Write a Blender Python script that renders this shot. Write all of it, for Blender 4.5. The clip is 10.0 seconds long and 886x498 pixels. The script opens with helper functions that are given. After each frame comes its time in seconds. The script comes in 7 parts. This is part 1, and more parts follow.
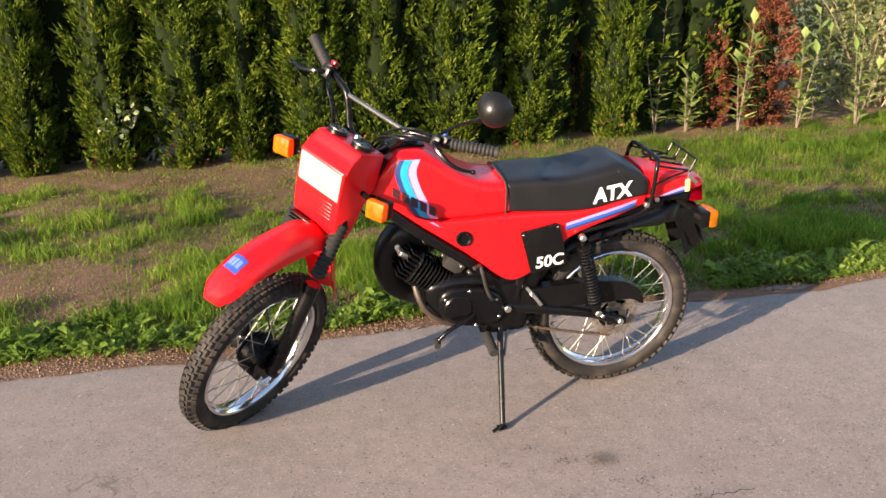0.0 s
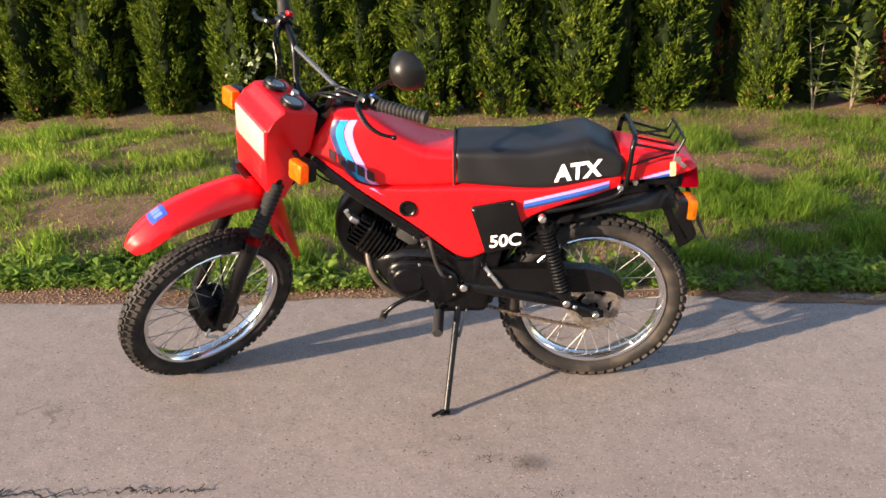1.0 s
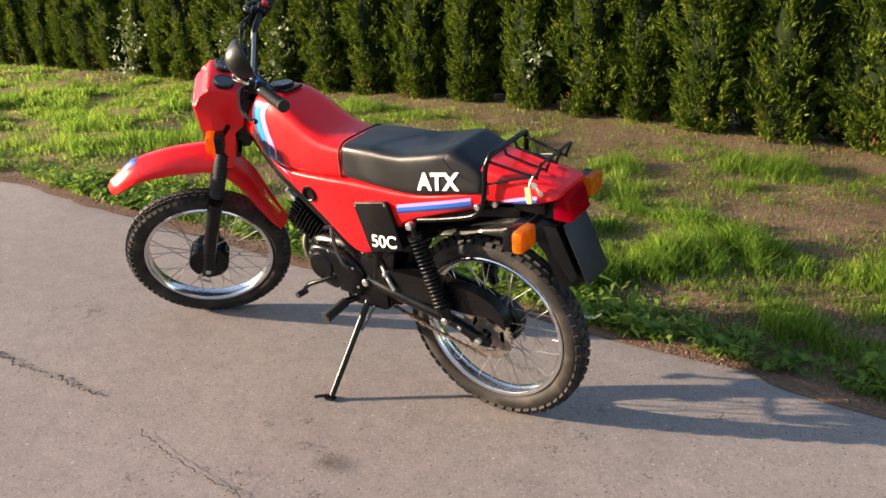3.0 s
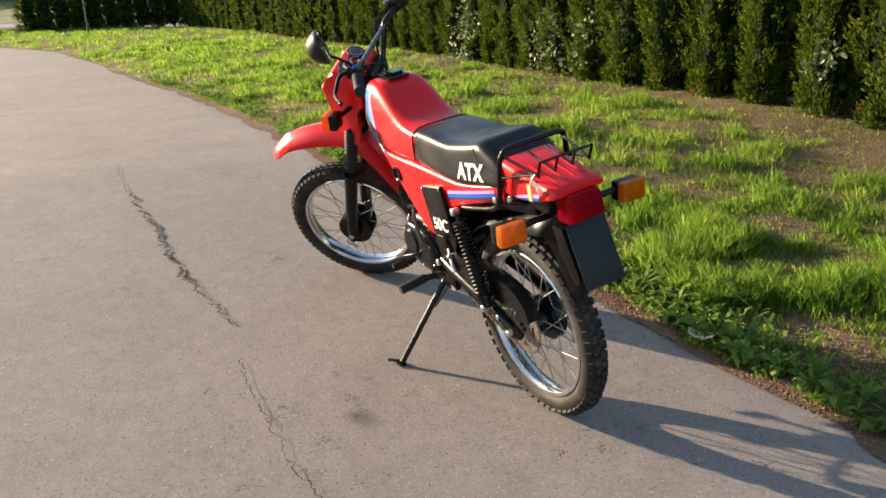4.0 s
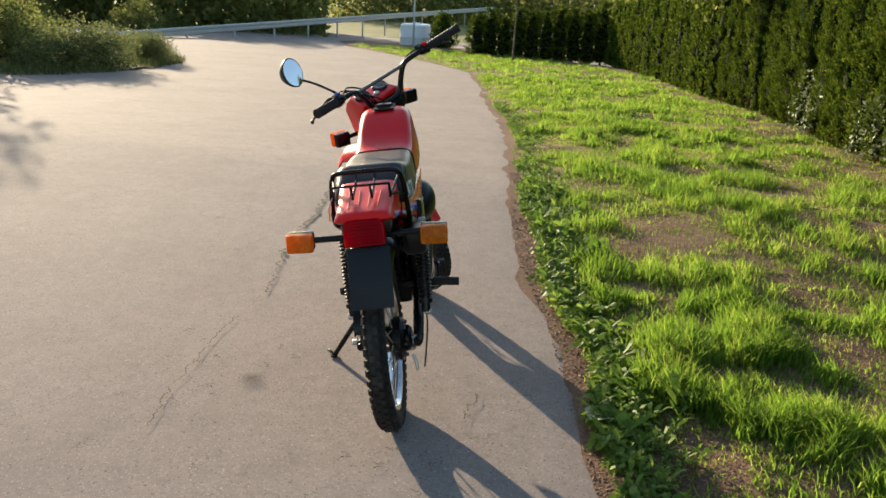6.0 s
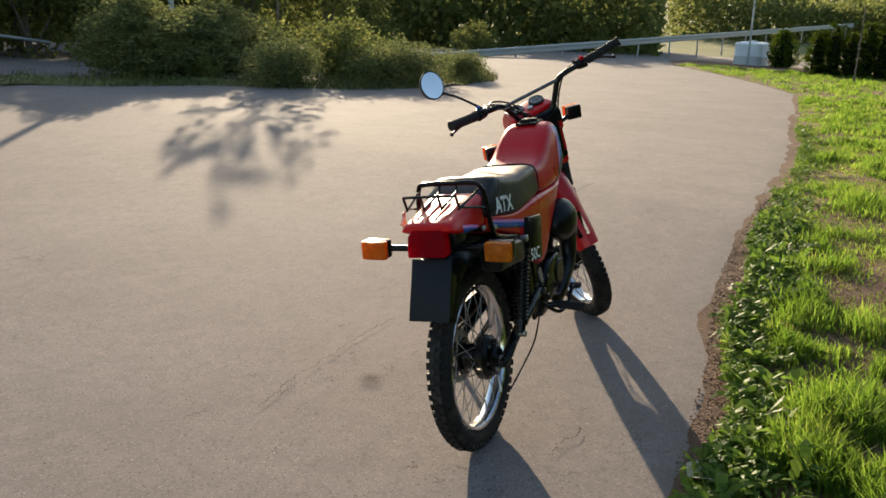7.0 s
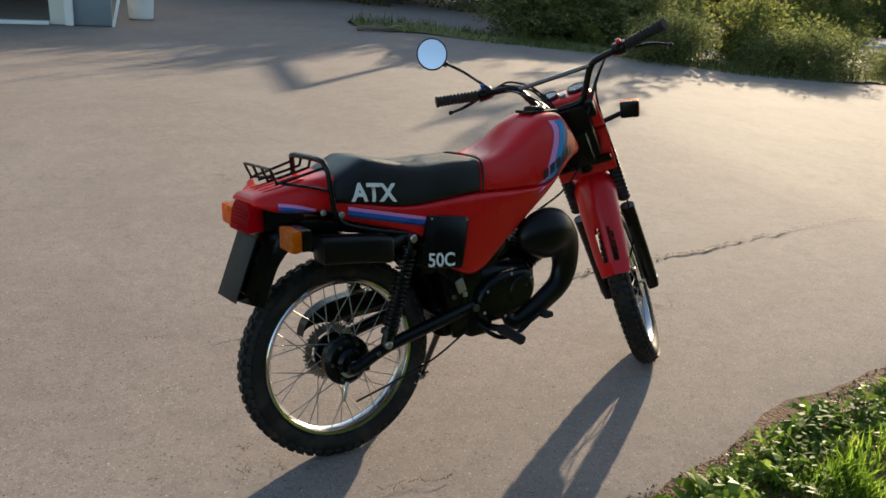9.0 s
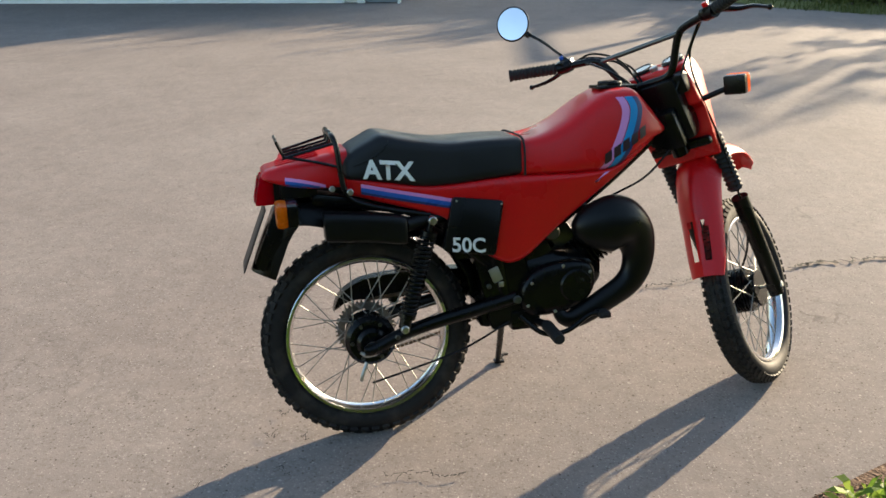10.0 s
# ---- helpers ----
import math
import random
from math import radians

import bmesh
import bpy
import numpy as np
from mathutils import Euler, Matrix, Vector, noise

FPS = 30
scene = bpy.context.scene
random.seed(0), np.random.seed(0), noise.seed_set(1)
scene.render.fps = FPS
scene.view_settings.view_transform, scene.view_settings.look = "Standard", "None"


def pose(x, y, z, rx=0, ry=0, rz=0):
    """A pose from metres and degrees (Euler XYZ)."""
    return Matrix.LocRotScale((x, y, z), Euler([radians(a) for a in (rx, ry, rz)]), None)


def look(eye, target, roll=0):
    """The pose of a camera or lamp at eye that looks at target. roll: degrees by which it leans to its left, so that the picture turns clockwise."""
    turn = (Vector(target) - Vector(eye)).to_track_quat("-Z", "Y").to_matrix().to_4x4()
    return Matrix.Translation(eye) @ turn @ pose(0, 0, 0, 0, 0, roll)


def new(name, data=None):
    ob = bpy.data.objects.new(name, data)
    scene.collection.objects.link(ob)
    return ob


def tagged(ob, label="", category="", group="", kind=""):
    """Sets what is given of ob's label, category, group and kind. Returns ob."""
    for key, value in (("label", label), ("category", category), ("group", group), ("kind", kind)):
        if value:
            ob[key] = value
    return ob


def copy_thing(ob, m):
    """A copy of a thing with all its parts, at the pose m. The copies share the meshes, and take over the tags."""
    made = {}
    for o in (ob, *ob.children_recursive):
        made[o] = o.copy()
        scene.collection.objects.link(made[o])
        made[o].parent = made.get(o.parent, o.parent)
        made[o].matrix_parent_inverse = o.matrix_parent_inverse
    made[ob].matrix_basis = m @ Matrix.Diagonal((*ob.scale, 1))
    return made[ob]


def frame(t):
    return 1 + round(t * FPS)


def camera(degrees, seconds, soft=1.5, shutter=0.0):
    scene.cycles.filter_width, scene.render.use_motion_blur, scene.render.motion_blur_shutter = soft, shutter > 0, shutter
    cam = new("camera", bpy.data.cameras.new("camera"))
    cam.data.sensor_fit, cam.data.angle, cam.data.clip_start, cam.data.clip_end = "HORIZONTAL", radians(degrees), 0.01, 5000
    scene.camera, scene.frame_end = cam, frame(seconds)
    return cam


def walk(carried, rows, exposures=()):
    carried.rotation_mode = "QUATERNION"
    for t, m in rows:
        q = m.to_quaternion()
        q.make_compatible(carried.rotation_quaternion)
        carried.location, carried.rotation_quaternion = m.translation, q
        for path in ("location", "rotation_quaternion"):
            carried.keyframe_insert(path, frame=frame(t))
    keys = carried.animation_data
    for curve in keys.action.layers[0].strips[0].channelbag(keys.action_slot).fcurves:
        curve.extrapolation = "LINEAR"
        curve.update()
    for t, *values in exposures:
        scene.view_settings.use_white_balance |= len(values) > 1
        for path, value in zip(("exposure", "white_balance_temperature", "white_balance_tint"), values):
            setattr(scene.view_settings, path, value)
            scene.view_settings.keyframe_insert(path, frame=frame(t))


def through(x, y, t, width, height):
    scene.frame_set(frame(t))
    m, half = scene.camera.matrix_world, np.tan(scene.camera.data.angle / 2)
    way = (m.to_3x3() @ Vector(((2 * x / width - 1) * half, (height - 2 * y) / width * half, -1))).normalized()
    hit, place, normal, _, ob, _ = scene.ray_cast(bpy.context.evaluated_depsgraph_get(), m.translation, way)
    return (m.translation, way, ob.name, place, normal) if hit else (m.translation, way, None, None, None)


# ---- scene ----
cam = camera(55.22, 10.0, soft=1.6)
PATH = [
    (0, (0.2785, -0.0503, 1.4890), (0.1537, 1.8489, 0.8745), -0.92),
    (0.3, (0.5630, 0.0184, 1.4816), (0.2879, 1.8989, 0.8585), -2.07),
    (0.5, (0.7274, 0.0703, 1.4978), (0.2045, 1.8873, 0.8457), -3.44),
    (1, (1.0572, 0.2933, 1.4608), (0.4608, 2.0680, 0.7576), -0.52),
    (1.5, (1.4970, 0.5156, 1.4512), (0.6209, 2.1789, 0.7688), -2.06),
    (2, (1.8446, 0.7725, 1.4373), (0.7274, 2.2981, 0.7859), -2.02),
    (2.2, (1.9431, 0.8681, 1.4417), (0.7960, 2.3545, 0.7527), -1.46),
    (3.3, (2.6380, 1.5106, 1.4363), (1.0193, 2.4661, 0.7531), -0.47),
    (3.5, (2.7339, 1.6735, 1.4460), (1.0278, 2.4565, 0.7562), -0.85),
    (4, (2.9837, 2.1228, 1.4455), (1.1526, 2.5247, 0.7485), -1.68),
    (4.5, (3.0870, 2.5960, 1.4401), (1.2030, 2.6702, 0.7729), -0.91),
    (5, (3.2072, 3.0777, 1.4704), (1.3051, 2.9117, 0.8751), 0.07),
    (5.2, (3.2802, 3.2822, 1.4988), (1.3967, 3.0231, 0.8780), 0.74),
    (6.3, (3.1283, 4.0767, 1.4967), (1.3647, 3.3479, 0.8980), 2.77),
    (6.5, (3.0626, 4.2280, 1.5037), (1.3713, 3.3455, 0.9031), 2.26),
    (7, (2.7782, 4.5108, 1.4939), (1.3116, 3.2873, 0.9004), 1.00),
    (7.5, (2.4814, 4.8031, 1.5155), (1.1978, 3.3972, 0.9026), 2.26),
    (8, (2.0855, 4.9868, 1.4889), (1.0402, 3.4176, 0.8220), 2.82),
    (8.5, (1.6400, 5.1005, 1.5024), (0.7288, 3.4645, 0.8001), 4.31),
    (9, (1.1770, 5.1696, 1.5102), (0.5554, 3.3995, 0.8170), 3.84),
    (9.5, (0.7880, 5.1119, 1.5101), (0.4667, 3.2786, 0.7781), 2.40),
    (10, (0.3498, 5.1347, 1.5106), (0.4521, 3.2928, 0.7379), -0.45),
]
walk(cam, [(t, look(eye, target, roll)) for t, eye, target, roll in PATH],
     exposures=[(0, 1.84, 6500, 15), (2.2, 1.80, 6500, 14), (3.5, 1.70, 6500, 11), (4.5, 1.54, 6500, 6), (5.2, 1.50, 6500, 3), (6.5, 1.28, 6500, 7), (7.5, 1.05, 6500, 7), (8.5, 1.2, 6500, 7), (9.0, 1.3, 6500, 6), (10, 1.78, 6500, 6)])

# ---- daylight: low evening sun from the south-west of the plan ----
SUN_WAY = Vector((-0.656, -0.755, 0.0))
SUN_EL = radians(13.0)
world = bpy.data.worlds.new("evening_sky")
scene.world = world
world.use_nodes = True
wn = world.node_tree.nodes
sky = wn.new("ShaderNodeTexSky")
sky.sky_type = "NISHITA"
sky.sun_disc = False
sky.sun_elevation = SUN_EL
sky.sun_rotation = math.atan2(SUN_WAY.x, SUN_WAY.y)
sky.air_density, sky.dust_density, sky.ozone_density = 1.0, 1.0, 1.0
wn["Background"].inputs["Strength"].default_value = 0.115
world.node_tree.links.new(sky.outputs[0], wn["Background"].inputs["Color"])
sun = new("sun", bpy.data.lights.new("sun", "SUN"))
sun.data.energy, sun.data.angle, sun.data.color = 5.0, radians(0.55), (1.0, 0.80, 0.57)
sun_dir = (SUN_WAY * math.cos(SUN_EL) + Vector((0, 0, math.sin(SUN_EL)))).normalized()
sun.matrix_world = look(sun_dir * 30, (0, 0, 0))

# ---- materials ----


def surface(name, colour, rough=0.5, metal=0.0, vary=0.15, scale=6.0, fine=80.0, bump=0.0, coat=0.0, dirt=None, dirt_amount=0.0, spec=0.5, island=0.0, object_random=0.0, rough_vary=0.1):
    """A node material: base colour that varies at two scales, fine relief, optional dirt and coat."""
    m = bpy.data.materials.new(name)
    m.use_nodes = True
    nt, ln = m.node_tree.nodes, m.node_tree.links
    b = nt["Principled BSDF"]
    b.inputs["Metallic"].default_value = metal
    b.inputs["Roughness"].default_value = rough
    b.inputs["Specular IOR Level"].default_value = spec
    b.inputs["Coat Weight"].default_value = coat
    b.inputs["Coat Roughness"].default_value = 0.06
    tc = nt.new("ShaderNodeTexCoord")
    big, small = nt.new("ShaderNodeTexNoise"), nt.new("ShaderNodeTexNoise")
    big.inputs["Scale"].default_value, big.inputs["Detail"].default_value = scale, 5
    small.inputs["Scale"].default_value, small.inputs["Detail"].default_value = fine, 3
    for n in (big, small):
        ln.new(tc.outputs["Object"], n.inputs["Vector"])
    total = nt.new("ShaderNodeMath")
    total.operation = "ADD"
    ln.new(big.outputs["Fac"], total.inputs[0])
    ln.new(small.outputs["Fac"], total.inputs[1])
    out = total.outputs[0]
    width = 0.55
    for weight, node in ((island, "ShaderNodeNewGeometry"), (object_random, "ShaderNodeObjectInfo")):
        if weight:
            g, mul, add = nt.new(node), nt.new("ShaderNodeMath"), nt.new("ShaderNodeMath")
            mul.operation, add.operation = "MULTIPLY_ADD", "ADD"
            mul.inputs[1].default_value, mul.inputs[2].default_value = weight, -weight / 2
            ln.new(g.outputs["Random Per Island" if island and node == "ShaderNodeNewGeometry" else "Random"], mul.inputs[0])
            ln.new(out, add.inputs[0])
            ln.new(mul.outputs[0], add.inputs[1])
            out = add.outputs[0]
    mr = nt.new("ShaderNodeMapRange")
    mr.inputs["From Min"].default_value, mr.inputs["From Max"].default_value = 1 - width, 1 + width
    ln.new(out, mr.inputs["Value"])
    ramp = nt.new("ShaderNodeMix")
    ramp.data_type = "RGBA"
    lo = [max(0.0, c * (1 - vary)) for c in colour]
    hi = [min(1.0, c * (1 + vary)) for c in colour]
    ramp.inputs["A"].default_value, ramp.inputs["B"].default_value = (*lo, 1), (*hi, 1)
    ln.new(mr.outputs[0], ramp.inputs["Factor"])
    col = ramp.outputs["Result"]
    if dirt:
        dn, dr, dm = nt.new("ShaderNodeTexNoise"), nt.new("ShaderNodeMapRange"), nt.new("ShaderNodeMix")
        dn.inputs["Scale"].default_value, dn.inputs["Detail"].default_value = scale * 2.3, 7
        ln.new(tc.outputs["Object"], dn.inputs["Vector"])
        dr.inputs["From Min"].default_value, dr.inputs["From Max"].default_value = 0.72 - dirt_amount, 0.85
        ln.new(dn.outputs["Fac"], dr.inputs["Value"])
        dm.data_type = "RGBA"
        dm.inputs["B"].default_value = (*dirt, 1)
        ln.new(dr.outputs[0], dm.inputs["Factor"])
        ln.new(col, dm.inputs["A"])
        col = dm.outputs["Result"]
    ln.new(col, b.inputs["Base Color"])
    rr = nt.new("ShaderNodeMapRange")
    rr.inputs["From Min"].default_value, rr.inputs["From Max"].default_value = 0.3, 0.7
    rr.inputs["To Min"].default_value, rr.inputs["To Max"].default_value = max(0.02, rough - rough_vary), min(1.0, rough + rough_vary)
    ln.new(big.outputs["Fac"], rr.inputs["Value"])
    ln.new(rr.outputs[0], b.inputs["Roughness"])
    if bump:
        bp = nt.new("ShaderNodeBump")
        bp.inputs["Strength"].default_value, bp.inputs["Distance"].default_value = min(1.0, bump), 0.004
        ln.new(small.outputs["Fac"], bp.inputs["Height"])
        ln.new(bp.outputs[0], b.inputs["Normal"])
    return m


def leaf_material(name, dark, light, tip, gloss=0.35, through=0.35, face=1.0):
    """Leaves: colour differs from leaf to leaf, some light passes through."""
    m = bpy.data.materials.new(name)
    m.use_nodes = True
    nt, ln = m.node_tree.nodes, m.node_tree.links
    b = nt["Principled BSDF"]
    g = nt.new("ShaderNodeNewGeometry")
    ramp = nt.new("ShaderNodeValToRGB")
    e = ramp.color_ramp.elements
    e[0].color, e[1].color = (*dark, 1), (*tip, 1)
    mid = e.new(0.6)
    mid.color = (*light, 1)
    tc, no, ad = nt.new("ShaderNodeTexCoord"), nt.new("ShaderNodeTexNoise"), nt.new("ShaderNodeMath")
    no.inputs["Scale"].default_value, no.inputs["Detail"].default_value = 3.0, 3
    ln.new(tc.outputs["Object"], no.inputs["Vector"])
    ad.operation = "MULTIPLY_ADD"
    ad.inputs[1].default_value = 0.65
    ln.new(g.outputs["Random Per Island"], ad.inputs[0])
    sub = nt.new("ShaderNodeMath")
    sub.operation = "MULTIPLY_ADD"
    sub.inputs[1].default_value, sub.inputs[2].default_value = 1.2, -0.42
    ln.new(no.outputs["Fac"], sub.inputs[0])
    ln.new(sub.outputs[0], ad.inputs[2])
    ln.new(ad.outputs[0], ramp.inputs["Fac"])
    hs = nt.new("ShaderNodeHueSaturation")
    hs.inputs["Value"].default_value = face
    ln.new(ramp.outputs["Color"], hs.inputs["Color"])
    ln.new(hs.outputs[0], b.inputs["Base Color"])
    b.inputs["Roughness"].default_value = 1 - gloss
    b.inputs["Specular IOR Level"].default_value = 0.55 * gloss
    tr, mx = nt.new("ShaderNodeBsdfTranslucent"), nt.new("ShaderNodeMixShader")
    ln.new(ramp.outputs["Color"], tr.inputs["Color"])
    mx.inputs["Fac"].default_value = through
    ln.new(b.outputs[0], mx.inputs[1])
    ln.new(tr.outputs[0], mx.inputs[2])
    ln.new(mx.outputs[0], nt["Material Output"].inputs["Surface"])
    return m


def ground_material(name, a, b_col, stone, scale, grain, bump, dark=0.45, worn=False):
    """Asphalt or soil: blotches, coarse grain with pale and dark grits, relief."""
    m = bpy.data.materials.new(name)
    m.use_nodes = True
    nt, ln = m.node_tree.nodes, m.node_tree.links
    b = nt["Principled BSDF"]
    b.inputs["Roughness"].default_value = 0.92
    b.inputs["Specular IOR Level"].default_value = 0.16
    tc = nt.new("ShaderNodeTexCoord")
    n1, n2, n3, vo = (nt.new("ShaderNodeTexNoise") for _ in range(3)), None, None, nt.new("ShaderNodeTexVoronoi")
    n1, n2, n3 = n1
    for n, s, d in ((n1, scale, 6), (n2, grain, 4), (n3, scale * 7, 5)):
        n.inputs["Scale"].default_value, n.inputs["Detail"].default_value = s, d
        ln.new(tc.outputs["Object"], n.inputs["Vector"])
    vo.inputs["Scale"].default_value = grain * 1.3
    ln.new(tc.outputs["Object"], vo.inputs["Vector"])
    r1 = nt.new("ShaderNodeMapRange")
    r1.inputs["From Min"].default_value, r1.inputs["From Max"].default_value = 0.33, 0.67
    ln.new(n1.outputs["Fac"], r1.inputs["Value"])
    m1, m2, m3 = (nt.new("ShaderNodeMix") for _ in range(3))
    for mm in (m1, m2, m3):
        mm.data_type = "RGBA"
    m1.inputs["A"].default_value, m1.inputs["B"].default_value = (*a, 1), (*b_col, 1)
    ln.new(r1.outputs[0], m1.inputs["Factor"])
    r2 = nt.new("ShaderNodeMapRange")
    r2.inputs["From Min"].default_value, r2.inputs["From Max"].default_value = 0.55, 0.75
    ln.new(n2.outputs["Fac"], r2.inputs["Value"])
    m2.inputs["B"].default_value = (*stone, 1)
    ln.new(r2.outputs[0], m2.inputs["Factor"])
    ln.new(m1.outputs["Result"], m2.inputs["A"])
    r3 = nt.new("ShaderNodeMapRange")
    r3.inputs["From Min"].default_value, r3.inputs["From Max"].default_value = 0.25, 0.45
    r3.inputs["To Min"].default_value, r3.inputs["To Max"].default_value = dark, 0.0
    ln.new(n3.outputs["Fac"], r3.inputs["Value"])
    m3.inputs["B"].default_value = (a[0] * 0.45, a[1] * 0.45, a[2] * 0.45, 1)
    ln.new(r3.outputs[0], m3.inputs["Factor"])
    ln.new(m2.outputs["Result"], m3.inputs["A"])
    n4, r4, m4 = nt.new("ShaderNodeTexNoise"), nt.new("ShaderNodeMapRange"), nt.new("ShaderNodeMix")
    n4.inputs["Scale"].default_value, n4.inputs["Detail"].default_value = grain * 0.55, 5
    ln.new(tc.outputs["Object"], n4.inputs["Vector"])
    r4.inputs["From Min"].default_value, r4.inputs["From Max"].default_value = 0.30, 0.46
    r4.inputs["To Min"].default_value, r4.inputs["To Max"].default_value = 0.55, 0.0
    ln.new(n4.outputs["Fac"], r4.inputs["Value"])
    m4.data_type = "RGBA"
    m4.inputs["B"].default_value = (a[0] * 0.5, a[1] * 0.48, a[2] * 0.46, 1)
    ln.new(r4.outputs[0], m4.inputs["Factor"])
    ln.new(m3.outputs["Result"], m4.inputs["A"])
    col = m4.outputs["Result"]
    if worn:
        # hand-sized patches, pale grits and a net of hair cracks where the surface has aged
        for s_, d_, lo, hi, amount, tint in ((9.0, 4, 0.42, 0.70, 0.30, (b_col[0] * 1.28, b_col[1] * 1.24, b_col[2] * 1.2)), (21.0, 5, 0.46, 0.74, 0.30, (a[0] * 0.68, a[1] * 0.66, a[2] * 0.64)), (2.3, 6, 0.48, 0.72, 0.35, (a[0] * 0.80, a[1] * 0.79, a[2] * 0.79))):
            n5, r5, m5 = nt.new("ShaderNodeTexNoise"), nt.new("ShaderNodeMapRange"), nt.new("ShaderNodeMix")
            n5.inputs["Scale"].default_value, n5.inputs["Detail"].default_value = s_, d_
            ln.new(tc.outputs["Object"], n5.inputs["Vector"])
            r5.inputs["From Min"].default_value, r5.inputs["From Max"].default_value, r5.inputs["To Max"].default_value = lo, hi, amount
            ln.new(n5.outputs["Fac"], r5.inputs["Value"])
            m5.data_type = "RGBA"
            m5.inputs["B"].default_value = (*tint, 1)
            ln.new(r5.outputs[0], m5.inputs["Factor"])
            ln.new(col, m5.inputs["A"])
            col = m5.outputs["Result"]
        for s6, few, near, tint in ((38.0, 0.965, 0.20, (0.36, 0.32, 0.29)), (52.0, 0.90, 0.24, (0.095, 0.077, 0.066)), (80.0, 0.80, 0.30, (0.125, 0.102, 0.090)), (110.0, 0.80, 0.34, (0.33, 0.29, 0.265))):
            v6, r6, c6, m6 = nt.new("ShaderNodeTexVoronoi"), nt.new("ShaderNodeMapRange"), nt.new("ShaderNodeMath"), nt.new("ShaderNodeMix")
            v6.inputs["Scale"].default_value = s6
            ln.new(tc.outputs["Object"], v6.inputs["Vector"])
            r6.inputs["From Min"].default_value, r6.inputs["From Max"].default_value = near, near * 0.6
            ln.new(v6.outputs["Distance"], r6.inputs["Value"])
            sp = nt.new("ShaderNodeSeparateColor")
            ln.new(v6.outputs["Color"], sp.inputs[0])
            c6.operation = "GREATER_THAN"
            c6.inputs[1].default_value = few
            ln.new(sp.outputs[0], c6.inputs[0])
            k6 = nt.new("ShaderNodeMath")
            k6.operation = "MULTIPLY"
            ln.new(r6.outputs[0], k6.inputs[0])
            ln.new(c6.outputs[0], k6.inputs[1])
            m6.data_type = "RGBA"
            m6.inputs["B"].default_value = (*tint, 1)
            ln.new(k6.outputs[0], m6.inputs["Factor"])
            ln.new(col, m6.inputs["A"])
            col = m6.outputs["Result"]
        wn_, ad7, v7, r7, n8, r8, k7, m7 = nt.new("ShaderNodeTexNoise"), nt.new("ShaderNodeVectorMath"), nt.new("ShaderNodeTexVoronoi"), nt.new("ShaderNodeMapRange"), nt.new("ShaderNodeTexNoise"), nt.new("ShaderNodeMapRange"), nt.new("ShaderNodeMath"), nt.new("ShaderNodeMix")
        wn_.inputs["Scale"].default_value, wn_.inputs["Detail"].default_value = 14.0, 4
        ln.new(tc.outputs["Object"], wn_.inputs["Vector"])
        ad7.operation = "MULTIPLY_ADD"
        ad7.inputs[1].default_value = (0.12, 0.12, 0.0)
        ln.new(wn_.outputs["Color"], ad7.inputs[0])
        ln.new(tc.outputs["Object"], ad7.inputs[2])
        v7.feature = "DISTANCE_TO_EDGE"
        v7.inputs["Scale"].default_value = 5.5
        ln.new(ad7.outputs[0], v7.inputs["Vector"])
        r7.inputs["From Min"].default_value, r7.inputs["From Max"].default_value = 0.022, 0.006
        ln.new(v7.outputs["Distance"], r7.inputs["Value"])
        n8.inputs["Scale"].default_value, n8.inputs["Detail"].default_value = 1.7, 6
        ln.new(tc.outputs["Object"], n8.inputs["Vector"])
        r8.inputs["From Min"].default_value, r8.inputs["From Max"].default_value, r8.inputs["To Max"].default_value = 0.54, 0.68, 0.42
        ln.new(n8.outputs["Fac"], r8.inputs["Value"])
        k7.operation = "MULTIPLY"
        ln.new(r7.outputs[0], k7.inputs[0])
        ln.new(r8.outputs[0], k7.inputs[1])
        m7.data_type = "RGBA"
        m7.inputs["B"].default_value = (0.06, 0.05, 0.045, 1)
        ln.new(k7.outputs[0], m7.inputs["Factor"])
        ln.new(col, m7.inputs["A"])
        col = m7.outputs["Result"]
    ln.new(col, b.inputs["Base Color"])
    bp, add = nt.new("ShaderNodeBump"), nt.new("ShaderNodeMath")
    add.operation = "ADD"
    ln.new(n2.outputs["Fac"], add.inputs[0])
    ln.new(vo.outputs["Distance"], add.inputs[1])
    bp.inputs["Strength"].default_value, bp.inputs["Distance"].default_value = bump, 0.006
    ln.new(add.outputs[0], bp.inputs["Height"])
    ln.new(bp.outputs[0], b.inputs["Normal"])
    return m


RED = surface("red_gloss_plastic", (0.62, 0.006, 0.009), rough=0.30, vary=0.10, scale=4, fine=160, coat=0.10, spec=0.35, rough_vary=0.08, bump=0.03)
BLACK_PLASTIC = surface("black_plastic", (0.004, 0.004, 0.0044), spec=0.22, rough=0.27, vary=0.3, scale=9, fine=220, bump=0.08, dirt=(0.06, 0.055, 0.05), dirt_amount=0.0)
MIRROR_SHELL = surface("satin_black_mirror_shell", (0.006, 0.0055, 0.005), spec=0.35, rough=0.38, vary=0.2, scale=14, fine=200, bump=0.05)
WORN_PAINT = surface("worn_black_stand_paint", (0.006, 0.0058, 0.0055), spec=0.28, rough=0.30, vary=0.5, scale=30, fine=160, bump=0.06, dirt=(0.10, 0.08, 0.06), dirt_amount=0.06)
WORN_STEEL = surface("worn_grey_steel", (0.27, 0.24, 0.21), rough=0.42, metal=0.75, vary=0.45, scale=24, fine=180, bump=0.1, dirt=(0.07, 0.05, 0.035), dirt_amount=0.25)
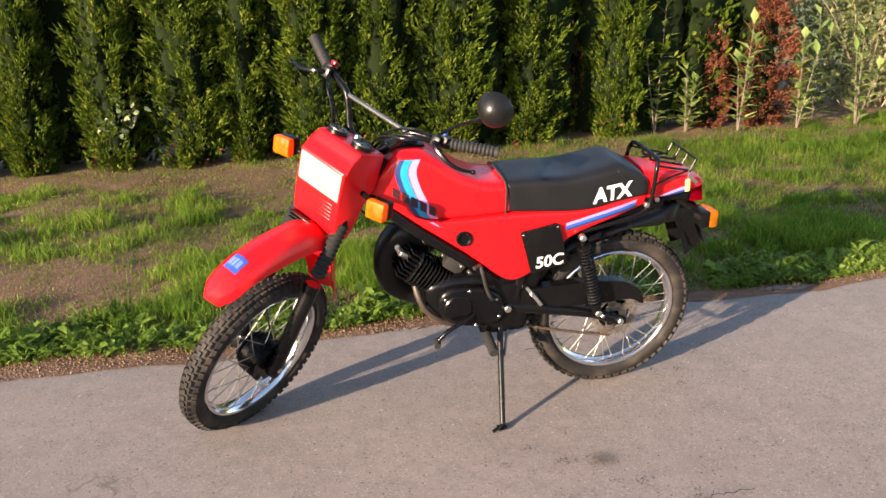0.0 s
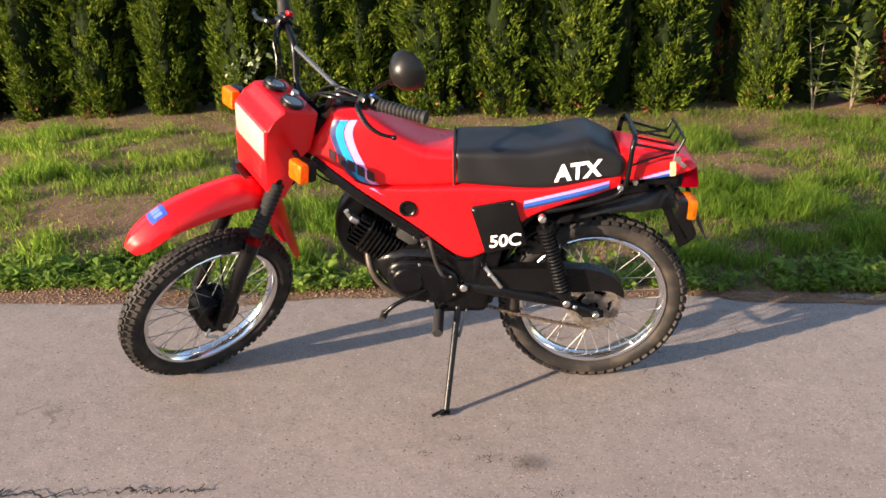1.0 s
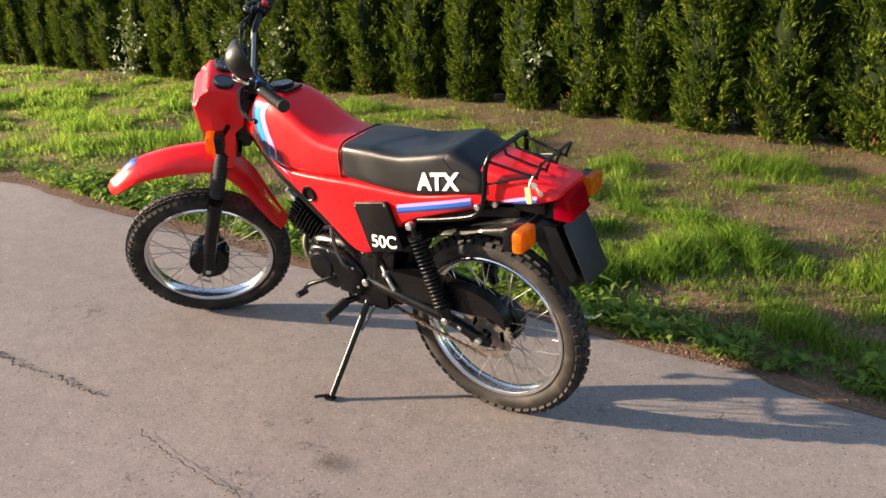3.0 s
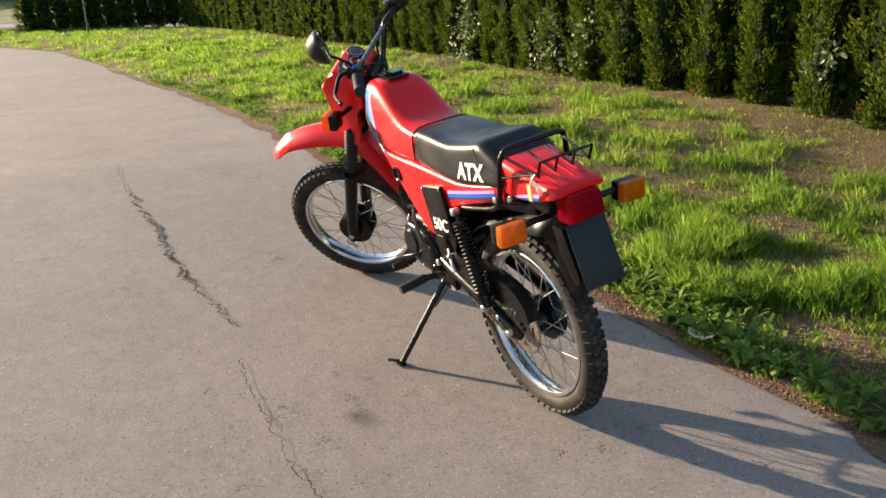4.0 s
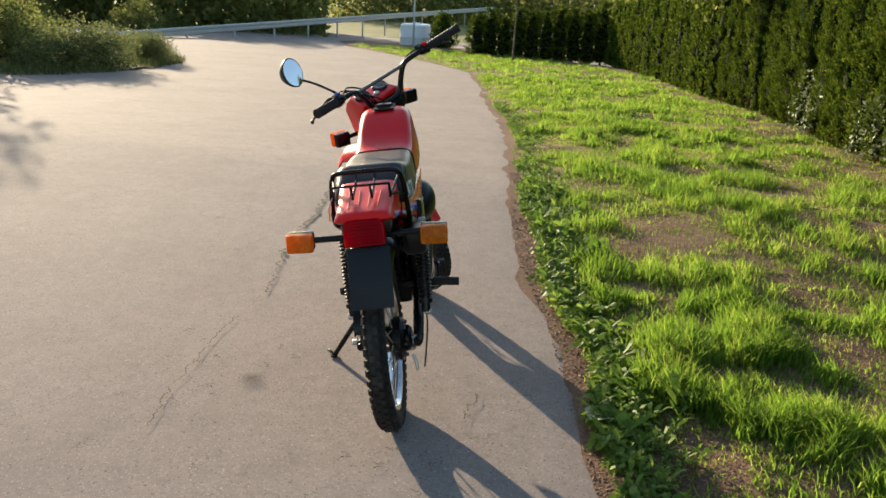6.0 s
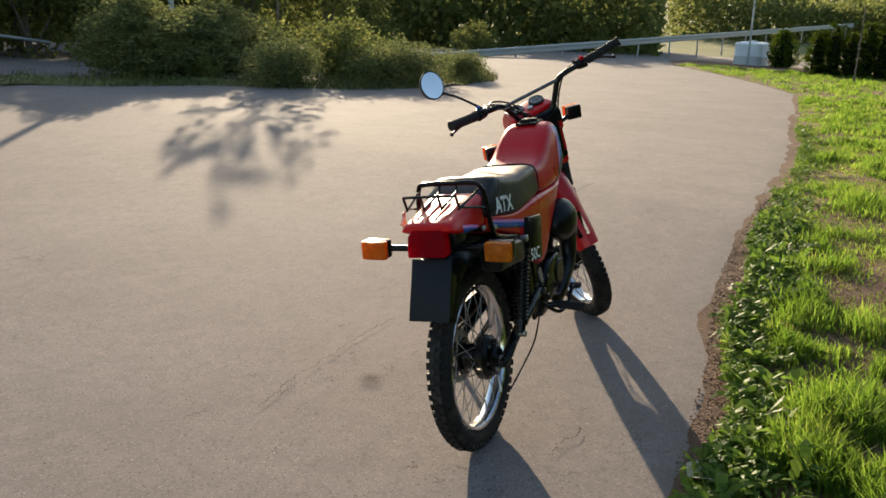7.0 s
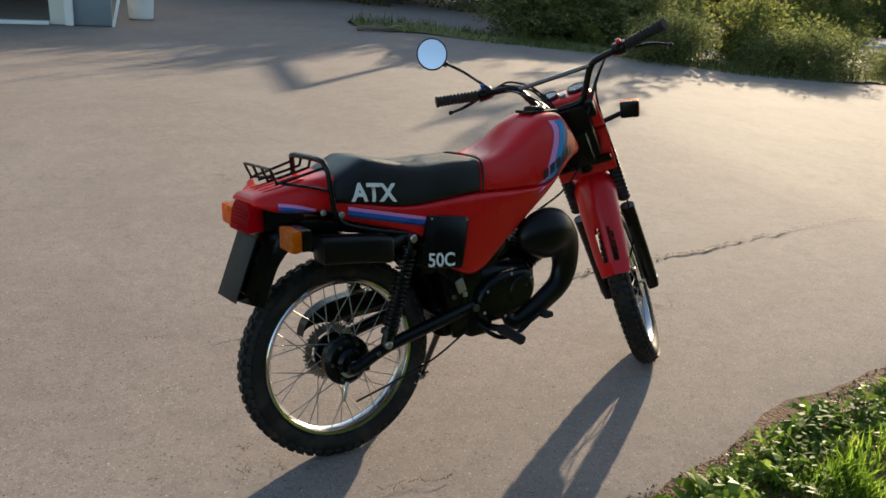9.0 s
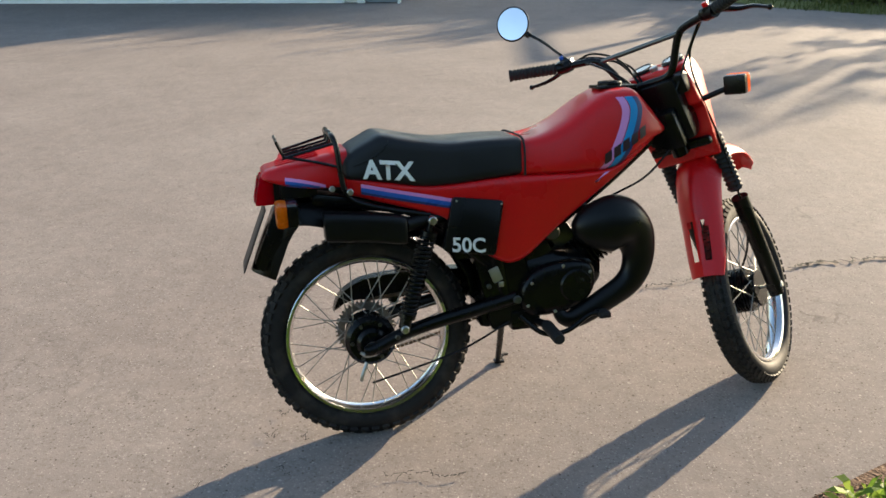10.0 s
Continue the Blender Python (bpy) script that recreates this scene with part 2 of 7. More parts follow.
BLACK_PAINT = surface("black_frame_paint", (0.003, 0.003, 0.0034), spec=0.25, rough=0.26, vary=0.3, scale=10, fine=120, bump=0.03, dirt=(0.07, 0.06, 0.05), dirt_amount=0.02)
SEAT_VINYL = surface("black_seat_vinyl", (0.010, 0.010, 0.011), spec=0.30, rough=0.40, vary=0.2, scale=7, fine=420, bump=0.12)
RUBBER = surface("tyre_rubber", (0.016, 0.014, 0.013), rough=0.75, vary=0.3, scale=7, fine=90, bump=0.15, dirt=(0.07, 0.056, 0.044), dirt_amount=0.24, spec=0.3)
GRIP_RUBBER = surface("grip_rubber", (0.016, 0.016, 0.016), rough=0.7, vary=0.2, scale=20, fine=200, bump=0.1, spec=0.3)
CHROME = surface("bright_chrome", (0.66, 0.66, 0.68), rough=0.15, metal=0.97, vary=0.08, scale=12, fine=120, rough_vary=0.08)
STEEL = surface("zinc_plated_steel", (0.48, 0.47, 0.45), rough=0.42, metal=1.0, vary=0.15, scale=20, fine=200)
ENGINE = surface("black_painted_alloy", (0.003, 0.003, 0.0036), spec=0.24, rough=0.24, vary=0.4, scale=18, fine=150, bump=0.1, dirt=(0.09, 0.08, 0.07), dirt_amount=0.04)
ALLOY = surface("bare_cast_alloy", (0.42, 0.41, 0.39), rough=0.45, metal=0.9, vary=0.2, scale=16, fine=180, bump=0.1)
EXHAUST = surface("matt_black_exhaust", (0.004, 0.004, 0.0044), spec=0.25, rough=0.36, vary=0.3, scale=8, fine=120, bump=0.05, dirt=(0.05, 0.04, 0.035), dirt_amount=0.03)
WHITE_DECAL = surface("white_lettering", (0.80, 0.80, 0.77), rough=0.5, vary=0.05, scale=30, fine=200)
PINK_DECAL = surface("pink_stripe_film", (0.70, 0.27, 0.58), rough=0.35, vary=0.06, scale=20, fine=150)
CYAN_DECAL = surface("bright_blue_stripe_film", (0.012, 0.25, 0.55), rough=0.35, vary=0.08, scale=20, fine=150, spec=0.3)
SPOKE = surface("dull_plated_spokes", (0.30, 0.29, 0.27), rough=0.5, metal=0.7, vary=0.2, scale=20, fine=200)
RUST_STEEL = surface("rusty_dark_steel", (0.13, 0.095, 0.07), rough=0.5, metal=0.6, vary=0.35, scale=30, fine=200, dirt=(0.10, 0.05, 0.025), dirt_amount=0.2)
HEADER = surface("heat_stained_pipe", (0.055, 0.042, 0.034), rough=0.5, metal=0.4, vary=0.35, scale=30, fine=200)
DARK_STEEL = surface("dull_dark_steel", (0.10, 0.098, 0.095), rough=0.36, metal=0.8, vary=0.25, scale=30, fine=200)
BLUE_DECAL = surface("blue_stripe_film", (0.02, 0.10, 0.42), rough=0.35, vary=0.08, scale=20, fine=150)
NAVY_DECAL = surface("dark_blue_stripe_film", (0.016, 0.03, 0.12), rough=0.35, vary=0.1, scale=20, fine=150)
DARK_DECAL = surface("dark_maker_mark_film", (0.03, 0.008, 0.012), rough=0.35, vary=0.1, scale=20, fine=150)
STICKER = surface("blue_sticker_film", (0.022, 0.065, 0.38), rough=0.4, vary=0.1, scale=20, fine=150)
STICKER_PALE = surface("pale_sticker_bars", (0.13, 0.20, 0.52), rough=0.4, vary=0.1, scale=20, fine=150)
PLATE = surface("dark_plate_blank", (0.007, 0.009, 0.013), spec=0.25, rough=0.5, vary=0.15, scale=8, fine=120)
TAG = surface("cream_key_tag", (0.62, 0.52, 0.22), rough=0.4, vary=0.1, scale=30, fine=150)
GAUGE = surface("gauge_face", (0.02, 0.02, 0.022), rough=0.22, vary=0.2, scale=20, fine=90, coat=0.6)
ORANGE = surface("amber_lens", (0.80, 0.17, 0.004), rough=0.2, vary=0.85, scale=55, fine=130, bump=0.8, coat=0.15, spec=0.4)
RED_LENS = surface("red_lens", (0.36, 0.0, 0.016), rough=0.2, vary=0.35, scale=40, fine=300, bump=0.4, spec=0.25)
for lens in (ORANGE, RED_LENS):
    nt = lens.node_tree.nodes
    tr, mx = nt.new("ShaderNodeBsdfTranslucent"), nt.new("ShaderNodeMixShader")
    tr.inputs["Color"].default_value = (0.98, 0.26, 0.008, 1) if lens == ORANGE else (0.75, 0.004, 0.03, 1)
    mx.inputs["Fac"].default_value = 0.5 if lens == ORANGE else 0.7
    lens.node_tree.links.new(nt["Principled BSDF"].outputs[0], mx.inputs[1])
    lens.node_tree.links.new(tr.outputs[0], mx.inputs[2])
    lens.node_tree.links.new(mx.outputs[0], nt["Material Output"].inputs["Surface"])
HEAD_LENS = surface("headlamp_glass", (0.30, 0.275, 0.26), rough=0.18, vary=0.40, scale=18, fine=200, bump=0.25, coat=0.6)
MIRROR = surface("mirror_silvering", (0.92, 0.93, 0.95), rough=0.03, metal=1.0, vary=0.01, rough_vary=0.01)
ASPHALT = ground_material("worn_asphalt", (0.204, 0.173, 0.159), (0.240, 0.207, 0.190), (0.34, 0.30, 0.275), 0.7, 150.0, 0.08, dark=0.12, worn=True)
CRACK = surface("crack_dark", (0.012, 0.010, 0.009), rough=0.9, vary=0.4, scale=30, fine=200)
SOIL = ground_material("dry_soil", (0.110, 0.064, 0.041), (0.175, 0.106, 0.068), (0.26, 0.18, 0.125), 1.6, 75.0, 0.5)
STAIN = surface("oil_stain_film", (0.04, 0.034, 0.03), rough=0.98, vary=0.3, scale=30, fine=120, spec=0.0, rough_vary=0.01)
FAR_GROUND = ground_material("far_meadow", (0.09, 0.11, 0.035), (0.17, 0.17, 0.06), (0.24, 0.22, 0.11), 0.3, 12.0, 0.6)
STONE_GRIT = surface("brown_grit", (0.17, 0.108, 0.070), rough=0.9, vary=0.5, scale=60, fine=300, island=0.6)
BARK = surface("grey_bark", (0.14, 0.11, 0.085), rough=0.9, vary=0.35, scale=12, fine=60, bump=0.7)
PALE_BARK = surface("pale_twig_bark", (0.30, 0.24, 0.14), rough=0.85, vary=0.25, scale=20, fine=90, bump=0.4)
DRY_GRASS = leaf_material("short_yellowish_grass", (0.11, 0.14, 0.026), (0.23, 0.265, 0.055), (0.42, 0.39, 0.14), 0.25, 0.64, 0.85)
GRASS = leaf_material("grass_blades", (0.068, 0.128, 0.016), (0.180, 0.305, 0.032), (0.40, 0.46, 0.085), 0.35, 0.74, 0.85)
WEED = leaf_material("weed_leaves", (0.065, 0.125, 0.018), (0.155, 0.25, 0.034), (0.30, 0.39, 0.075), 0.48, 0.58)
# near black: the shade inside the hedge is put into this colour
SHADE_TWIGS = surface("shade_dark_inner_twigs", (0.009, 0.015, 0.004), rough=0.95, vary=0.5, scale=14, fine=60, bump=0.8, spec=0.1)
THUJA = leaf_material("thuja_sprays", (0.018, 0.034, 0.004), (0.068, 0.106, 0.010), (0.19, 0.215, 0.026), 0.12, 0.38)
THUJA.node_tree.nodes["Noise Texture"].inputs["Scale"].default_value = 8.0
THUJA_BROWN = leaf_material("dead_thuja_sprays", (0.06, 0.022, 0.013), (0.17, 0.055, 0.030), (0.30, 0.13, 0.06), 0.2, 0.2)
LAUREL = leaf_material("laurel_leaves", (0.08, 0.13, 0.03), (0.20, 0.27, 0.07), (0.42, 0.44, 0.17), 0.5, 0.35)
VARIEGATED = leaf_material("variegated_leaves", (0.07, 0.11, 0.04), (0.22, 0.25, 0.13), (0.42, 0.42, 0.28), 0.45, 0.2)
BUSH = leaf_material("bush_leaves", (0.07, 0.088, 0.035), (0.15, 0.172, 0.062), (0.30, 0.31, 0.13), 0.25, 0.5)
BANK_GRASS = leaf_material("bank_grass_blades", (0.045, 0.055, 0.018), (0.10, 0.115, 0.035), (0.22, 0.21, 0.07), 0.2, 0.3)
WOODS = leaf_material("woodland_leaves", (0.062, 0.080, 0.026), (0.15, 0.172, 0.050), (0.33, 0.32, 0.10), 0.2, 0.55)
RAIL_STEEL = surface("galvanised_rail", (0.40, 0.42, 0.43), rough=0.45, metal=0.6, vary=0.2, scale=3, fine=40)
WHITE_PLASTIC = surface("white_plastic", (0.72, 0.74, 0.74), rough=0.45, vary=0.1, scale=4, fine=40)
GREY_BOARD = surface("grey_blue_board", (0.17, 0.20, 0.23), rough=0.7, vary=0.2, scale=5, fine=60)
YELLOW_BOARD = surface("pale_yellow_board", (0.55, 0.55, 0.26), rough=0.6, vary=0.15, scale=5, fine=60)
PLASTER = surface("pale_plaster", (0.62, 0.60, 0.55), rough=0.9, vary=0.12, scale=2, fine=60, bump=0.3)
DARK_WOOD = surface("dark_weathered_wood", (0.05, 0.04, 0.032), rough=0.8, vary=0.3, scale=5, fine=60, bump=0.4)
ROOF_TILE = surface("brown_roof_tiles", (0.16, 0.085, 0.06), rough=0.8, vary=0.25, scale=4, fine=40, bump=0.4)
PALE_LEAF = surface("pale_dry_leaf", (0.62, 0.60, 0.55), rough=0.7, vary=0.15, scale=30, fine=200)

# ---- mesh helpers ----


def part(name, bm, material, parent=None, label="", smooth=True, at=None):
    """Links a bmesh as one mesh object, under a thing or a part where one is given. at: a matrix that moves its points first."""
    if at is not None:
        bmesh.ops.transform(bm, matrix=at, verts=bm.verts)
    bmesh.ops.recalc_face_normals(bm, faces=bm.faces)
    me = bpy.data.meshes.new(name)
    bm.to_mesh(me)
    bm.free()
    me.materials.append(material)
    if smooth:
        me.shade_smooth()
        me.set_sharp_from_angle(angle=radians(38))
    ob = new(name, me)
    if parent is not None:
        ob.parent = parent
    if label:
        tagged(ob, label)
    return ob


def empty(name, m):
    ob = new(name)
    ob.empty_display_size = 0.1
    ob.matrix_world = m
    return ob


def smooth_line(points, steps=6):
    """A Catmull-Rom line through the points (of any length)."""
    p = [np.array(q, float) for q in points]
    p = [2 * p[0] - p[1]] + p + [2 * p[-1] - p[-2]]
    out = []
    for i in range(1, len(p) - 2):
        for k in range(steps):
            u = k / steps
            a, b, c, d = p[i - 1], p[i], p[i + 1], p[i + 2]
            out.append(0.5 * (2 * b + (c - a) * u + (2 * a - 5 * b + 4 * c - d) * u * u + (3 * b - a - 3 * c + d) * u ** 3))
    out.append(p[-2])
    return out


def skin(bm, rings, cap=True, close=False):
    """Joins rings of points with quads."""
    vs = [[bm.verts.new(tuple(q)) for q in ring] for ring in rings]
    n = len(vs[0])
    pairs = list(zip(vs[:-1], vs[1:])) + ([(vs[-1], vs[0])] if close else [])
    for a, b in pairs:
        for i in range(n):
            bm.faces.new((a[i], a[(i + 1) % n], b[(i + 1) % n], b[i]))
    if cap and not close:
        bm.faces.new(vs[0][::-1])
        bm.faces.new(vs[-1])
    return bm


def tube(bm, points, r, n=10, steps=5, flat=None):
    """A pipe along points; r is one radius or one for each point."""
    rs = [r] * len(points) if isinstance(r, (int, float)) else list(r)
    line = smooth_line([(*p, q) for p, q in zip(points, rs)], steps) if steps > 1 else [np.array((*p, q), float) for p, q in zip(points, rs)]
    ref = None
    rings = []
    for i, q in enumerate(line):
        a, b = line[max(0, i - 1)][:3], line[min(len(line) - 1, i + 1)][:3]
        t = Vector(b - a).normalized()
        if ref is None:
            ref = t.orthogonal().normalized()
        ref = (ref - t * ref.dot(t)).normalized()
        s = t.cross(ref)
        c = Vector(q[:3])
        rings.append([c + (ref * math.cos(2 * math.pi * k / n) + s * math.sin(2 * math.pi * k / n)) * q[3] for k in range(n)])
    return skin(bm, rings)


def box(bm, size, at, bevel=0.0):
    """A box of that size, under the matrix at, with its edges rounded by bevel."""
    r = bmesh.ops.create_cube(bm, size=1, matrix=at @ Matrix.Diagonal((*size, 1)))
    if bevel:
        es = list({e for v in r["verts"] for e in v.link_edges})
        bmesh.ops.bevel(bm, geom=es, offset=bevel, segments=2, affect="EDGES", profile=0.6)
    return bm


def rod(bm, a, b, r, n=8, r2=None):
    return tube(bm, [a, b], [r, r if r2 is None else r2], n, 1)


def disc(bm, at, r, depth, n=28, bevel=0.0):
    """A short cylinder about the local y axis of the matrix at."""
    prof = [(-depth / 2, r - bevel), (-depth / 2 + bevel, r), (depth / 2 - bevel, r), (depth / 2, r - bevel)] if bevel else [(-depth / 2, r), (depth / 2, r)]
    skin(bm, [[at @ Vector((q * math.cos(2 * math.pi * k / n), y, q * math.sin(2 * math.pi * k / n))) for k in range(n)] for y, q in prof])
    return bm


def revolve(bm, profile, n=64, at=Matrix.Identity(4)):
    """Turns a closed profile of (radius, y) round the y axis."""
    rings = [[at @ Vector((r * math.cos(2 * math.pi * k / n), y, r * math.sin(2 * math.pi * k / n))) for r, y in profile] for k in range(n)]
    return skin(bm, rings, close=True)


class Loft:
    """A rounded body along one axis. Keys: (u, low, high, half width low, half width high, squareness)."""

    def __init__(self, keys, steps=6):
        self.line = smooth_line(keys, steps)

    def at(self, u):
        us = [k[0] for k in self.line]
        if us[0] > us[-1]:
            return [float(np.interp(-u, [-v for v in us], [k[i] for k in self.line])) for i in range(1, 6)]
        return [float(np.interp(u, us, [k[i] for k in self.line])) for i in range(1, 6)]

    def side(self, u, v):
        """The half width at (u, v)."""
        lo, hi, w0, w1, p = self.at(u)
        m, h = (lo + hi) / 2, (hi - lo) / 2
        s = min(1.0, abs((v - m) / h))
        w = w0 + (w1 - w0) * (v - lo) / (hi - lo)
        return w * (1 - s ** p) ** (1 / p)

    def mesh(self, bm, place, n=40):
        rings = []
        for u, lo, hi, w0, w1, p in self.line:
            ring = []
            for k in range(n):
                a = 2 * math.pi * (k + 0.5) / n
                c, s = math.cos(a), math.sin(a)
                sz = math.copysign(abs(s) ** (2 / p), s)
                v = (lo + hi) / 2 + (hi - lo) / 2 * sz
                w = w0 + (w1 - w0) * (sz + 1) / 2
                ring.append(place(u, math.copysign(abs(c) ** (2 / p), c) * w, v))
            rings.append(ring)
        return skin(bm, rings)


def band(bm, line_a, line_b, place, across=4, lift=0.0015):
    """A strip between two lines of (u, v), laid on a surface by place(u, v, lift)."""
    grid = []
    for a, b in zip(line_a, line_b):
        grid.append([bm.verts.new(place(*(np.array(a) + (np.array(b) - np.array(a)) * k / across), lift)) for k in range(across + 1)])
    for g, h in zip(grid[:-1], grid[1:]):
        for k in range(across):
            bm.faces.new((g[k], g[k + 1], h[k + 1], h[k]))
    return bm


def letters(text, size, bold=0.0):
    """The outline letters of the built-in font as a bmesh in the xy plane, with their width."""
    cu = bpy.data.curves.new("lettering", "FONT")
    cu.body, cu.size, cu.offset = text, size, bold
    ob = new("lettering", cu)
    me = bpy.data.meshes.new_from_object(ob.evaluated_get(bpy.context.evaluated_depsgraph_get()))
    bpy.data.objects.remove(ob)
    bm = bmesh.new()
    bm.from_mesh(me)
    bpy.data.meshes.remove(me)
    bpy.data.curves.remove(cu)
    bmesh.ops.subdivide_edges(bm, edges=[e for e in bm.edges if e.calc_length() > size * 0.25], cuts=2)
    bmesh.ops.triangulate(bm, faces=bm.faces)
    xs = [v.co.x for v in bm.verts]
    return bm, min(xs), max(xs)


def quads(name, verts, faces, material, kind="", label="", category="", parent=None):
    """One mesh from arrays of points and of four-point faces."""
    me = bpy.data.meshes.new(name)
    verts, faces = np.asarray(verts, np.float32), np.asarray(faces, np.int32)
    me.vertices.add(len(verts))
    me.vertices.foreach_set("co", verts.ravel())
    n = faces.shape[1]
    me.loops.add(faces.size)
    me.loops.foreach_set("vertex_index", faces.ravel())
    me.polygons.add(len(faces))
    me.polygons.foreach_set("loop_start", np.arange(0, faces.size, n, dtype=np.int32))
    me.polygons.foreach_set("loop_total", np.full(len(faces), n, dtype=np.int32))
    me.update(calc_edges=True)
    me.validate()
    me.materials.append(material)
    ob = new(name, me)
    if parent is not None:
        ob.parent = parent
    return tagged(ob, label, category, "", kind)


# ---- the plan: road edge, lawn, hedge line ----
EDGE_X = [-60, -34, -29.0, -25.5, -22.5, -20.0, -17.5, -12.5, -9.9, -7.2, -5.0, -2.9, -1.65, -0.97, -0.3, 0.4, 1.1, 1.81, 2.26, 4.0, 8.0, 40]
EDGE_Y = [-22, -13.0, -10.3, -7.4, -5.2, -3.5, -2.0, -0.3, 0.45, 1.38, 1.98, 2.53, 2.84, 3.07, 3.33, 3.55, 3.78, 3.97, 4.13, 4.8, 6.4, 18]
HEDGE_X = [-29, -19, -15, -11.5, -7.3, -5.3, -3.6, -2.2, -0.85, 0.35, 1.3, 3.0, 6.0]
HEDGE_Y = [0.0, 2.65, 3.55, 4.55, 5.3, 5.66, 6.08, 6.38, 6.62, 7.12, 7.5, 8.3, 9.8]


FALL = -0.052


def edge_y(x):
    return np.interp(x, EDGE_X, EDGE_Y)


def hedge_y(x):
    return np.interp(x, HEDGE_X, HEDGE_Y)


def wave(x, y, s, seed=0.0):
    """A cheap smooth field in about -1 to 1, for arrays."""
    return (np.sin(x * s + 1.7 * np.sin(y * s * 0.7 + seed) + seed) + np.sin(y * s * 1.3 + 1.3 * np.sin(x * s * 0.9 - seed) + 2 * seed) + np.sin((x + y) * s * 0.8 + 2.1 + seed * 3)) / 3


def lawn_z(x, y):
    d = y - edge_y(x)
    rise = np.clip(d / 0.9, 0, 1)
    return FALL * np.maximum(0, -x - 3.0) + 0.002 + 0.065 * rise * rise * (3 - 2 * rise) + 0.022 * wave(x, y, 2.3, 0.4) * rise + 0.010 * wave(x, y, 7.1, 1.1) * rise


def lattice(i, j, seed):
    v = np.sin(i * 127.1 + j * 311.7 + seed * 74.7) * 43758.5453
    return v - np.floor(v)


def fbm(x, y, s, seed=0.0, octaves=4):
    """Cloudy noise in 0 to 1, about 0.5 in the middle; s cells a metre."""
    total, amp, weight = 0.0, 1.0, 0.0
    for k in range(octaves):
        u, v = x * s + 17.3 * k, y * s - 9.1 * k
        i, j = np.floor(u), np.floor(v)
        a, b = u - i, v - j
        a, b = a * a * (3 - 2 * a), b * b * (3 - 2 * b)
        q = seed + k * 1.7
        total = total + amp * ((lattice(i, j, q) * (1 - a) + lattice(i + 1, j, q) * a) * (1 - b) + (lattice(i, j + 1, q) * (1 - a) + lattice(i + 1, j + 1, q) * a) * b)
        weight += amp
        amp *= 0.55
        s = s * 2.1
    return total / weight


# worn places of the lawn and places where the grass stands thick
WORN = [(-1.69, 4.06), (-1.75, 5.0), (-2.3, 4.36), (-1.7, 3.56), (-1.4, 5.28), (-2.8, 6.0), (0.85, 4.45), (0.4, 5.3), (0.9, 5.1), (-2.85, 3.2), (-4.7, 2.6), (-6.3, 3.8), (-1.85, 3.4), (-1.75, 4.1), (-0.55, 3.72), (-1.2, 4.4), (0.54, 4.08), (-4.8, 4.4), (-9.6, 3.8)]
THICK = [(-1.2, 3.52), (-1.85, 3.25), (-1.8, 4.5), (-1.6, 4.78), (-2.25, 4.65), (1.88, 4.43), (0.5, 4.82), (0.28, 4.35), (-0.1, 6.1), (-3.9, 4.1), (-3.7, 3.5), (-3.68, 2.95), (-3.3, 3.75), (-2.8, 4.1), (-2.3, 3.05), (-0.97, 4.07), (-0.27, 3.88), (-0.2, 4.25), (0.3, 3.8), (-0.65, 3.4), (-0.88, 4.4), (0.06, 4.1), (2.2, 4.55), (1.5, 5.3), (2.3, 5.4), (1.7, 6.1)]


def near(x, y, spots, reach):
    """How close a place lies to one of the spots, 0 to 1; the spots have ragged rims."""
    u, v = x + 0.22 * (fbm(x, y, 2.6, 7.1, 3) - 0.5), y + 0.22 * (fbm(x, y, 2.6, 8.3, 3) - 0.5)
    return np.max([np.exp(-(((u - a) * 0.8) ** 2 + (v - b) ** 2) / reach ** 2) for a, b in spots], axis=0)


def bare(x, y):
    """How bare the lawn is at a place: 0 grown over, 1 naked soil."""
    v = fbm(x * 0.8 + y * 0.25, y * 1.3, 1.5, 0.9) * 0.62 + fbm(x, y, 6.0, 2.2, 3) * 0.38
    v = v + 0.16 * near(x, y, WORN, 0.32) - 0.10 * np.clip((-x - 5) / 4, 0, 1) - 0.15 * near(x, y, THICK, 0.26)
    v = v + 0.25 * np.clip(1 - (hedge_y(x) - y) / (0.55 + 0.5 * fbm(x, x * 0.0, 1.3, 4.4, 3)), 0, 1)
    return np.clip((v - 0.495) / 0.12, 0, 1)


# ---- ground, road, lawn ----
bm = bmesh.new()
n_ring = 48
centre = bm.verts.new((0, 0, -0.4))
loops = [[bm.verts.new((r * math.cos(2 * math.pi * k / n_ring), r * math.sin(2 * math.pi * k / n_ring), -0.4 - 0.05 * 50 * (r > 30))) for k in range(n_ring)] for r in (40, 400, 3000)]
for k in range(n_ring):
    bm.faces.new((centre, loops[0][k], loops[0][(k + 1) % n_ring]))
for a, b in zip(loops[:-1], loops[1:]):
    for k in range(n_ring):
        bm.faces.new((a[k], a[(k + 1) % n_ring], b[(k + 1) % n_ring], b[k]))
tagged(part("ground", bm, FAR_GROUND), "dull green meadow ground reaching the horizon", "ground", kind="structure")

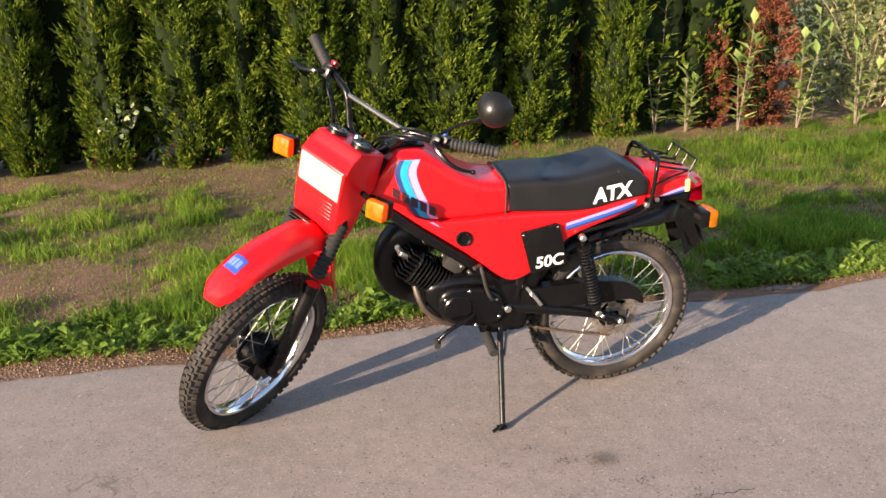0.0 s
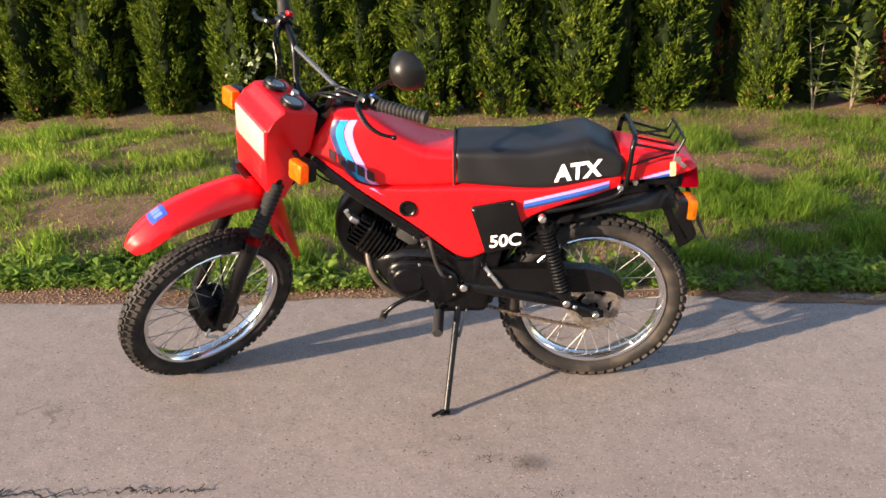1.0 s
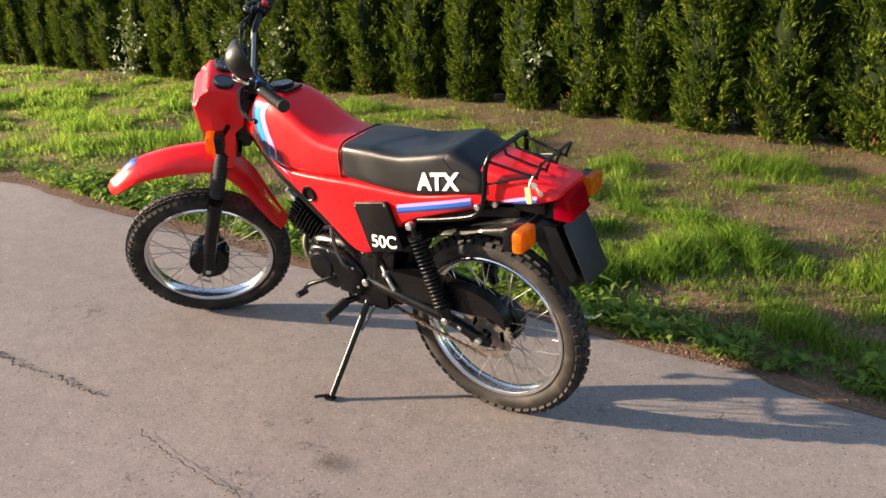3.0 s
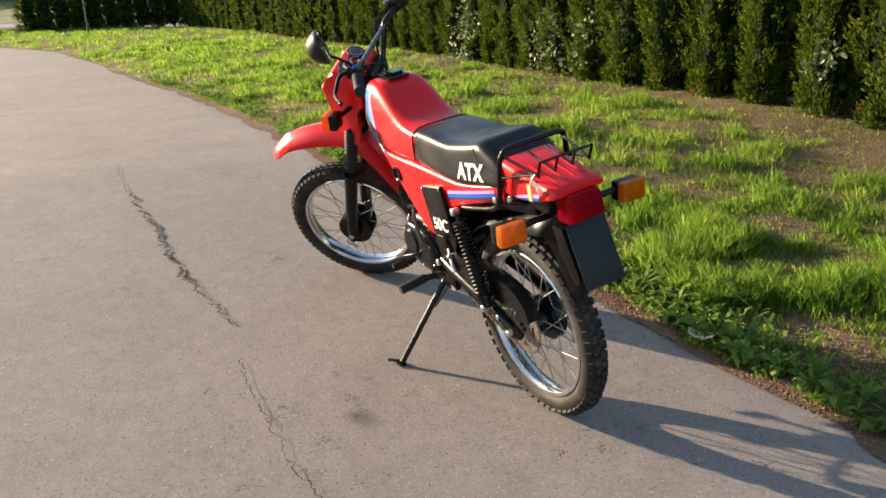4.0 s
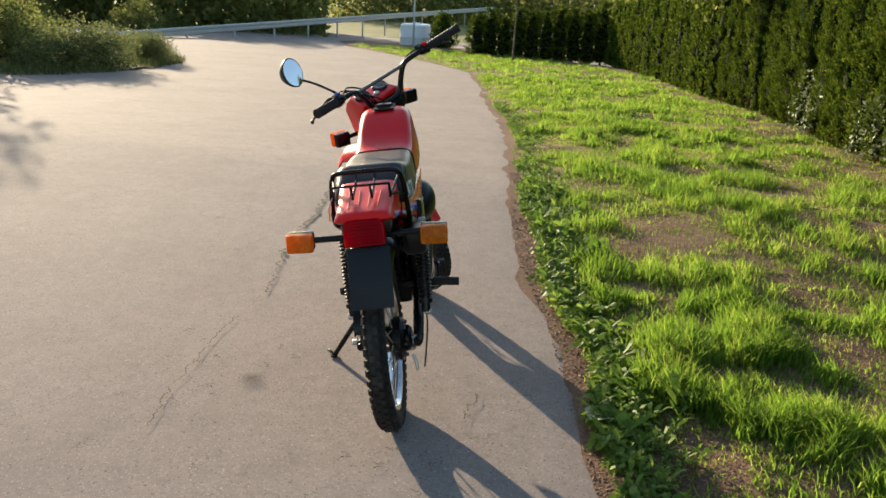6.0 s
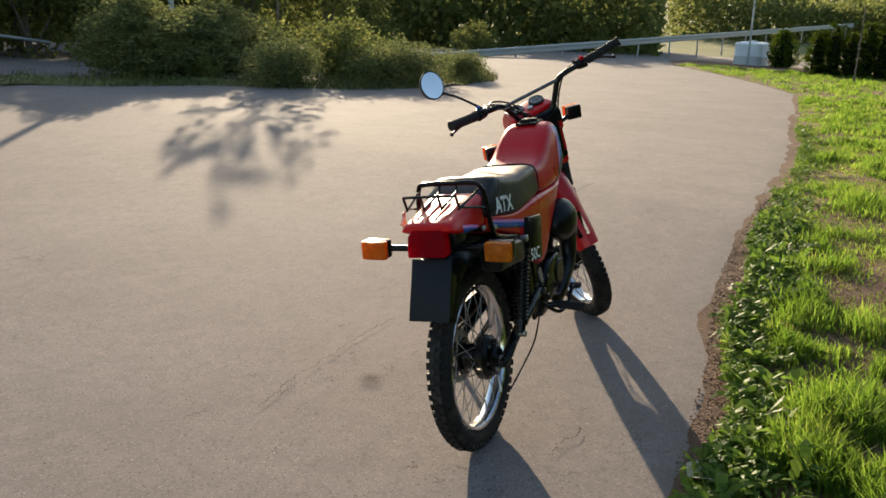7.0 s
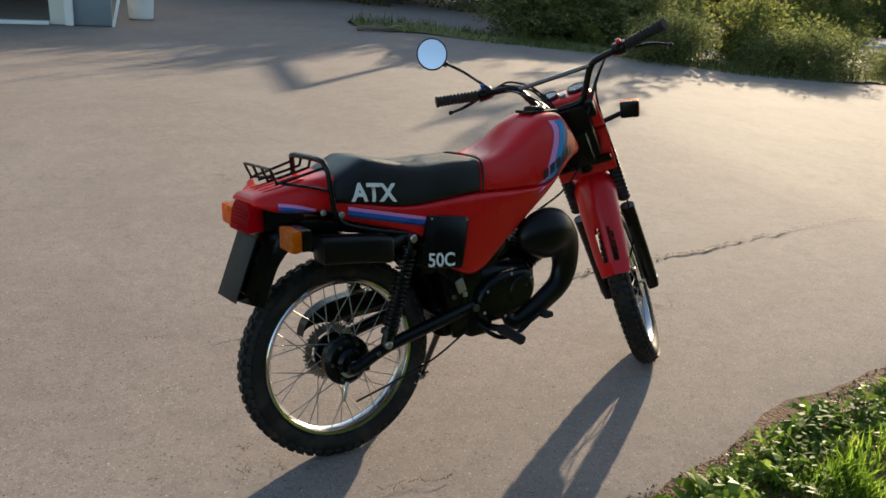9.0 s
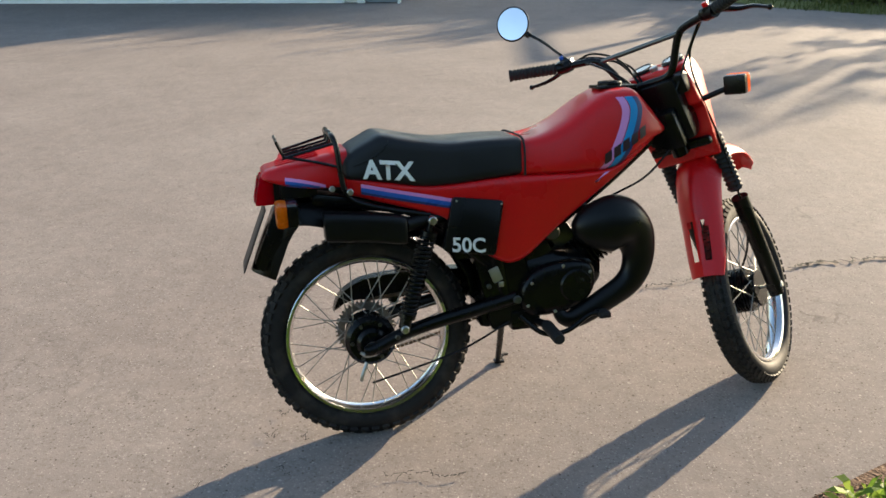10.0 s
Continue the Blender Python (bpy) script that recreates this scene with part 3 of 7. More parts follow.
gx, gy = np.meshgrid(np.arange(-52, 14.01, 0.25), np.arange(-22, 8.01, 0.25), indexing="ij")
gz = 0.003 * wave(gx, gy, 0.9, 0.3) - 0.002 + 0.001 * wave(gx, gy, 3.1, 1.3)
gz = gz + FALL * np.maximum(0, -gx - 3.0) - 0.08 * np.clip((gy - edge_y(gx) - 0.1) / 0.4, 0, 1)
nx, ny = gx.shape
idx = np.arange(nx * ny).reshape(nx, ny)
fc = np.stack([idx[:-1, :-1], idx[1:, :-1], idx[1:, 1:], idx[:-1, 1:]], -1).reshape(-1, 4)
road = quads("road", np.stack([gx, gy, gz], -1).reshape(-1, 3), fc, ASPHALT, "structure", "worn grey asphalt yard with fine grit and old patches", "road")
road.data.shade_smooth()

lx = np.concatenate([np.arange(-36, -12, 0.2), np.arange(-12, 5.0, 0.07), np.arange(5.0, 14.0, 0.25)])
lv = np.concatenate([np.arange(0, 0.5, 0.035), np.arange(0.5, 9.0, 0.08)])
LX, LV = np.meshgrid(lx, lv, indexing="ij")
ragged = 0.16 * (fbm(LX, LX * 0.0, 2.2, 0.2, 5) - 0.5) - 0.02
LY = edge_y(LX) + LV + ragged * np.clip(1 - LV / 0.3, 0, 1)
LZ = lawn_z(LX, LY) + (0.030 * (fbm(LX, LY, 5.0, 3.1) - 0.5) - 0.004) * np.clip(LV / 0.15, 0, 1)
nx, ny = LX.shape
idx = np.arange(nx * ny).reshape(nx, ny)
fc = np.stack([idx[:-1, :-1], idx[1:, :-1], idx[1:, 1:], idx[:-1, 1:]], -1).reshape(-1, 4)
lawn = quads("lawn_soil", np.stack([LX, LY, LZ], -1).reshape(-1, 3), fc, SOIL, "structure", "bare dry brown soil of a newly sown lawn", "soil")
lawn.data.shade_smooth()

rng = np.random.default_rng(7)


def blades(x, y, z, height, width, lean, rng, short=False):
    """Bent grass blades tapering to a tip: two four-point faces each, or one for short ones."""
    n = len(x)
    a = rng.uniform(0, 2 * np.pi, n)
    b = a + np.pi / 2 + rng.normal(0, 0.5, n)
    dx, dy = np.cos(a) * width, np.sin(a) * width
    lx_, ly_ = np.cos(b) * lean, np.sin(b) * lean
    rows = []
    for f, w, l in ((0, 1.0, 0), (1.0, 0.2, 1.0)) if short else ((0, 1.0, 0), (0.55, 0.8, 0.35), (1.0, 0.12, 1.0)):
        for s in (-1, 1):
            rows.append(np.stack([x + s * dx * w + lx_ * l, y + s * dy * w + ly_ * l, z + height * f * (1 - 0.15 * l)], -1))
    v = np.stack(rows, 1).reshape(-1, 3)
    o = (np.arange(n) * len(rows))[:, None]
    f = np.concatenate([o + np.array([[2 * k, 2 * k + 1, 2 * k + 3, 2 * k + 2]]) for k in range(len(rows) // 2 - 1)], 0)
    return v, f


def sow(n, x0, x1, depth, rng):
    x = rng.uniform(x0, x1, n)
    y = edge_y(x) + 0.05 + rng.uniform(0.0, 1, n) * depth
    return x, y


def lawn_layer(name, layers, rest, height, lean, sparse, material, label):
    """Blades sown over the lawn: rest is the share that still stands on bare soil, sparse thins the thick places."""
    gv, gf, off = [], [], 0
    for count, x0, x1 in layers:
        x, y = sow(count, x0, x1, 1.5 if x0 == -0.9 else 4.6 if x0 > -15 else 7.0, rng)
        bar = bare(x, y)
        tuft = np.clip((0.6 * fbm(x, y * 1.2, 2.2, 5.5, 3) + 0.4 * fbm(x, y, 6.5, 3.5, 3) - 0.40) / 0.26 + 0.45 * near(x, y, THICK, 0.24), 0, 1)
        d = y - edge_y(x)
        rim = (0.05 + 0.16 * np.clip(fbm(x, x * 0.0, 2.6, 1.9, 3) - 0.32, 0, 1)) * np.clip(0.9 - 0.7 * x, 0.25, 1)
        p = np.where(bar > 0, 1 - bar * (1 - rest), 1) * (sparse + (1 - sparse) * tuft)
        keep = (y < hedge_y(x) + 0.15) & (rng.uniform(0, 1, count) < p) & (d > rim)
        x, y, bar, tuft = x[keep], y[keep], bar[keep], tuft[keep]
        h = (height[0] + height[1] * tuft ** 1.6 * (1 - 0.7 * bar)) * rng.uniform(0.55, 1.3, len(x)) * np.clip(0.35 + (y - edge_y(x)) / 0.5, 0.4, 1)
        far = 1 + 1.6 * np.clip((-x - 3.2) / 9, 0, 1.6) + 0.8 * (x > 4.6)
        v, f = blades(x, y, lawn_z(x, y) - 0.006, h, 0.0026 * far * rng.uniform(0.7, 1.4, len(x)), h * rng.uniform(lean[0], lean[1], len(x)), rng, height[1] < 0.05)
        gv.append(v)
        gf.append(f + off)
        off += len(v)
    quads(name, np.concatenate(gv), np.concatenate(gf), material, "stuff", label, "grass")


lawn_layer("lawn_grass", ((180000, -3.2, 4.6), (60000, -0.9, 2.6), (24000, 4.6, 9.0), (80000, -8.0, -3.2), (60000, -16.0, -8.0), (40000, -30, -16)), 0.14, (0.024, 0.100), (0.15, 0.75), 0.17, GRASS, "bright green grass growing in tufts over soil")
lawn_layer("short_grass", ((170000, -3.2, 4.6), (60000, -8.0, -3.2), (30000, -16.0, -8.0), (16000, -30, -16)), 0.5, (0.018, 0.036), (0.4, 1.3), 0.7, DRY_GRASS, "thin short yellowish grass over brown soil")

# broad-leaved weeds along the edge of the asphalt
wv, wf, off = [], [], 0
for _ in range(4200):
    x0 = rng.uniform(-9.5, 4.2) if rng.uniform() < 0.35 else rng.uniform(-3.0, 2.8)
    if rng.uniform() > 0.40 + 2.6 * (float(fbm(np.array(x0), np.array(0.3), 1.6, 0.8, 3)) - 0.34):
        continue
    d = abs(rng.normal(0.07, 0.11)) + (0.06 if x0 < 0.4 else 0.02) + 0.16 * max(0.0, float(fbm(np.array(x0), np.array(0.0), 2.6, 1.9, 3)) - 0.32)
    big = rng.uniform(0.35, 0.75) * (1.6 if rng.uniform() < 0.12 else 1.0)
    y0 = float(edge_y(x0)) + d
    z0 = float(lawn_z(np.array(x0), np.array(y0)))
    slim = rng.uniform(0.09, 0.21)
    for _k in range(rng.integers(6, 15)):
        a = rng.uniform(0, 2 * np.pi)
        ln_ = rng.uniform(0.028, 0.085) * big
        w = ln_ * slim * rng.uniform(0.7, 1.2)
        up, droop, curl, lean = rng.uniform(0.15, 1.5), rng.uniform(0.3, 1.3), rng.normal(0, 0.35), rng.normal(0, 0.45)
        h0 = rng.uniform(0.0, 0.05) * big
        rows = []
        for q, b in ((0.0, 0.12), (0.35, 0.85), (0.68, 1.0), (1.0, 0.06)):
            t = a + curl * q
            c, s_ = math.cos(t), math.sin(t)
            cx, cy, cz = x0 + c * ln_ * q, y0 + s_ * ln_ * q, z0 + 0.005 + h0 + ln_ * (up * q - droop * up * q * q)
            rows.append([(cx - s_ * w * b * sd, cy + c * w * b * sd, cz + w * b * (0.3 + lean * sd)) for sd in (-1, 1)])
        for r0, r1 in zip(rows[:-1], rows[1:]):
            wv += [r0[0], r0[1], r1[1], r1[0]]
            wf.append((off, off + 1, off + 2, off + 3))
            off += 4
quads("edge_weeds", wv, wf, WEED, "stuff", "low broad-leaved green weeds fringing the asphalt", "weeds")

# grit and small stones on the bare soil and along the edge
sv, sf, off = [], [], 0
octa = np.array([(1, 0, 0), (0, 1, 0), (-1, 0, 0), (0, -1, 0), (0, 0, 0.7), (0, 0, -0.7)])
octf = np.array([(0, 1, 4), (1, 2, 4), (2, 3, 4), (3, 0, 4), (1, 0, 5), (2, 1, 5), (3, 2, 5), (0, 3, 5)])
for _ in range(24000):
    x0 = rng.uniform(-4.2, 3.4)
    d = rng.uniform(-0.01, 0.16) if rng.uniform() < 0.22 else rng.uniform(0, 3.6)
    y0 = float(edge_y(x0)) + d
    if d > 0.16 and float(bare(np.array(x0), np.array(y0))) < 0.4:
        continue
    r = rng.uniform(0.0016, 0.0042) * (1.15 if d > 0.2 else 1.0) * (1.7 if rng.uniform() < 0.06 else 1)
    t = rng.uniform(0, 3.1)
    rot = np.array([[math.cos(t), -math.sin(t), 0], [math.sin(t), math.cos(t), 0], [0, 0, 1]])
    sv.append((octa * r * rng.uniform(0.5, 1.9, 3)) @ rot + (x0, y0, (float(lawn_z(np.array(x0), np.array(y0))) if d > 0 else 0.004) - r * 0.1))
    sf.append(octf + off)
    off += 6
quads("grit", np.concatenate(sv), np.concatenate(sf), STONE_GRIT, "stuff", "pale brown grit scattered on soil and asphalt edge", "gravel")


def crack(points, width, seed):
    """A jagged crack in the asphalt along points: short straight jogs with side breaks, gaps where it closes."""
    r = random.Random(seed)
    bm = bmesh.new()

    def strip(line, w0, w1):
        last = None
        for i, (x, y, d) in enumerate(line):
            w = (w0 + (w1 - w0) * i / max(1, len(line) - 1)) * r.uniform(0.5, 1.2)
            a = bm.verts.new((x - d.y * w, y + d.x * w, 0.0075))
            b = bm.verts.new((x + d.y * w, y - d.x * w, 0.0075))
            if last and w > width * 0.2:
                bm.faces.new((*last, b, a))
            last = (a, b)

    base = [Vector(p) for p in smooth_line(points, 20)]
    line, off = [], 0.0
    for i in range(len(base) - 1):
        d = (base[i + 1] - base[i]).normalized()
        off = off * 0.62 + r.gauss(0, 0.85 * min(0.011, 0.004 + width * 0.7))
        c = base[i] + Vector((-d.y, d.x)) * off
        line.append((c.x, c.y, d))
        if r.random() < 0.035:
            turn = r.choice((-1, 1)) * r.uniform(0.8, 1.4)
            e = Vector((d.x * math.cos(turn) - d.y * math.sin(turn), d.x * math.sin(turn) + d.y * math.cos(turn)))
            strip([(c.x + e.x * k * 0.012 + r.gauss(0, 0.002), c.y + e.y * k * 0.012 + r.gauss(0, 0.002), e) for k in range(r.randint(3, 6))], width * 0.6, width * 0.15)
    k = 0
    while k < len(line) - 3:
        n = r.randint(14, 40)
        strip(line[k:k + n], width, width * r.uniform(0.4, 1.0))
        k += n + r.randint(-1, 3)
    return tagged(part("asphalt_crack", bm, CRACK, smooth=False), "narrow jagged dark crack in the grey asphalt", "crack", kind="structure")


crack([(-2.32, 1.325), (-2.13, 1.375), (-1.96, 1.43), (-1.72, 1.50)], 0.0110, 1)
crack([(-1.73, 1.495), (-1.53, 1.56), (-1.32, 1.59), (-1.20, 1.625), (-1.0, 1.68), (-0.82, 1.73), (-0.73, 1.77)], 0.0135, 6)
crack([(-0.74, 1.765), (-0.56, 1.825), (-0.41, 1.89), (-0.30, 1.92), (-0.2, 1.95)], 0.0056, 5)
crack([(0.10, 1.98), (0.24, 2.0), (0.46, 2.04), (0.64, 2.08), (0.85, 2.13), (1.07, 2.21)], 0.0023, 2)
crack([(0.40, 3.17), (0.46, 3.20), (0.52, 3.18), (0.63, 3.2)], 0.0026, 3)
crack([(-3.1, 1.17), (-2.82, 1.21), (-2.6, 1.26), (-2.3, 1.315)], 0.0026, 4)
# crumbled spots: short breaks beside the crack and behind the rear wheel
rc = random.Random(44)
for k in range(26):
    x0, y0 = (rc.uniform(0.30, 1.25), rc.gauss(2.12, 0.13)) if k < 18 else (rc.uniform(0.85, 1.35), rc.gauss(3.05, 0.16))
    a, l = rc.uniform(0, 6.28), rc.uniform(0.012, 0.035)
    crack([(x0, y0), (x0 + l * math.cos(a), y0 + l * math.sin(a)), (x0 + l * 1.8 * math.cos(a + 0.7), y0 + l * 1.8 * math.sin(a + 0.7))], rc.uniform(0.0012, 0.0026), 50 + k)


cv, cf, off = [], [], 0
for k in range(16):
    x0, y0 = (1.25 + rng.normal(0, 0.07), 2.62 + rng.normal(0, 0.07)) if k < 10 else (0.45 + rng.normal(0, 0.10), 3.27 + rng.normal(0, 0.06))
    r = rng.uniform(0.0010, 0.0024)
    cv.append(octa * (r * rng.uniform(0.6, 2.2), r, r * 0.5) + (x0, y0, 0.0065))
    cf.append(octf + off)
    off += 6
quads("pale_chips", np.concatenate(cv), np.concatenate(cf), PALE_LEAF, "stuff", "tiny pale chips in worn asphalt", "chips")


def stain(x, y, r0, seed, strength):
    """A dried oil spot soaked into the asphalt, fading out to its rim."""
    m = STAIN.copy()
    nt, ln = m.node_tree.nodes, m.node_tree.links
    tc, g, no, mul, tr, mx = nt.new("ShaderNodeTexCoord"), nt.new("ShaderNodeTexGradient"), nt.new("ShaderNodeTexNoise"), nt.new("ShaderNodeMath"), nt.new("ShaderNodeBsdfTransparent"), nt.new("ShaderNodeMixShader")
    g.gradient_type = "SPHERICAL"
    mp = nt.new("ShaderNodeMapping")
    mp.inputs["Scale"].default_value = (1 / r0, 1 / r0, 1)
    ln.new(tc.outputs["Object"], mp.inputs["Vector"])
    ln.new(mp.outputs[0], g.inputs["Vector"])
    no.inputs["Scale"].default_value, no.inputs["Detail"].default_value = 40.0, 5
    ln.new(tc.outputs["Object"], no.inputs["Vector"])
    mul.operation = "MULTIPLY"
    ln.new(g.outputs["Fac"], mul.inputs[0])
    ln.new(no.outputs["Fac"], mul.inputs[1])
    k = nt.new("ShaderNodeMath")
    k.operation = "MULTIPLY"
    k.use_clamp = True
    k.inputs[1].default_value = strength
    ln.new(mul.outputs[0], k.inputs[0])
    ln.new(k.outputs[0], mx.inputs["Fac"])
    ln.new(tr.outputs[0], mx.inputs[1])
    ln.new(nt["Principled BSDF"].outputs[0], mx.inputs[2])
    ln.new(mx.outputs[0], nt["Material Output"].inputs["Surface"])
    bm = bmesh.new()
    rr = random.Random(seed)
    bm.faces.new([bm.verts.new((r0 * rr.uniform(0.9, 1.1) * math.cos(a), r0 * rr.uniform(0.9, 1.1) * math.sin(a), 0.0)) for a in np.linspace(0, 6.28, 24, endpoint=False)])
    tagged(part("oil_stain", bm, m, smooth=False), "small dark dried oil spot on the asphalt", "stain", kind="structure").matrix_world = pose(x, y, 0.0085)


stain(0.62, 2.35, 0.062, 1, 1.0)

# ---- the motorcycle ----
BIKE_AT = Matrix.Translation((0.674, 2.975, 0.0)) @ pose(0, 0, 0, 0, 0, 196.7) @ pose(0, 0, 0, -8.5, 0, 0)
bike = tagged(empty("motorcycle", BIKE_AT), "red and black light trail motorcycle leaning on its side stand", "motorcycle")

# the steered front: axes ahead, left and up along the steering head, turned 44 degrees to the left
RAKE, STEER = radians(26), radians(44)
up_axis = Vector((-math.sin(RAKE), 0, math.cos(RAKE)))
ahead = Vector((math.cos(RAKE) * math.cos(STEER), math.sin(STEER), math.sin(RAKE) * math.cos(STEER)))
left = up_axis.cross(ahead)
FRONT = Matrix((ahead, left, up_axis)).transposed().to_4x4()
FRONT.translation = (1.2415, 0, 0.272)


def here(x, y, z):
    return Matrix.Translation((x, y, z))


def wheel(name, at, slim, knob_rows, knob_n, label):
    """A spoked wheel about its y axis: the hub is the part, tyre, rim, spokes and axle nuts go under it."""
    bm = bmesh.new()
    for y, r, d in ((0, 0.045, 0.075), (0.036, 0.062, 0.012), (-0.036, 0.062, 0.012)):
        disc(bm, here(0, y, 0), r, d, 32, 0.003)
    hub = part(name, bm, ENGINE, bike, label, at=at)
    bm = bmesh.new()
    prof = []
    for k in range(22):
        a = 2 * math.pi * k / 22
        prof.append((0.268 + 0.038 * math.cos(a) * (1.0 if math.cos(a) > 0 else 0.75), 0.041 * slim * math.sin(a)))
    revolve(bm, prof, 96)
    r = random.Random(3)
    for row, (y, w, tilt, top) in enumerate(knob_rows):
        for k in range(knob_n):
            a = 2 * math.pi * (k + (0.5 if row % 2 else 0)) / knob_n
            m = Matrix.Rotation(-a, 4, "Y") @ here(top, y * slim, 0) @ Matrix.Rotation(tilt, 4, "Z")
            box(bm, (0.013, w * slim, 2 * math.pi * 0.3 / knob_n * r.uniform(0.60, 0.68)), m)
    part("tyre", bm, RUBBER, hub, "black knobbly rubber tyre with dusty sidewall", at=at)
    bm = bmesh.new()
    revolve(bm, [(0.241, -0.028), (0.244, -0.0255), (0.241, -0.023), (0.236, -0.022), (0.229, -0.012), (0.227, 0), (0.229, 0.012), (0.236, 0.022), (0.241, 0.023), (0.244, 0.0255), (0.241, 0.028), (0.233, 0.026), (0.224, 0.014), (0.222, 0), (0.224, -0.014), (0.233, -0.026)], 96)
    part("rim", bm, CHROME, hub, "bright chromed steel rim", at=at)
    for k in range(36):
        s = 1 if k % 2 else -1
        a = 2 * math.pi * k / 36
        b = a + (0.72 if (k // 2) % 2 else -0.72)
        bm = bmesh.new()
        rod(bm, (0.058 * math.cos(b), s * 0.036, 0.058 * math.sin(b)), (0.228 * math.cos(a), s * 0.006, 0.228 * math.sin(a)), 0.0017, 5)
        part("spoke", bm, SPOKE, hub, at=at)
    for s in (-1, 1):
        bm = bmesh.new()
        disc(bm, here(0, s * 0.105, 0), 0.011, 0.018, 6, 0.002)
        rod(bm, (0, s * 0.04, 0), (0, s * 0.112, 0), 0.006)
        part("axle_nut", bm, STEEL, hub, "plated axle nut", at=at)
    return hub


front_rows = [(-0.032, 0.011, 0.75, 0.293), (-0.017, 0.012, 0.35, 0.302), (0, 0.012, 0, 0.3045), (0.017, 0.012, -0.35, 0.302), (0.032, 0.011, -0.75, 0.293)]
rear_rows = [(-0.032, 0.016, 0.7, 0.294), (-0.011, 0.018, 0.15, 0.305), (0.011, 0.018, -0.15, 0.305), (0.032, 0.016, -0.7, 0.294)]
FW = FRONT @ here(0.06, 0, 0.005)
front_wheel = wheel("front_wheel", FW, 0.96, front_rows, 66, "spoked front wheel turned to the left")
RW = here(-0.008, 0.015, 0.310)
rear_wheel = wheel("rear_wheel", RW, 0.86, rear_rows, 56, "spoked rear wheel with a drum hub")

# drum brakes
bm = bmesh.new()
disc(bm, here(0, 0.038, 0), 0.068, 0.05, 40, 0.008)
part("drum_brake", bm, ENGINE, front_wheel, "black finned drum brake", at=FW)
for k in range(9):
    bm = disc(bmesh.new(), here(0, -0.012 + k * 0.009, 0), 0.074, 0.003, 40)
    part("drum_fin", bm, ENGINE, front_wheel, at=FW)
bm = bmesh.new()
tube(bm, [(0.02, 0.068, -0.05), (0.03, 0.075, -0.075), (-0.02, 0.078, -0.085)], 0.005, 8)
part("brake_arm", bm, STEEL, front_wheel, at=FW)
bm = bmesh.new()
disc(bm, here(0, -0.045, 0), 0.075, 0.05, 40, 0.012)
disc(bm, here(0, -0.078, 0), 0.045, 0.03, 30, 0.01)
part("drum_brake", bm, ENGINE, rear_wheel, "black rear drum brake plate", at=RW)
for k in range(6):
    a = k * math.pi / 3
    bm = disc(bmesh.new(), here(0.056 * math.cos(a), -0.072, 0.056 * math.sin(a)), 0.006, 0.010, 6)
    part("drum_bolt", bm, DARK_STEEL, rear_wheel, at=RW)
bm = bmesh.new()
disc(bm, here(0.004, -0.094, -0.018), 0.017, 0.014, 24, 0.004)
tube(bm, [(0.004, -0.096, -0.022), (-0.020, -0.094, -0.030), (-0.036, -0.092, -0.022)], [0.012, 0.009, 0.004], 10, 3)
part("brake_cam", bm, ALLOY, rear_wheel, "grey cast brake cam", at=RW)
bm = bmesh.new()
revolve(bm, [(0.063, 0.049), (0.084, 0.049), (0.084, 0.055), (0.063, 0.055)], 60)
revolve(bm, [(0.016, 0.049), (0.046, 0.049), (0.046, 0.055), (0.016, 0.055)], 40)
for k in range(5):
    box(bm, (0.024, 0.006, 0.030), Matrix.Rotation(-k * 1.2566, 4, "Y") @ here(0.054, 0.052, 0))
for k in range(42):
    a = 2 * math.pi * k / 42
    box(bm, (0.009, 0.005, 0.006), Matrix.Rotation(-a, 4, "Y") @ here(0.086, 0.052, 0))
part("sprocket", bm, WORN_STEEL, rear_wheel, "worn grey steel chain sprocket with slots", at=RW)
bm = bmesh.new()
tube(bm, [(-0.02, -0.09, -0.055), (-0.035, -0.10, -0.085), (-0.04, -0.10, -0.105)], 0.006, 8)
part("brake_arm", bm, STEEL, rear_wheel, at=RW)

# fork, yokes, gaiters
for s in (-1, 1):
    bm = bmesh.new()
    tube(bm, [(0.056, s * 0.088, -0.025), (0.060, s * 0.088, 0.02), (0.066, s * 0.088, 0.12), (0.07, s * 0.088, 0.30), (0.07, s * 0.088, 0.34)], [0.020, 0.024, 0.025, 0.026, 0.027], 18, 4)
    box(bm, (0.05, 0.03, 0.05), here(0.058, s * 0.082, 0.0), 0.008)
    leg = part("fork_leg", bm, BLACK_PLASTIC, bike, "black fork leg", at=FRONT)
    bm = bmesh.new()
    prof = []
    for k in range(25):
        h = 0.37 + k * 0.0083
        prof.append((0.07, s * 0.088, h))
    tube(bm, prof, [0.0255 if k % 2 else 0.0195 for k in range(25)], 18, 1)
    part("fork_gaiter", bm, GRIP_RUBBER, leg, "ribbed black rubber gaiter", at=FRONT)
    bm = bmesh.new()
    tube(bm, [(0.07, s * 0.088, 0.55), (0.068, s * 0.084, 0.585), (0.060, s * 0.062, 0.62), (0.060, s * 0.062, 0.80)], 0.015, 14, 3)
    part("fork_tube", bm, BLACK_PAINT, leg, at=FRONT)
for h in (0.575, 0.765):
    bm = bmesh.new()
    box(bm, (0.075, 0.196, 0.028), FRONT @ here(0.045, 0, h), 0.010)
    part("steering_yoke", bm, BLACK_PAINT, bike, "black cast fork yoke")
bm = bmesh.new()
tube(bm, [FRONT @ Vector((0, 0, 0.56)), FRONT @ Vector((0, 0, 0.80))], 0.026, 16, 1)
part("steering_head", bm, BLACK_PAINT, bike, "black steering head tube")

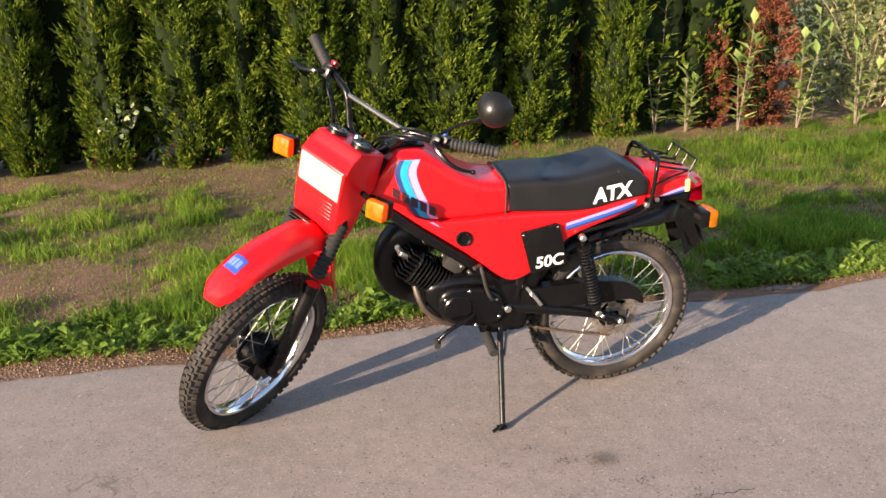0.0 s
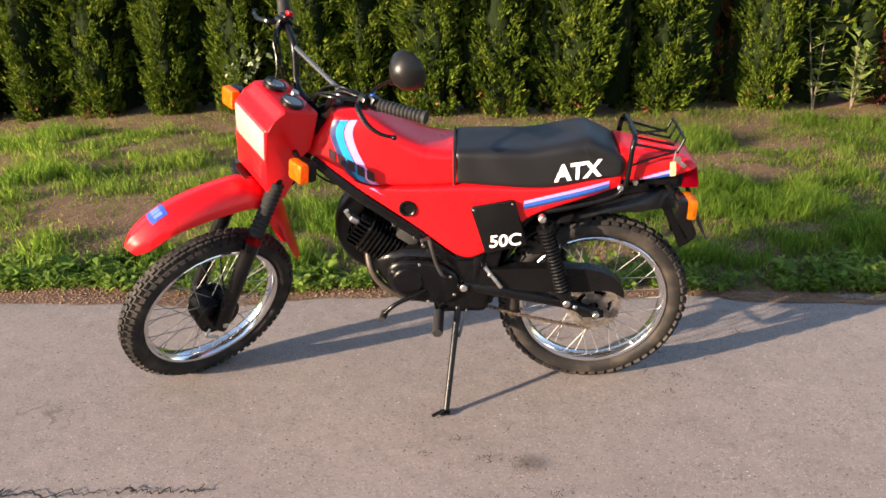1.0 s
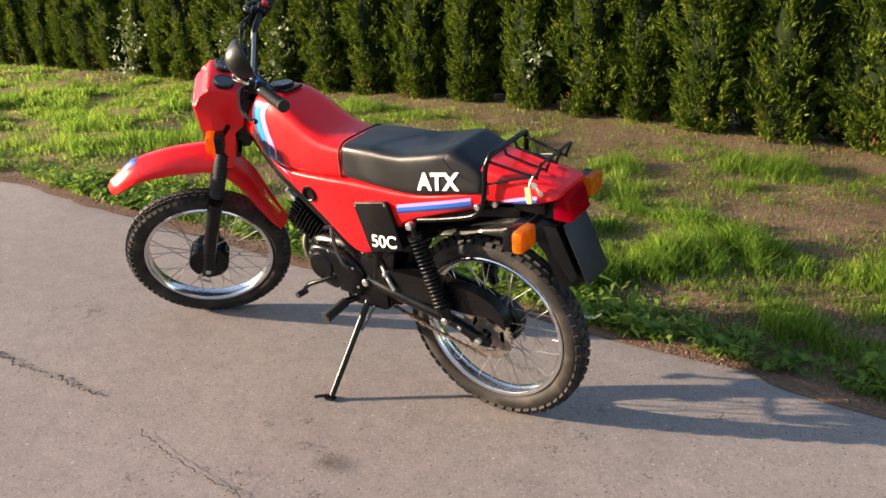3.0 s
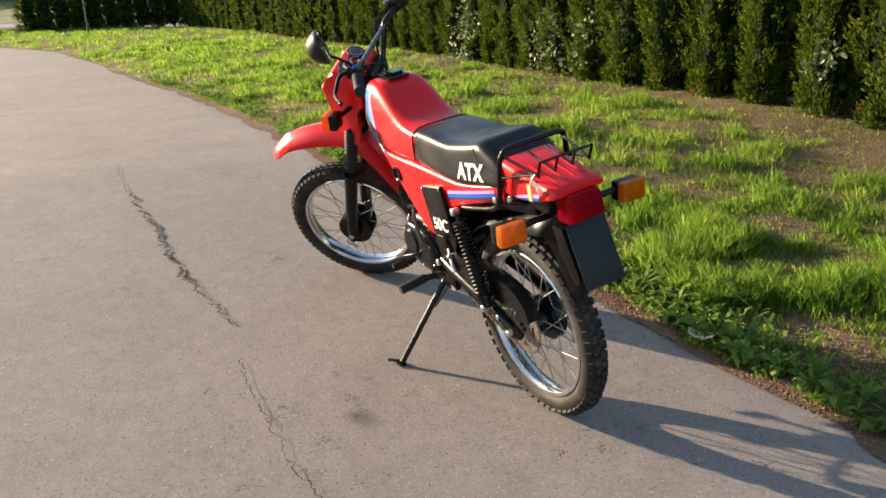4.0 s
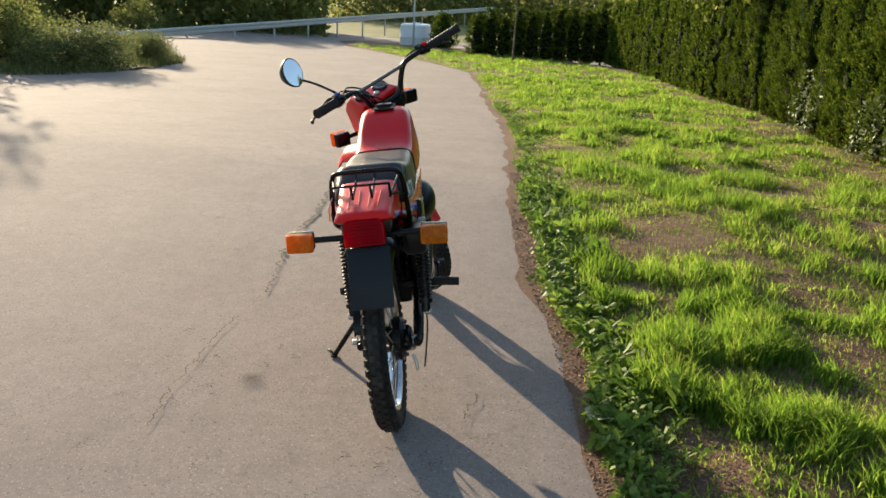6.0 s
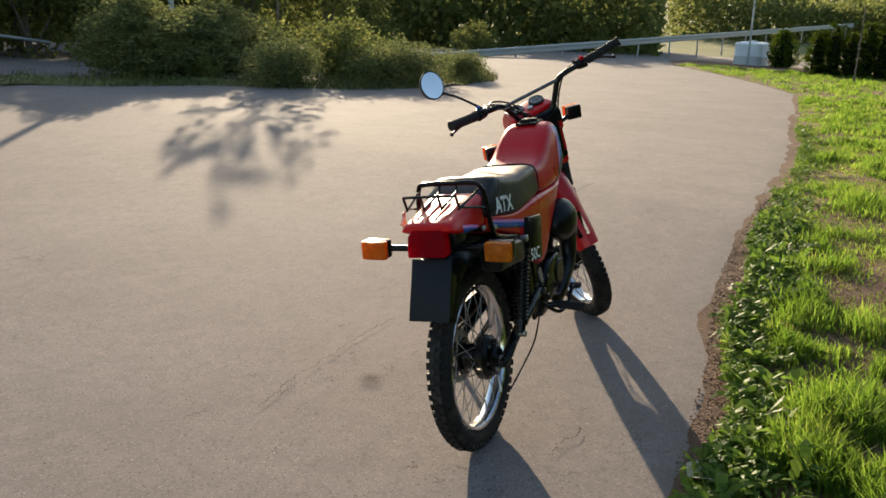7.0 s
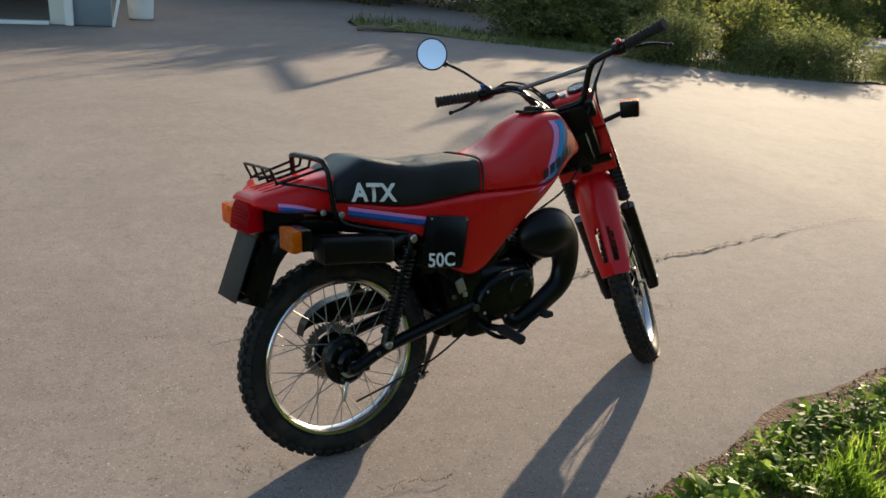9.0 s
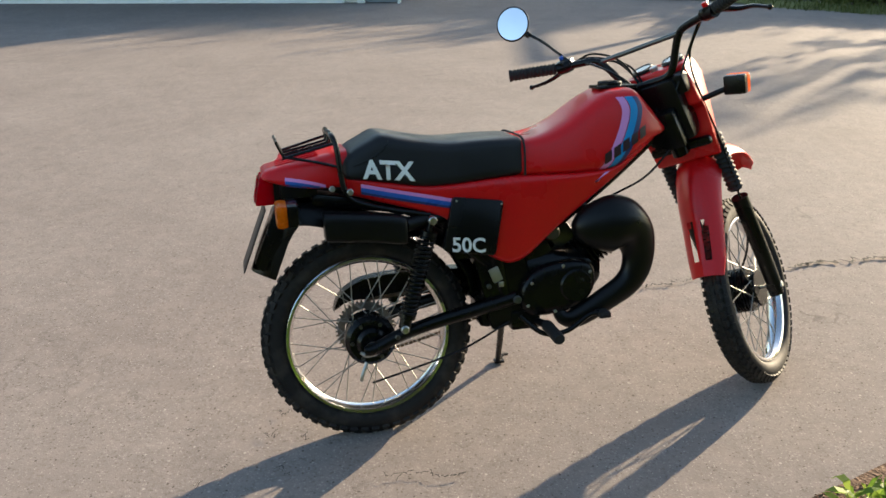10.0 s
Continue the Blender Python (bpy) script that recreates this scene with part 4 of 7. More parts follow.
# front mudguard: a long high guard with a crease along its middle
stations = smooth_line([(0.436, 0.276, 0.034, 0.020), (0.420, 0.320, 0.058, 0.028), (0.368, 0.394, 0.066, 0.038), (0.290, 0.450, 0.071, 0.046), (0.20, 0.494, 0.074, 0.052), (0.11, 0.521, 0.076, 0.055), (0.03, 0.506, 0.076, 0.055), (-0.05, 0.440, 0.072, 0.05), (-0.11, 0.358, 0.066, 0.042), (-0.165, 0.284, 0.060, 0.034), (-0.205, 0.236, 0.050, 0.026)], 5)
bm = bmesh.new()
rings = []
for i, (e, h, w, d) in enumerate(stations):
    a, b = stations[max(0, i - 1)], stations[min(len(stations) - 1, i + 1)]
    t = Vector((b[0] - a[0], 0, b[1] - a[1])).normalized()
    nrm = Vector((-t.z, 0, t.x))
    if nrm.dot(Vector((0.06, 0, 0)) - Vector((e, 0, h))) > 0:
        nrm = -nrm
    ring = []
    for sgn, lift in ((1, 0.0), (-1, -0.0045)):
        for k in range(13):
            u = (k / 6 - 1) * sgn
            drop = d * abs(u) ** 2.6 - 0.006 * max(0.0, 1 - abs(u) * 3.0)
            ring.append(Vector((e, 0, h)) + Vector((0, 1, 0)) * u * w + nrm * (lift - drop))
    rings.append(ring)
skin(bm, rings)
slot_from, slot_to = (next(i for i, q in enumerate(stations) if q[0] < e) for e in (-0.095, -0.165))
gone = []
for f in bm.faces:
    c = f.calc_center_median()
    if stations[slot_to][0] < c.x < stations[slot_from][0] and 0.014 < abs(c.y) < 0.031 and len(f.verts) == 4:
        gone.append(f)
bmesh.ops.delete(bm, geom=gone, context="FACES_ONLY")
guard = part("front_mudguard", bm, RED, bike, "long red plastic front mudguard", at=FRONT)
bm = bmesh.new()


def on_guard(u, v, lift):
    i = min(range(len(stations)), key=lambda k: abs(stations[k][0] - u))
    e, h, w, d = stations[i]
    a, b = stations[max(0, i - 1)], stations[min(len(stations) - 1, i + 1)]
    f = (u - b[0]) / (a[0] - b[0]) if a[0] != b[0] else 0
    hh, ww, dd = b[1] + (a[1] - b[1]) * f, b[2] + (a[2] - b[2]) * f, b[3] + (a[3] - b[3]) * f
    t = Vector((b[0] - a[0], 0, b[1] - a[1])).normalized()
    nrm = Vector((-t.z, 0, t.x))
    if nrm.z < 0:
        nrm = -nrm
    q = v / ww
    return Vector((u, v, hh)) + nrm * (lift + 0.001 - dd * abs(q) ** 2.6 + 0.006 * max(0.0, 1 - abs(q) * 3.0))


us = np.linspace(0.388, 0.350, 10)
band(bm, [(u, 0.020) for u in us], [(u, -0.034) for u in us], on_guard, 8, 0.0015)
decal = part("sticker", bm, STICKER, guard, "small blue sticker", at=FRONT)
bm = bmesh.new()
for k, (a, b) in enumerate(((0.013, 0.002), (-0.002, -0.013), (-0.017, -0.028))):
    us = np.linspace(0.378, 0.360, 5)
    band(bm, [(u, a) for u in us], [(u, b) for u in us], on_guard, 3, 0.0028)
part("sticker_marks", bm, STICKER_PALE, decal, at=FRONT)

# headlamp cowl with two clocks
bm = bmesh.new()
cowl_side = [(0.034, 0.823, 0.100), (0.148, 0.813, 0.086), (0.160, 0.775, 0.087), (0.187, 0.742, 0.092), (0.143, 0.640, 0.090), (0.100, 0.536, 0.086), (0.062, 0.506, 0.100), (0.028, 0.518, 0.104), (0.024, 0.600, 0.107), (0.050, 0.676, 0.109), (0.014, 0.700, 0.112)]
wings = [[bm.verts.new((e, s * w, h)) for e, h, w in cowl_side] for s in (1, -1)]
bm.faces.new(wings[0])
bm.faces.new(wings[1][::-1])
for k in range(len(cowl_side)):
    q = (k + 1) % len(cowl_side)
    bm.faces.new((wings[0][q], wings[0][k], wings[1][k], wings[1][q]))
bmesh.ops.bevel(bm, geom=bm.edges[:], offset=0.0085, segments=3, affect="EDGES", profile=0.55, clamp_overlap=True)
lamp = part("headlamp_cowl", bm, RED, bike, "angular red plastic headlamp cowl", at=FRONT)
bm = bmesh.new()
box(bm, (0.030, 0.170, 0.104), FRONT @ here(0.1535, 0, 0.694) @ Matrix.Rotation(radians(23.3), 4, "Y"), 0.006)
part("headlamp_glass", bm, HEAD_LENS, lamp, "clear white rectangular headlamp glass")
for k in range(5):
    h = 0.622 - k * 0.0128
    bm = bmesh.new()
    box(bm, (0.012, 0.052, 0.0042), FRONT @ here(0.1425 - (0.640 - h) * 0.41 - 0.0035, 0.040, h), 0.001)
    part("vent_slot", bm, BLACK_PLASTIC, lamp)
for h in (0.512, 0.524, 0.536):
    bm = bmesh.new()
    box(bm, (0.05, 0.085, 0.005), FRONT @ here(0.090 + (h - 0.512) * 0.4, -0.036, h - 0.012), 0.002)
    part("grille_slat", bm, BLACK_PLASTIC, lamp, "black plastic slat")
for s in (1, -1):
    bm = bmesh.new()
    m = FRONT @ here(0.098, s * 0.049, 0.817) @ Matrix.Rotation(radians(90), 4, "X")
    disc(bm, m, 0.034, 0.022, 36, 0.004)
    clock = part("clock", bm, BLACK_PLASTIC, lamp, "round black instrument")
    bm = bmesh.new()
    disc(bm, FRONT @ here(0.098, s * 0.049, 0.8275) @ Matrix.Rotation(radians(90), 4, "X"), 0.0285, 0.004, 36)
    part("clock_glass", bm, GAUGE, clock)
    bm = bmesh.new()
    revolve(bm, [(0.0285, -0.002), (0.0315, -0.002), (0.0315, 0.002), (0.0285, 0.002)], 36, FRONT @ here(0.098, s * 0.049, 0.8295) @ Matrix.Rotation(radians(90), 4, "X"))
    part("clock_ring", bm, DARK_STEEL, clock, "thin metal ring")
    if s < 0:
        for k in range(11):
            a = radians(-40 + 26 * k)
            bm = box(bmesh.new(), (0.0055, 0.0016, 0.0006), FRONT @ here(0.098, s * 0.049, 0.8302) @ Matrix.Rotation(a, 4, "Z") @ here(0.0225, 0, 0))
            part("dial_mark", bm, WHITE_DECAL, clock)
        bm = box(bmesh.new(), (0.019, 0.0018, 0.0006), FRONT @ here(0.098, s * 0.049, 0.8304) @ Matrix.Rotation(radians(215), 4, "Z") @ here(0.008, 0, 0))
        part("needle", bm, ORANGE, clock)
bm = bmesh.new()
box(bm, (0.085, 0.15, 0.20), FRONT @ here(0.015, 0, 0.705), 0.02)
box(bm, (0.06, 0.20, 0.06), FRONT @ here(0.02, 0, 0.775), 0.012)
box(bm, (0.05, 0.10, 0.12), FRONT @ here(-0.035, 0.0, 0.66), 0.014)
part("instrument_back", bm, BLACK_PLASTIC, lamp, "black plastic back of the cowl")
bm = bmesh.new()
disc(bm, FRONT @ here(0.06, 0.0, 0.826) @ Matrix.Rotation(radians(90), 4, "X"), 0.012, 0.016, 18, 0.002)
part("ignition_lock", bm, STEEL, lamp)

# handlebar, grips, levers, cross brace, mirror
bm = bmesh.new()
half = [(0.000, 0.0, 0.806), (0.000, 0.052, 0.808), (0.003, 0.080, 0.830), (0.010, 0.104, 0.875), (0.016, 0.126, 0.910), (0.014, 0.152, 0.927), (-0.002, 0.225, 0.943), (-0.030, 0.300, 0.963), (-0.064, 0.383, 0.993)]
for s in (1, -1):
    tube(bm, [(e, s * y, h) for e, y, h in half], 0.0112, 12, 6)
bar = part("handlebar", bm, BLACK_PAINT, bike, "wide black braced handlebar", at=FRONT)
bm = bmesh.new()
rod(bm, (0.016, 0.129, 0.915), (0.016, -0.129, 0.915), 0.0075, 12)
part("cross_brace", bm, surface("pale_brace_paint", (0.10, 0.10, 0.10), rough=0.22, metal=0.5, coat=0.5), bar, at=FRONT)
for s in (1, -1):
    bm = bmesh.new()
    a, b = Vector((-0.013, s * 0.258, 0.9515)), Vector((-0.066, s * 0.387, 0.9945))
    pts = [a.lerp(b, k / 24) for k in range(25)]
    tube(bm, pts, [0.0165 + (0.0024 if k % 2 else -0.0010) for k in range(24)] + [0.019], 16, 1)
    part("grip", bm, GRIP_RUBBER, bar, "ribbed black rubber grip", at=FRONT)
    bm = bmesh.new()
    c = Vector((-0.002, s * 0.228, 0.944))
    tube(bm, [c - Vector((-0.006, s * 0.012, 0.0)), c, c + Vector((-0.014, s * 0.028, 0.003))], [0.019, 0.021, 0.019], 14, 2)
    box(bm, (0.03, 0.03, 0.036), here(*(c + Vector((0.02, 0, -0.004)))), 0.006)
    box(bm, (0.036, 0.032, 0.030), here(*(c + Vector((-0.004, s * 0.012, 0.008)))), 0.007)
    part("switch_block", bm, BLACK_PLASTIC, bar, "black switch housing with a coloured button", at=FRONT)
    bm = bmesh.new()
    ball = (0.004, s * 0.374, 0.918) if s > 0 else (-0.002, s * 0.388, 0.900)
    tube(bm, [c + Vector((0.028, 0, -0.004)), c + Vector((0.052, s * 0.02, -0.012)), c + Vector((0.050, s * 0.07, -0.030)), c + Vector((0.036, s * 0.112, -0.034)), Vector(ball)], [0.007, 0.009, 0.007, 0.006, 0.005], 8, 5)
    bmesh.ops.create_uvsphere(bm, u_segments=10, v_segments=8, radius=0.008, matrix=here(*ball))
    part("lever", bm, BLACK_PAINT, bar, "black hand lever with a ball end", at=FRONT)
bm = bmesh.new()
disc(bm, FRONT @ here(0.006, 0.236, 0.972) @ Matrix.Rotation(radians(90), 4, "X"), 0.007, 0.012, 12, 0.002)
part("switch_button", bm, BLUE_DECAL, bar, "pale blue button")
bm = bmesh.new()
box(bm, (0.018, 0.016, 0.014), FRONT @ here(-0.010, -0.236, 0.972), 0.003)
part("kill_switch", bm, RED, bar, "red switch")

mirror_c = Vector((0.562, 0.312, 1.184))
face = (BIKE_AT.to_3x3().inverted() @ Vector((math.cos(radians(74)) * math.cos(radians(21)), math.sin(radians(74)) * math.cos(radians(21)), math.sin(radians(21))))).normalized()
turn = face.to_track_quat("Y", "Z").to_matrix().to_4x4()
turn.translation = mirror_c
bm = bmesh.new()
skin(bm, [[turn @ Vector((r * math.cos(2 * math.pi * k / 40), y, 1.06 * r * math.sin(2 * math.pi * k / 40))) for k in range(40)] for r, y in ((0.009, -0.048), (0.020, -0.045), (0.032, -0.036), (0.043, -0.022), (0.0505, -0.007), (0.0530, 0.0), (0.0530, 0.004), (0.050, 0.006), (0.048, 0.003))])
mirror = part("mirror", bm, MIRROR_SHELL, bike, "round black rear-view mirror on a thin stem")
bm = bmesh.new()
skin(bm, [[turn @ Vector((r * math.cos(2 * math.pi * k / 40), y, 1.06 * r * math.sin(2 * math.pi * k / 40))) for k in range(40)] for r, y in ((0.0485, 0.0035), (0.0485, 0.0050), (0.03, 0.0056), (0.004, 0.006))])
part("mirror_glass", bm, MIRROR, mirror, "mirror glass showing pale sky")
bm = bmesh.new()
stem_foot = FRONT @ Vector((0.000, 0.212, 0.952))
tube(bm, [stem_foot, stem_foot.lerp(mirror_c, 0.5) + Vector((0.012, 0.006, 0.0)), mirror_c - face * 0.028 + (stem_foot - mirror_c).normalized() * 0.035], 0.0048, 8, 5)
tube(bm, [mirror_c - face * 0.022 + (stem_foot - mirror_c).normalized() * 0.064, mirror_c - face * 0.020 + (stem_foot - mirror_c).normalized() * 0.03], [0.009, 0.014], 12, 1)
part("mirror_stem", bm, BLACK_PAINT, mirror)

# control cables
bm = bmesh.new()
cable_runs = [
    [(0.030, 0.215, 0.940), (0.066, 0.170, 0.925), (0.055, 0.090, 0.880), (0.010, 0.030, 0.790), (-0.04, 0.0, 0.72)],
    [(0.030, 0.205, 0.930), (0.075, 0.150, 0.905), (0.050, 0.060, 0.860), (0.000, 0.020, 0.770)],
    [(0.018, 0.200, 0.944), (0.045, 0.150, 0.940), (0.035, 0.075, 0.890), (0.005, 0.035, 0.800)],
    [(0.024, 0.190, 0.930), (-0.030, 0.130, 0.925), (-0.050, 0.060, 0.870), (-0.020, 0.020, 0.780)],
    [(0.024, -0.215, 0.940), (0.060, -0.175, 0.905), (0.040, -0.115, 0.835), (-0.010, -0.060, 0.745)],
    [(0.026, -0.205, 0.934), (0.055, -0.160, 0.890), (0.050, -0.110, 0.790), (0.055, -0.105, 0.500), (0.050, -0.07, 0.200), (0.020, 0.06, 0.0)],
    [(0.018, -0.222, 0.944), (0.045, -0.185, 0.920), (0.030, -0.128, 0.850), (-0.020, -0.070, 0.765)],
]
for run in cable_runs:
    tube(bm, [FRONT @ Vector(q) for q in run], 0.0035, 7, 7)
tube(bm, [FRONT @ Vector((-0.03, -0.02, 0.62)), (0.86, -0.03, 0.72), (0.70, -0.06, 0.66), (0.66, -0.07, 0.60)], 0.0035, 7, 6)
part("control_cable", bm, BLACK_PLASTIC, bike, "black control cables")


def signal(at, lens_way, label, wide=0.080):
    """A boxy indicator on a stalk: the stalk runs along local -y from the body."""
    bm = bmesh.new()
    box(bm, (0.030, wide, 0.058), at @ here(-0.013 * lens_way, 0, 0), 0.008)
    body = part("indicator", bm, BLACK_PLASTIC, bike, label)
    bm = bmesh.new()
    box(bm, (0.030, wide + 0.002, 0.060), at @ here(0.014 * lens_way, 0, 0), 0.010)
    part("indicator_lens", bm, ORANGE, body, "amber plastic lens")
    return body


for s in (1, -1):
    at = FRONT @ here(0.102, s * 0.200, 0.690) @ Matrix.Rotation(radians(14), 4, "Y") @ Matrix.Rotation(radians(13), 4, "X")
    body = signal(at, 1, "black front indicator with an amber lens", 0.066)
    bm = bmesh.new()
    rod(bm, (0.060, s * 0.08, 0.688), (0.088, s * 0.175, 0.690), 0.009, 12)
    part("indicator_stalk", bm, BLACK_PLASTIC, body, at=FRONT)
    at = here(-0.222, s * 0.204, 0.742 + s * 0.004) @ Matrix.Rotation(radians(3), 4, "X")
    body = signal(at, -1, "black rear indicator with an amber lens")
    bm = bmesh.new()
    rod(bm, (-0.205, s * 0.05, 0.742), (-0.215, s * 0.18, 0.747), 0.010, 12)
    part("indicator_stalk", bm, BLACK_PLASTIC, body)

# fuel tank
tank = Loft([(0.432, 0.768, 0.872, 0.120, 0.104, 6), (0.47, 0.766, 0.872, 0.126, 0.106, 6), (0.53, 0.763, 0.884, 0.131, 0.106, 5.5), (0.585, 0.760, 0.910, 0.134, 0.104, 5), (0.635, 0.758, 0.943, 0.134, 0.102, 5), (0.675, 0.758, 0.968, 0.133, 0.101, 5), (0.72, 0.764, 0.988, 0.130, 0.100, 5), (0.775, 0.788, 0.993, 0.124, 0.097, 5), (0.805, 0.808, 0.986, 0.116, 0.092, 5), (0.845, 0.832, 0.946, 0.100, 0.082, 4.5), (0.885, 0.848, 0.900, 0.080, 0.066, 4), (0.905, 0.856, 0.880, 0.062, 0.054, 3)], 6)
bm = tank.mesh(bmesh.new(), lambda u, w, v: Vector((u, w, v)), 48)
fuel_tank = part("fuel_tank", bm, RED, bike, "glossy red fuel tank with blue and pink stripes")
bm = bmesh.new()
disc(bm, here(0.755, 0, 1.000) @ Matrix.Rotation(radians(90), 4, "X"), 0.036, 0.020, 32, 0.004)
box(bm, (0.12, 0.080, 0.010), here(0.765, 0, 0.994), 0.004)
part("filler_cap", bm, BLACK_PLASTIC, fuel_tank, "black filler cap")
stripe_c = smooth_line([(0.768, 0.972), (0.783, 0.942), (0.781, 0.910), (0.766, 0.868), (0.742, 0.820), (0.712, 0.768)], 6)


def tank_side(s):
    return lambda u, v, lift: Vector((u, s * (tank.side(u, v) + lift), v))


for s in (1, -1):
    for shift, w, material, name in ((0.0205, 0.017, NAVY_DECAL, "dark_stripe"), (0.0, 0.024, CYAN_DECAL, "blue_stripe"), (-0.0265, 0.024, PINK_DECAL, "pink_stripe")):
        bm = bmesh.new()
        band(bm, [(x + shift + w / 2, min(z, 0.97)) for x, z in stripe_c], [(x + shift - w / 2, min(z, 0.97)) for x, z in stripe_c], tank_side(s), 3, 0.0016)
        part(name, bm, material, fuel_tank)
    bm = bmesh.new()
    for k in range(5):
        x0, z0 = 0.822 - k * 0.0285, 0.872 - k * 0.0155
        a = [(x0, z0 + q) for q in (-0.015, 0.0, 0.016)]
        b = [(x0 - 0.022, z0 - 0.012 + q) for q in (-0.015, 0.0, 0.016)]
        band(bm, a, b, tank_side(s), 3, 0.0030)
    part("maker_mark", bm, DARK_DECAL, fuel_tank, "dark maker mark as plain blocks")

# side body below tank and seat
body = Loft([(-0.050, 0.750, 0.808, 0.098, 0.104, 6), (0.0, 0.734, 0.797, 0.106, 0.112, 6), (0.06, 0.716, 0.786, 0.116, 0.118, 6), (0.16, 0.686, 0.768, 0.122, 0.122, 8), (0.22, 0.658, 0.766, 0.124, 0.125, 9), (0.27, 0.610, 0.768, 0.124, 0.127, 10), (0.32, 0.558, 0.770, 0.124, 0.130, 12), (0.37, 0.526, 0.772, 0.124, 0.132, 12), (0.41, 0.516, 0.773, 0.124, 0.133, 12), (0.46, 0.538, 0.772, 0.124, 0.134, 12), (0.55, 0.612, 0.769, 0.120, 0.133, 11), (0.64, 0.678, 0.767, 0.114, 0.129, 9), (0.72, 0.734, 0.772, 0.104, 0.116, 7), (0.79, 0.783, 0.808, 0.086, 0.098, 6), (0.865, 0.832, 0.850, 0.060, 0.070, 4)], 5)
bm = body.mesh(bmesh.new(), lambda u, w, v: Vector((u, w, v)), 44)
side_body = part("side_body", bm, RED, bike, "red plastic side fairing with striped band")


def body_side(s):
    return lambda u, v, lift: Vector((u, s * (body.side(u, v) + lift), v))


for s in (1, -1):
    for k, (material, h, name) in enumerate(((PINK_DECAL, 0.010, "pink_stripe"), (BLUE_DECAL, 0.012, "blue_stripe"), (NAVY_DECAL, 0.007, "dark_stripe"))):
        top = (0.0, 0.010, 0.022)[k]
        us = np.linspace(0.238, -0.016, 18)
        bm = bmesh.new()
        mid = [0.724 - 0.235 * (u - 0.235) for u in us]
        band(bm, [(u, m - top) for u, m in zip(us, mid)], [(u, m - top - h) for u, m in zip(us, mid)], body_side(s), 2, 0.0018)
        part(name, bm, material, side_body)
    bm = bmesh.new()
    disc(bm, here(-0.047, s * 0.124, 0.766), 0.009, 0.016, 16, 0.002)
    part("bolt", bm, STEEL, side_body)
bm = bmesh.new()
ring = [(0.0275, 0.124), (0.0265, 0.1325), (0.022, 0.1335), (0.0185, 0.131), (0.0175, 0.1265), (0.012, 0.1262)]
skin(bm, [[Vector((0.590 + r * math.cos(a), y, 0.698 + r * math.sin(a))) for a in np.linspace(0, 2 * math.pi, 28, endpoint=False)] for r, y in ring])
part("grommet", bm, BLACK_PLASTIC, side_body, "deep round black rubber grommet")
bm = bmesh.new()
for s in (1, -1):
    band(bm, [(0.705, 0.762), (0.655, 0.735)], [(0.690, 0.762), (0.668, 0.735)], body_side(s), 2, 0.0018)
part("pink_flash", bm, PINK_DECAL, side_body)

# black side panels with lettering
for s in (1, -1):
    bm = bmesh.new()
    corner = [(0.400, 0.706), (0.268, 0.730), (0.222, 0.578), (0.352, 0.546)] if s > 0 else [(0.378, 0.708), (0.232, 0.730), (0.200, 0.578), (0.350, 0.552)]
    ring = []
    for i in range(4):
        p, q, r_ = Vector(corner[i - 1]), Vector(corner[i]), Vector(corner[(i + 1) % 4])
        for k in range(5):
            u = k / 4
            a, b = q + (p - q).normalized() * 0.012, q + (r_ - q).normalized() * 0.012
            ring.append(a.lerp(q, u).lerp(q.lerp(b, u), u))
    skin(bm, [[Vector((x, s * y, z)) for x, z in ring] for y in (0.095, 0.138)] + [[Vector((0.31 + (x - 0.31) * 0.965, s * 0.1405, 0.64 + (z - 0.64) * 0.965)) for x, z in ring]])
    panel = part("side_panel", bm, BLACK_PLASTIC, bike, "flat black side panel lettered 50C")
    bm, x0, x1 = letters("50C", 0.058, 0.0012)
    k = 0.096 / (x1 - x0)
    if s > 0:
        m = Matrix(((-k, 0, 0, 0.340 + x0 * k), (0, 0, 1, 0.1425), (0.12 * k, k, 0, 0.571), (0, 0, 0, 1)))
    else:
        m = Matrix(((k, 0, 0, 0.224 - x0 * k), (0, 0, -1, -0.1425), (-0.12 * k, k, 0, 0.578), (0, 0, 0, 1)))
    part("lettering", bm, WHITE_DECAL, panel, "white lettering 50C", smooth=False, at=m)
    for x, z in corner[:2]:
        bm = bmesh.new()
        c = Vector((0.31, 0.64)).lerp(Vector((x, z)), 0.88)
        disc(bm, here(c.x, s * 0.141, c.y), 0.0032, 0.003, 12, 0.001)
        part("screw", bm, STEEL, panel)

# seat
seat_shape = Loft([(0.446, 0.775, 0.872, 0.112, 0.100, 8), (0.43, 0.770, 0.878, 0.123, 0.108, 7), (0.34, 0.764, 0.880, 0.129, 0.113, 7), (0.23, 0.757, 0.879, 0.131, 0.116, 7), (0.15, 0.759, 0.892, 0.131, 0.116, 7), (0.095, 0.768, 0.904, 0.130, 0.114, 6.5), (0.066, 0.773, 0.911, 0.128, 0.111, 6), (0.042, 0.777, 0.911, 0.127, 0.110, 6), (0.012, 0.783, 0.897, 0.126, 0.108, 6), (-0.028, 0.789, 0.877, 0.122, 0.104, 5.5), (-0.050, 0.793, 0.860, 0.116, 0.100, 5), (-0.060, 0.802, 0.846, 0.102, 0.092, 4)], 6)
bm = seat_shape.mesh(bmesh.new(), lambda u, w, v: Vector((u, w, v)), 48)
seat = part("seat", bm, SEAT_VINYL, bike, "long black vinyl seat lettered ATX")
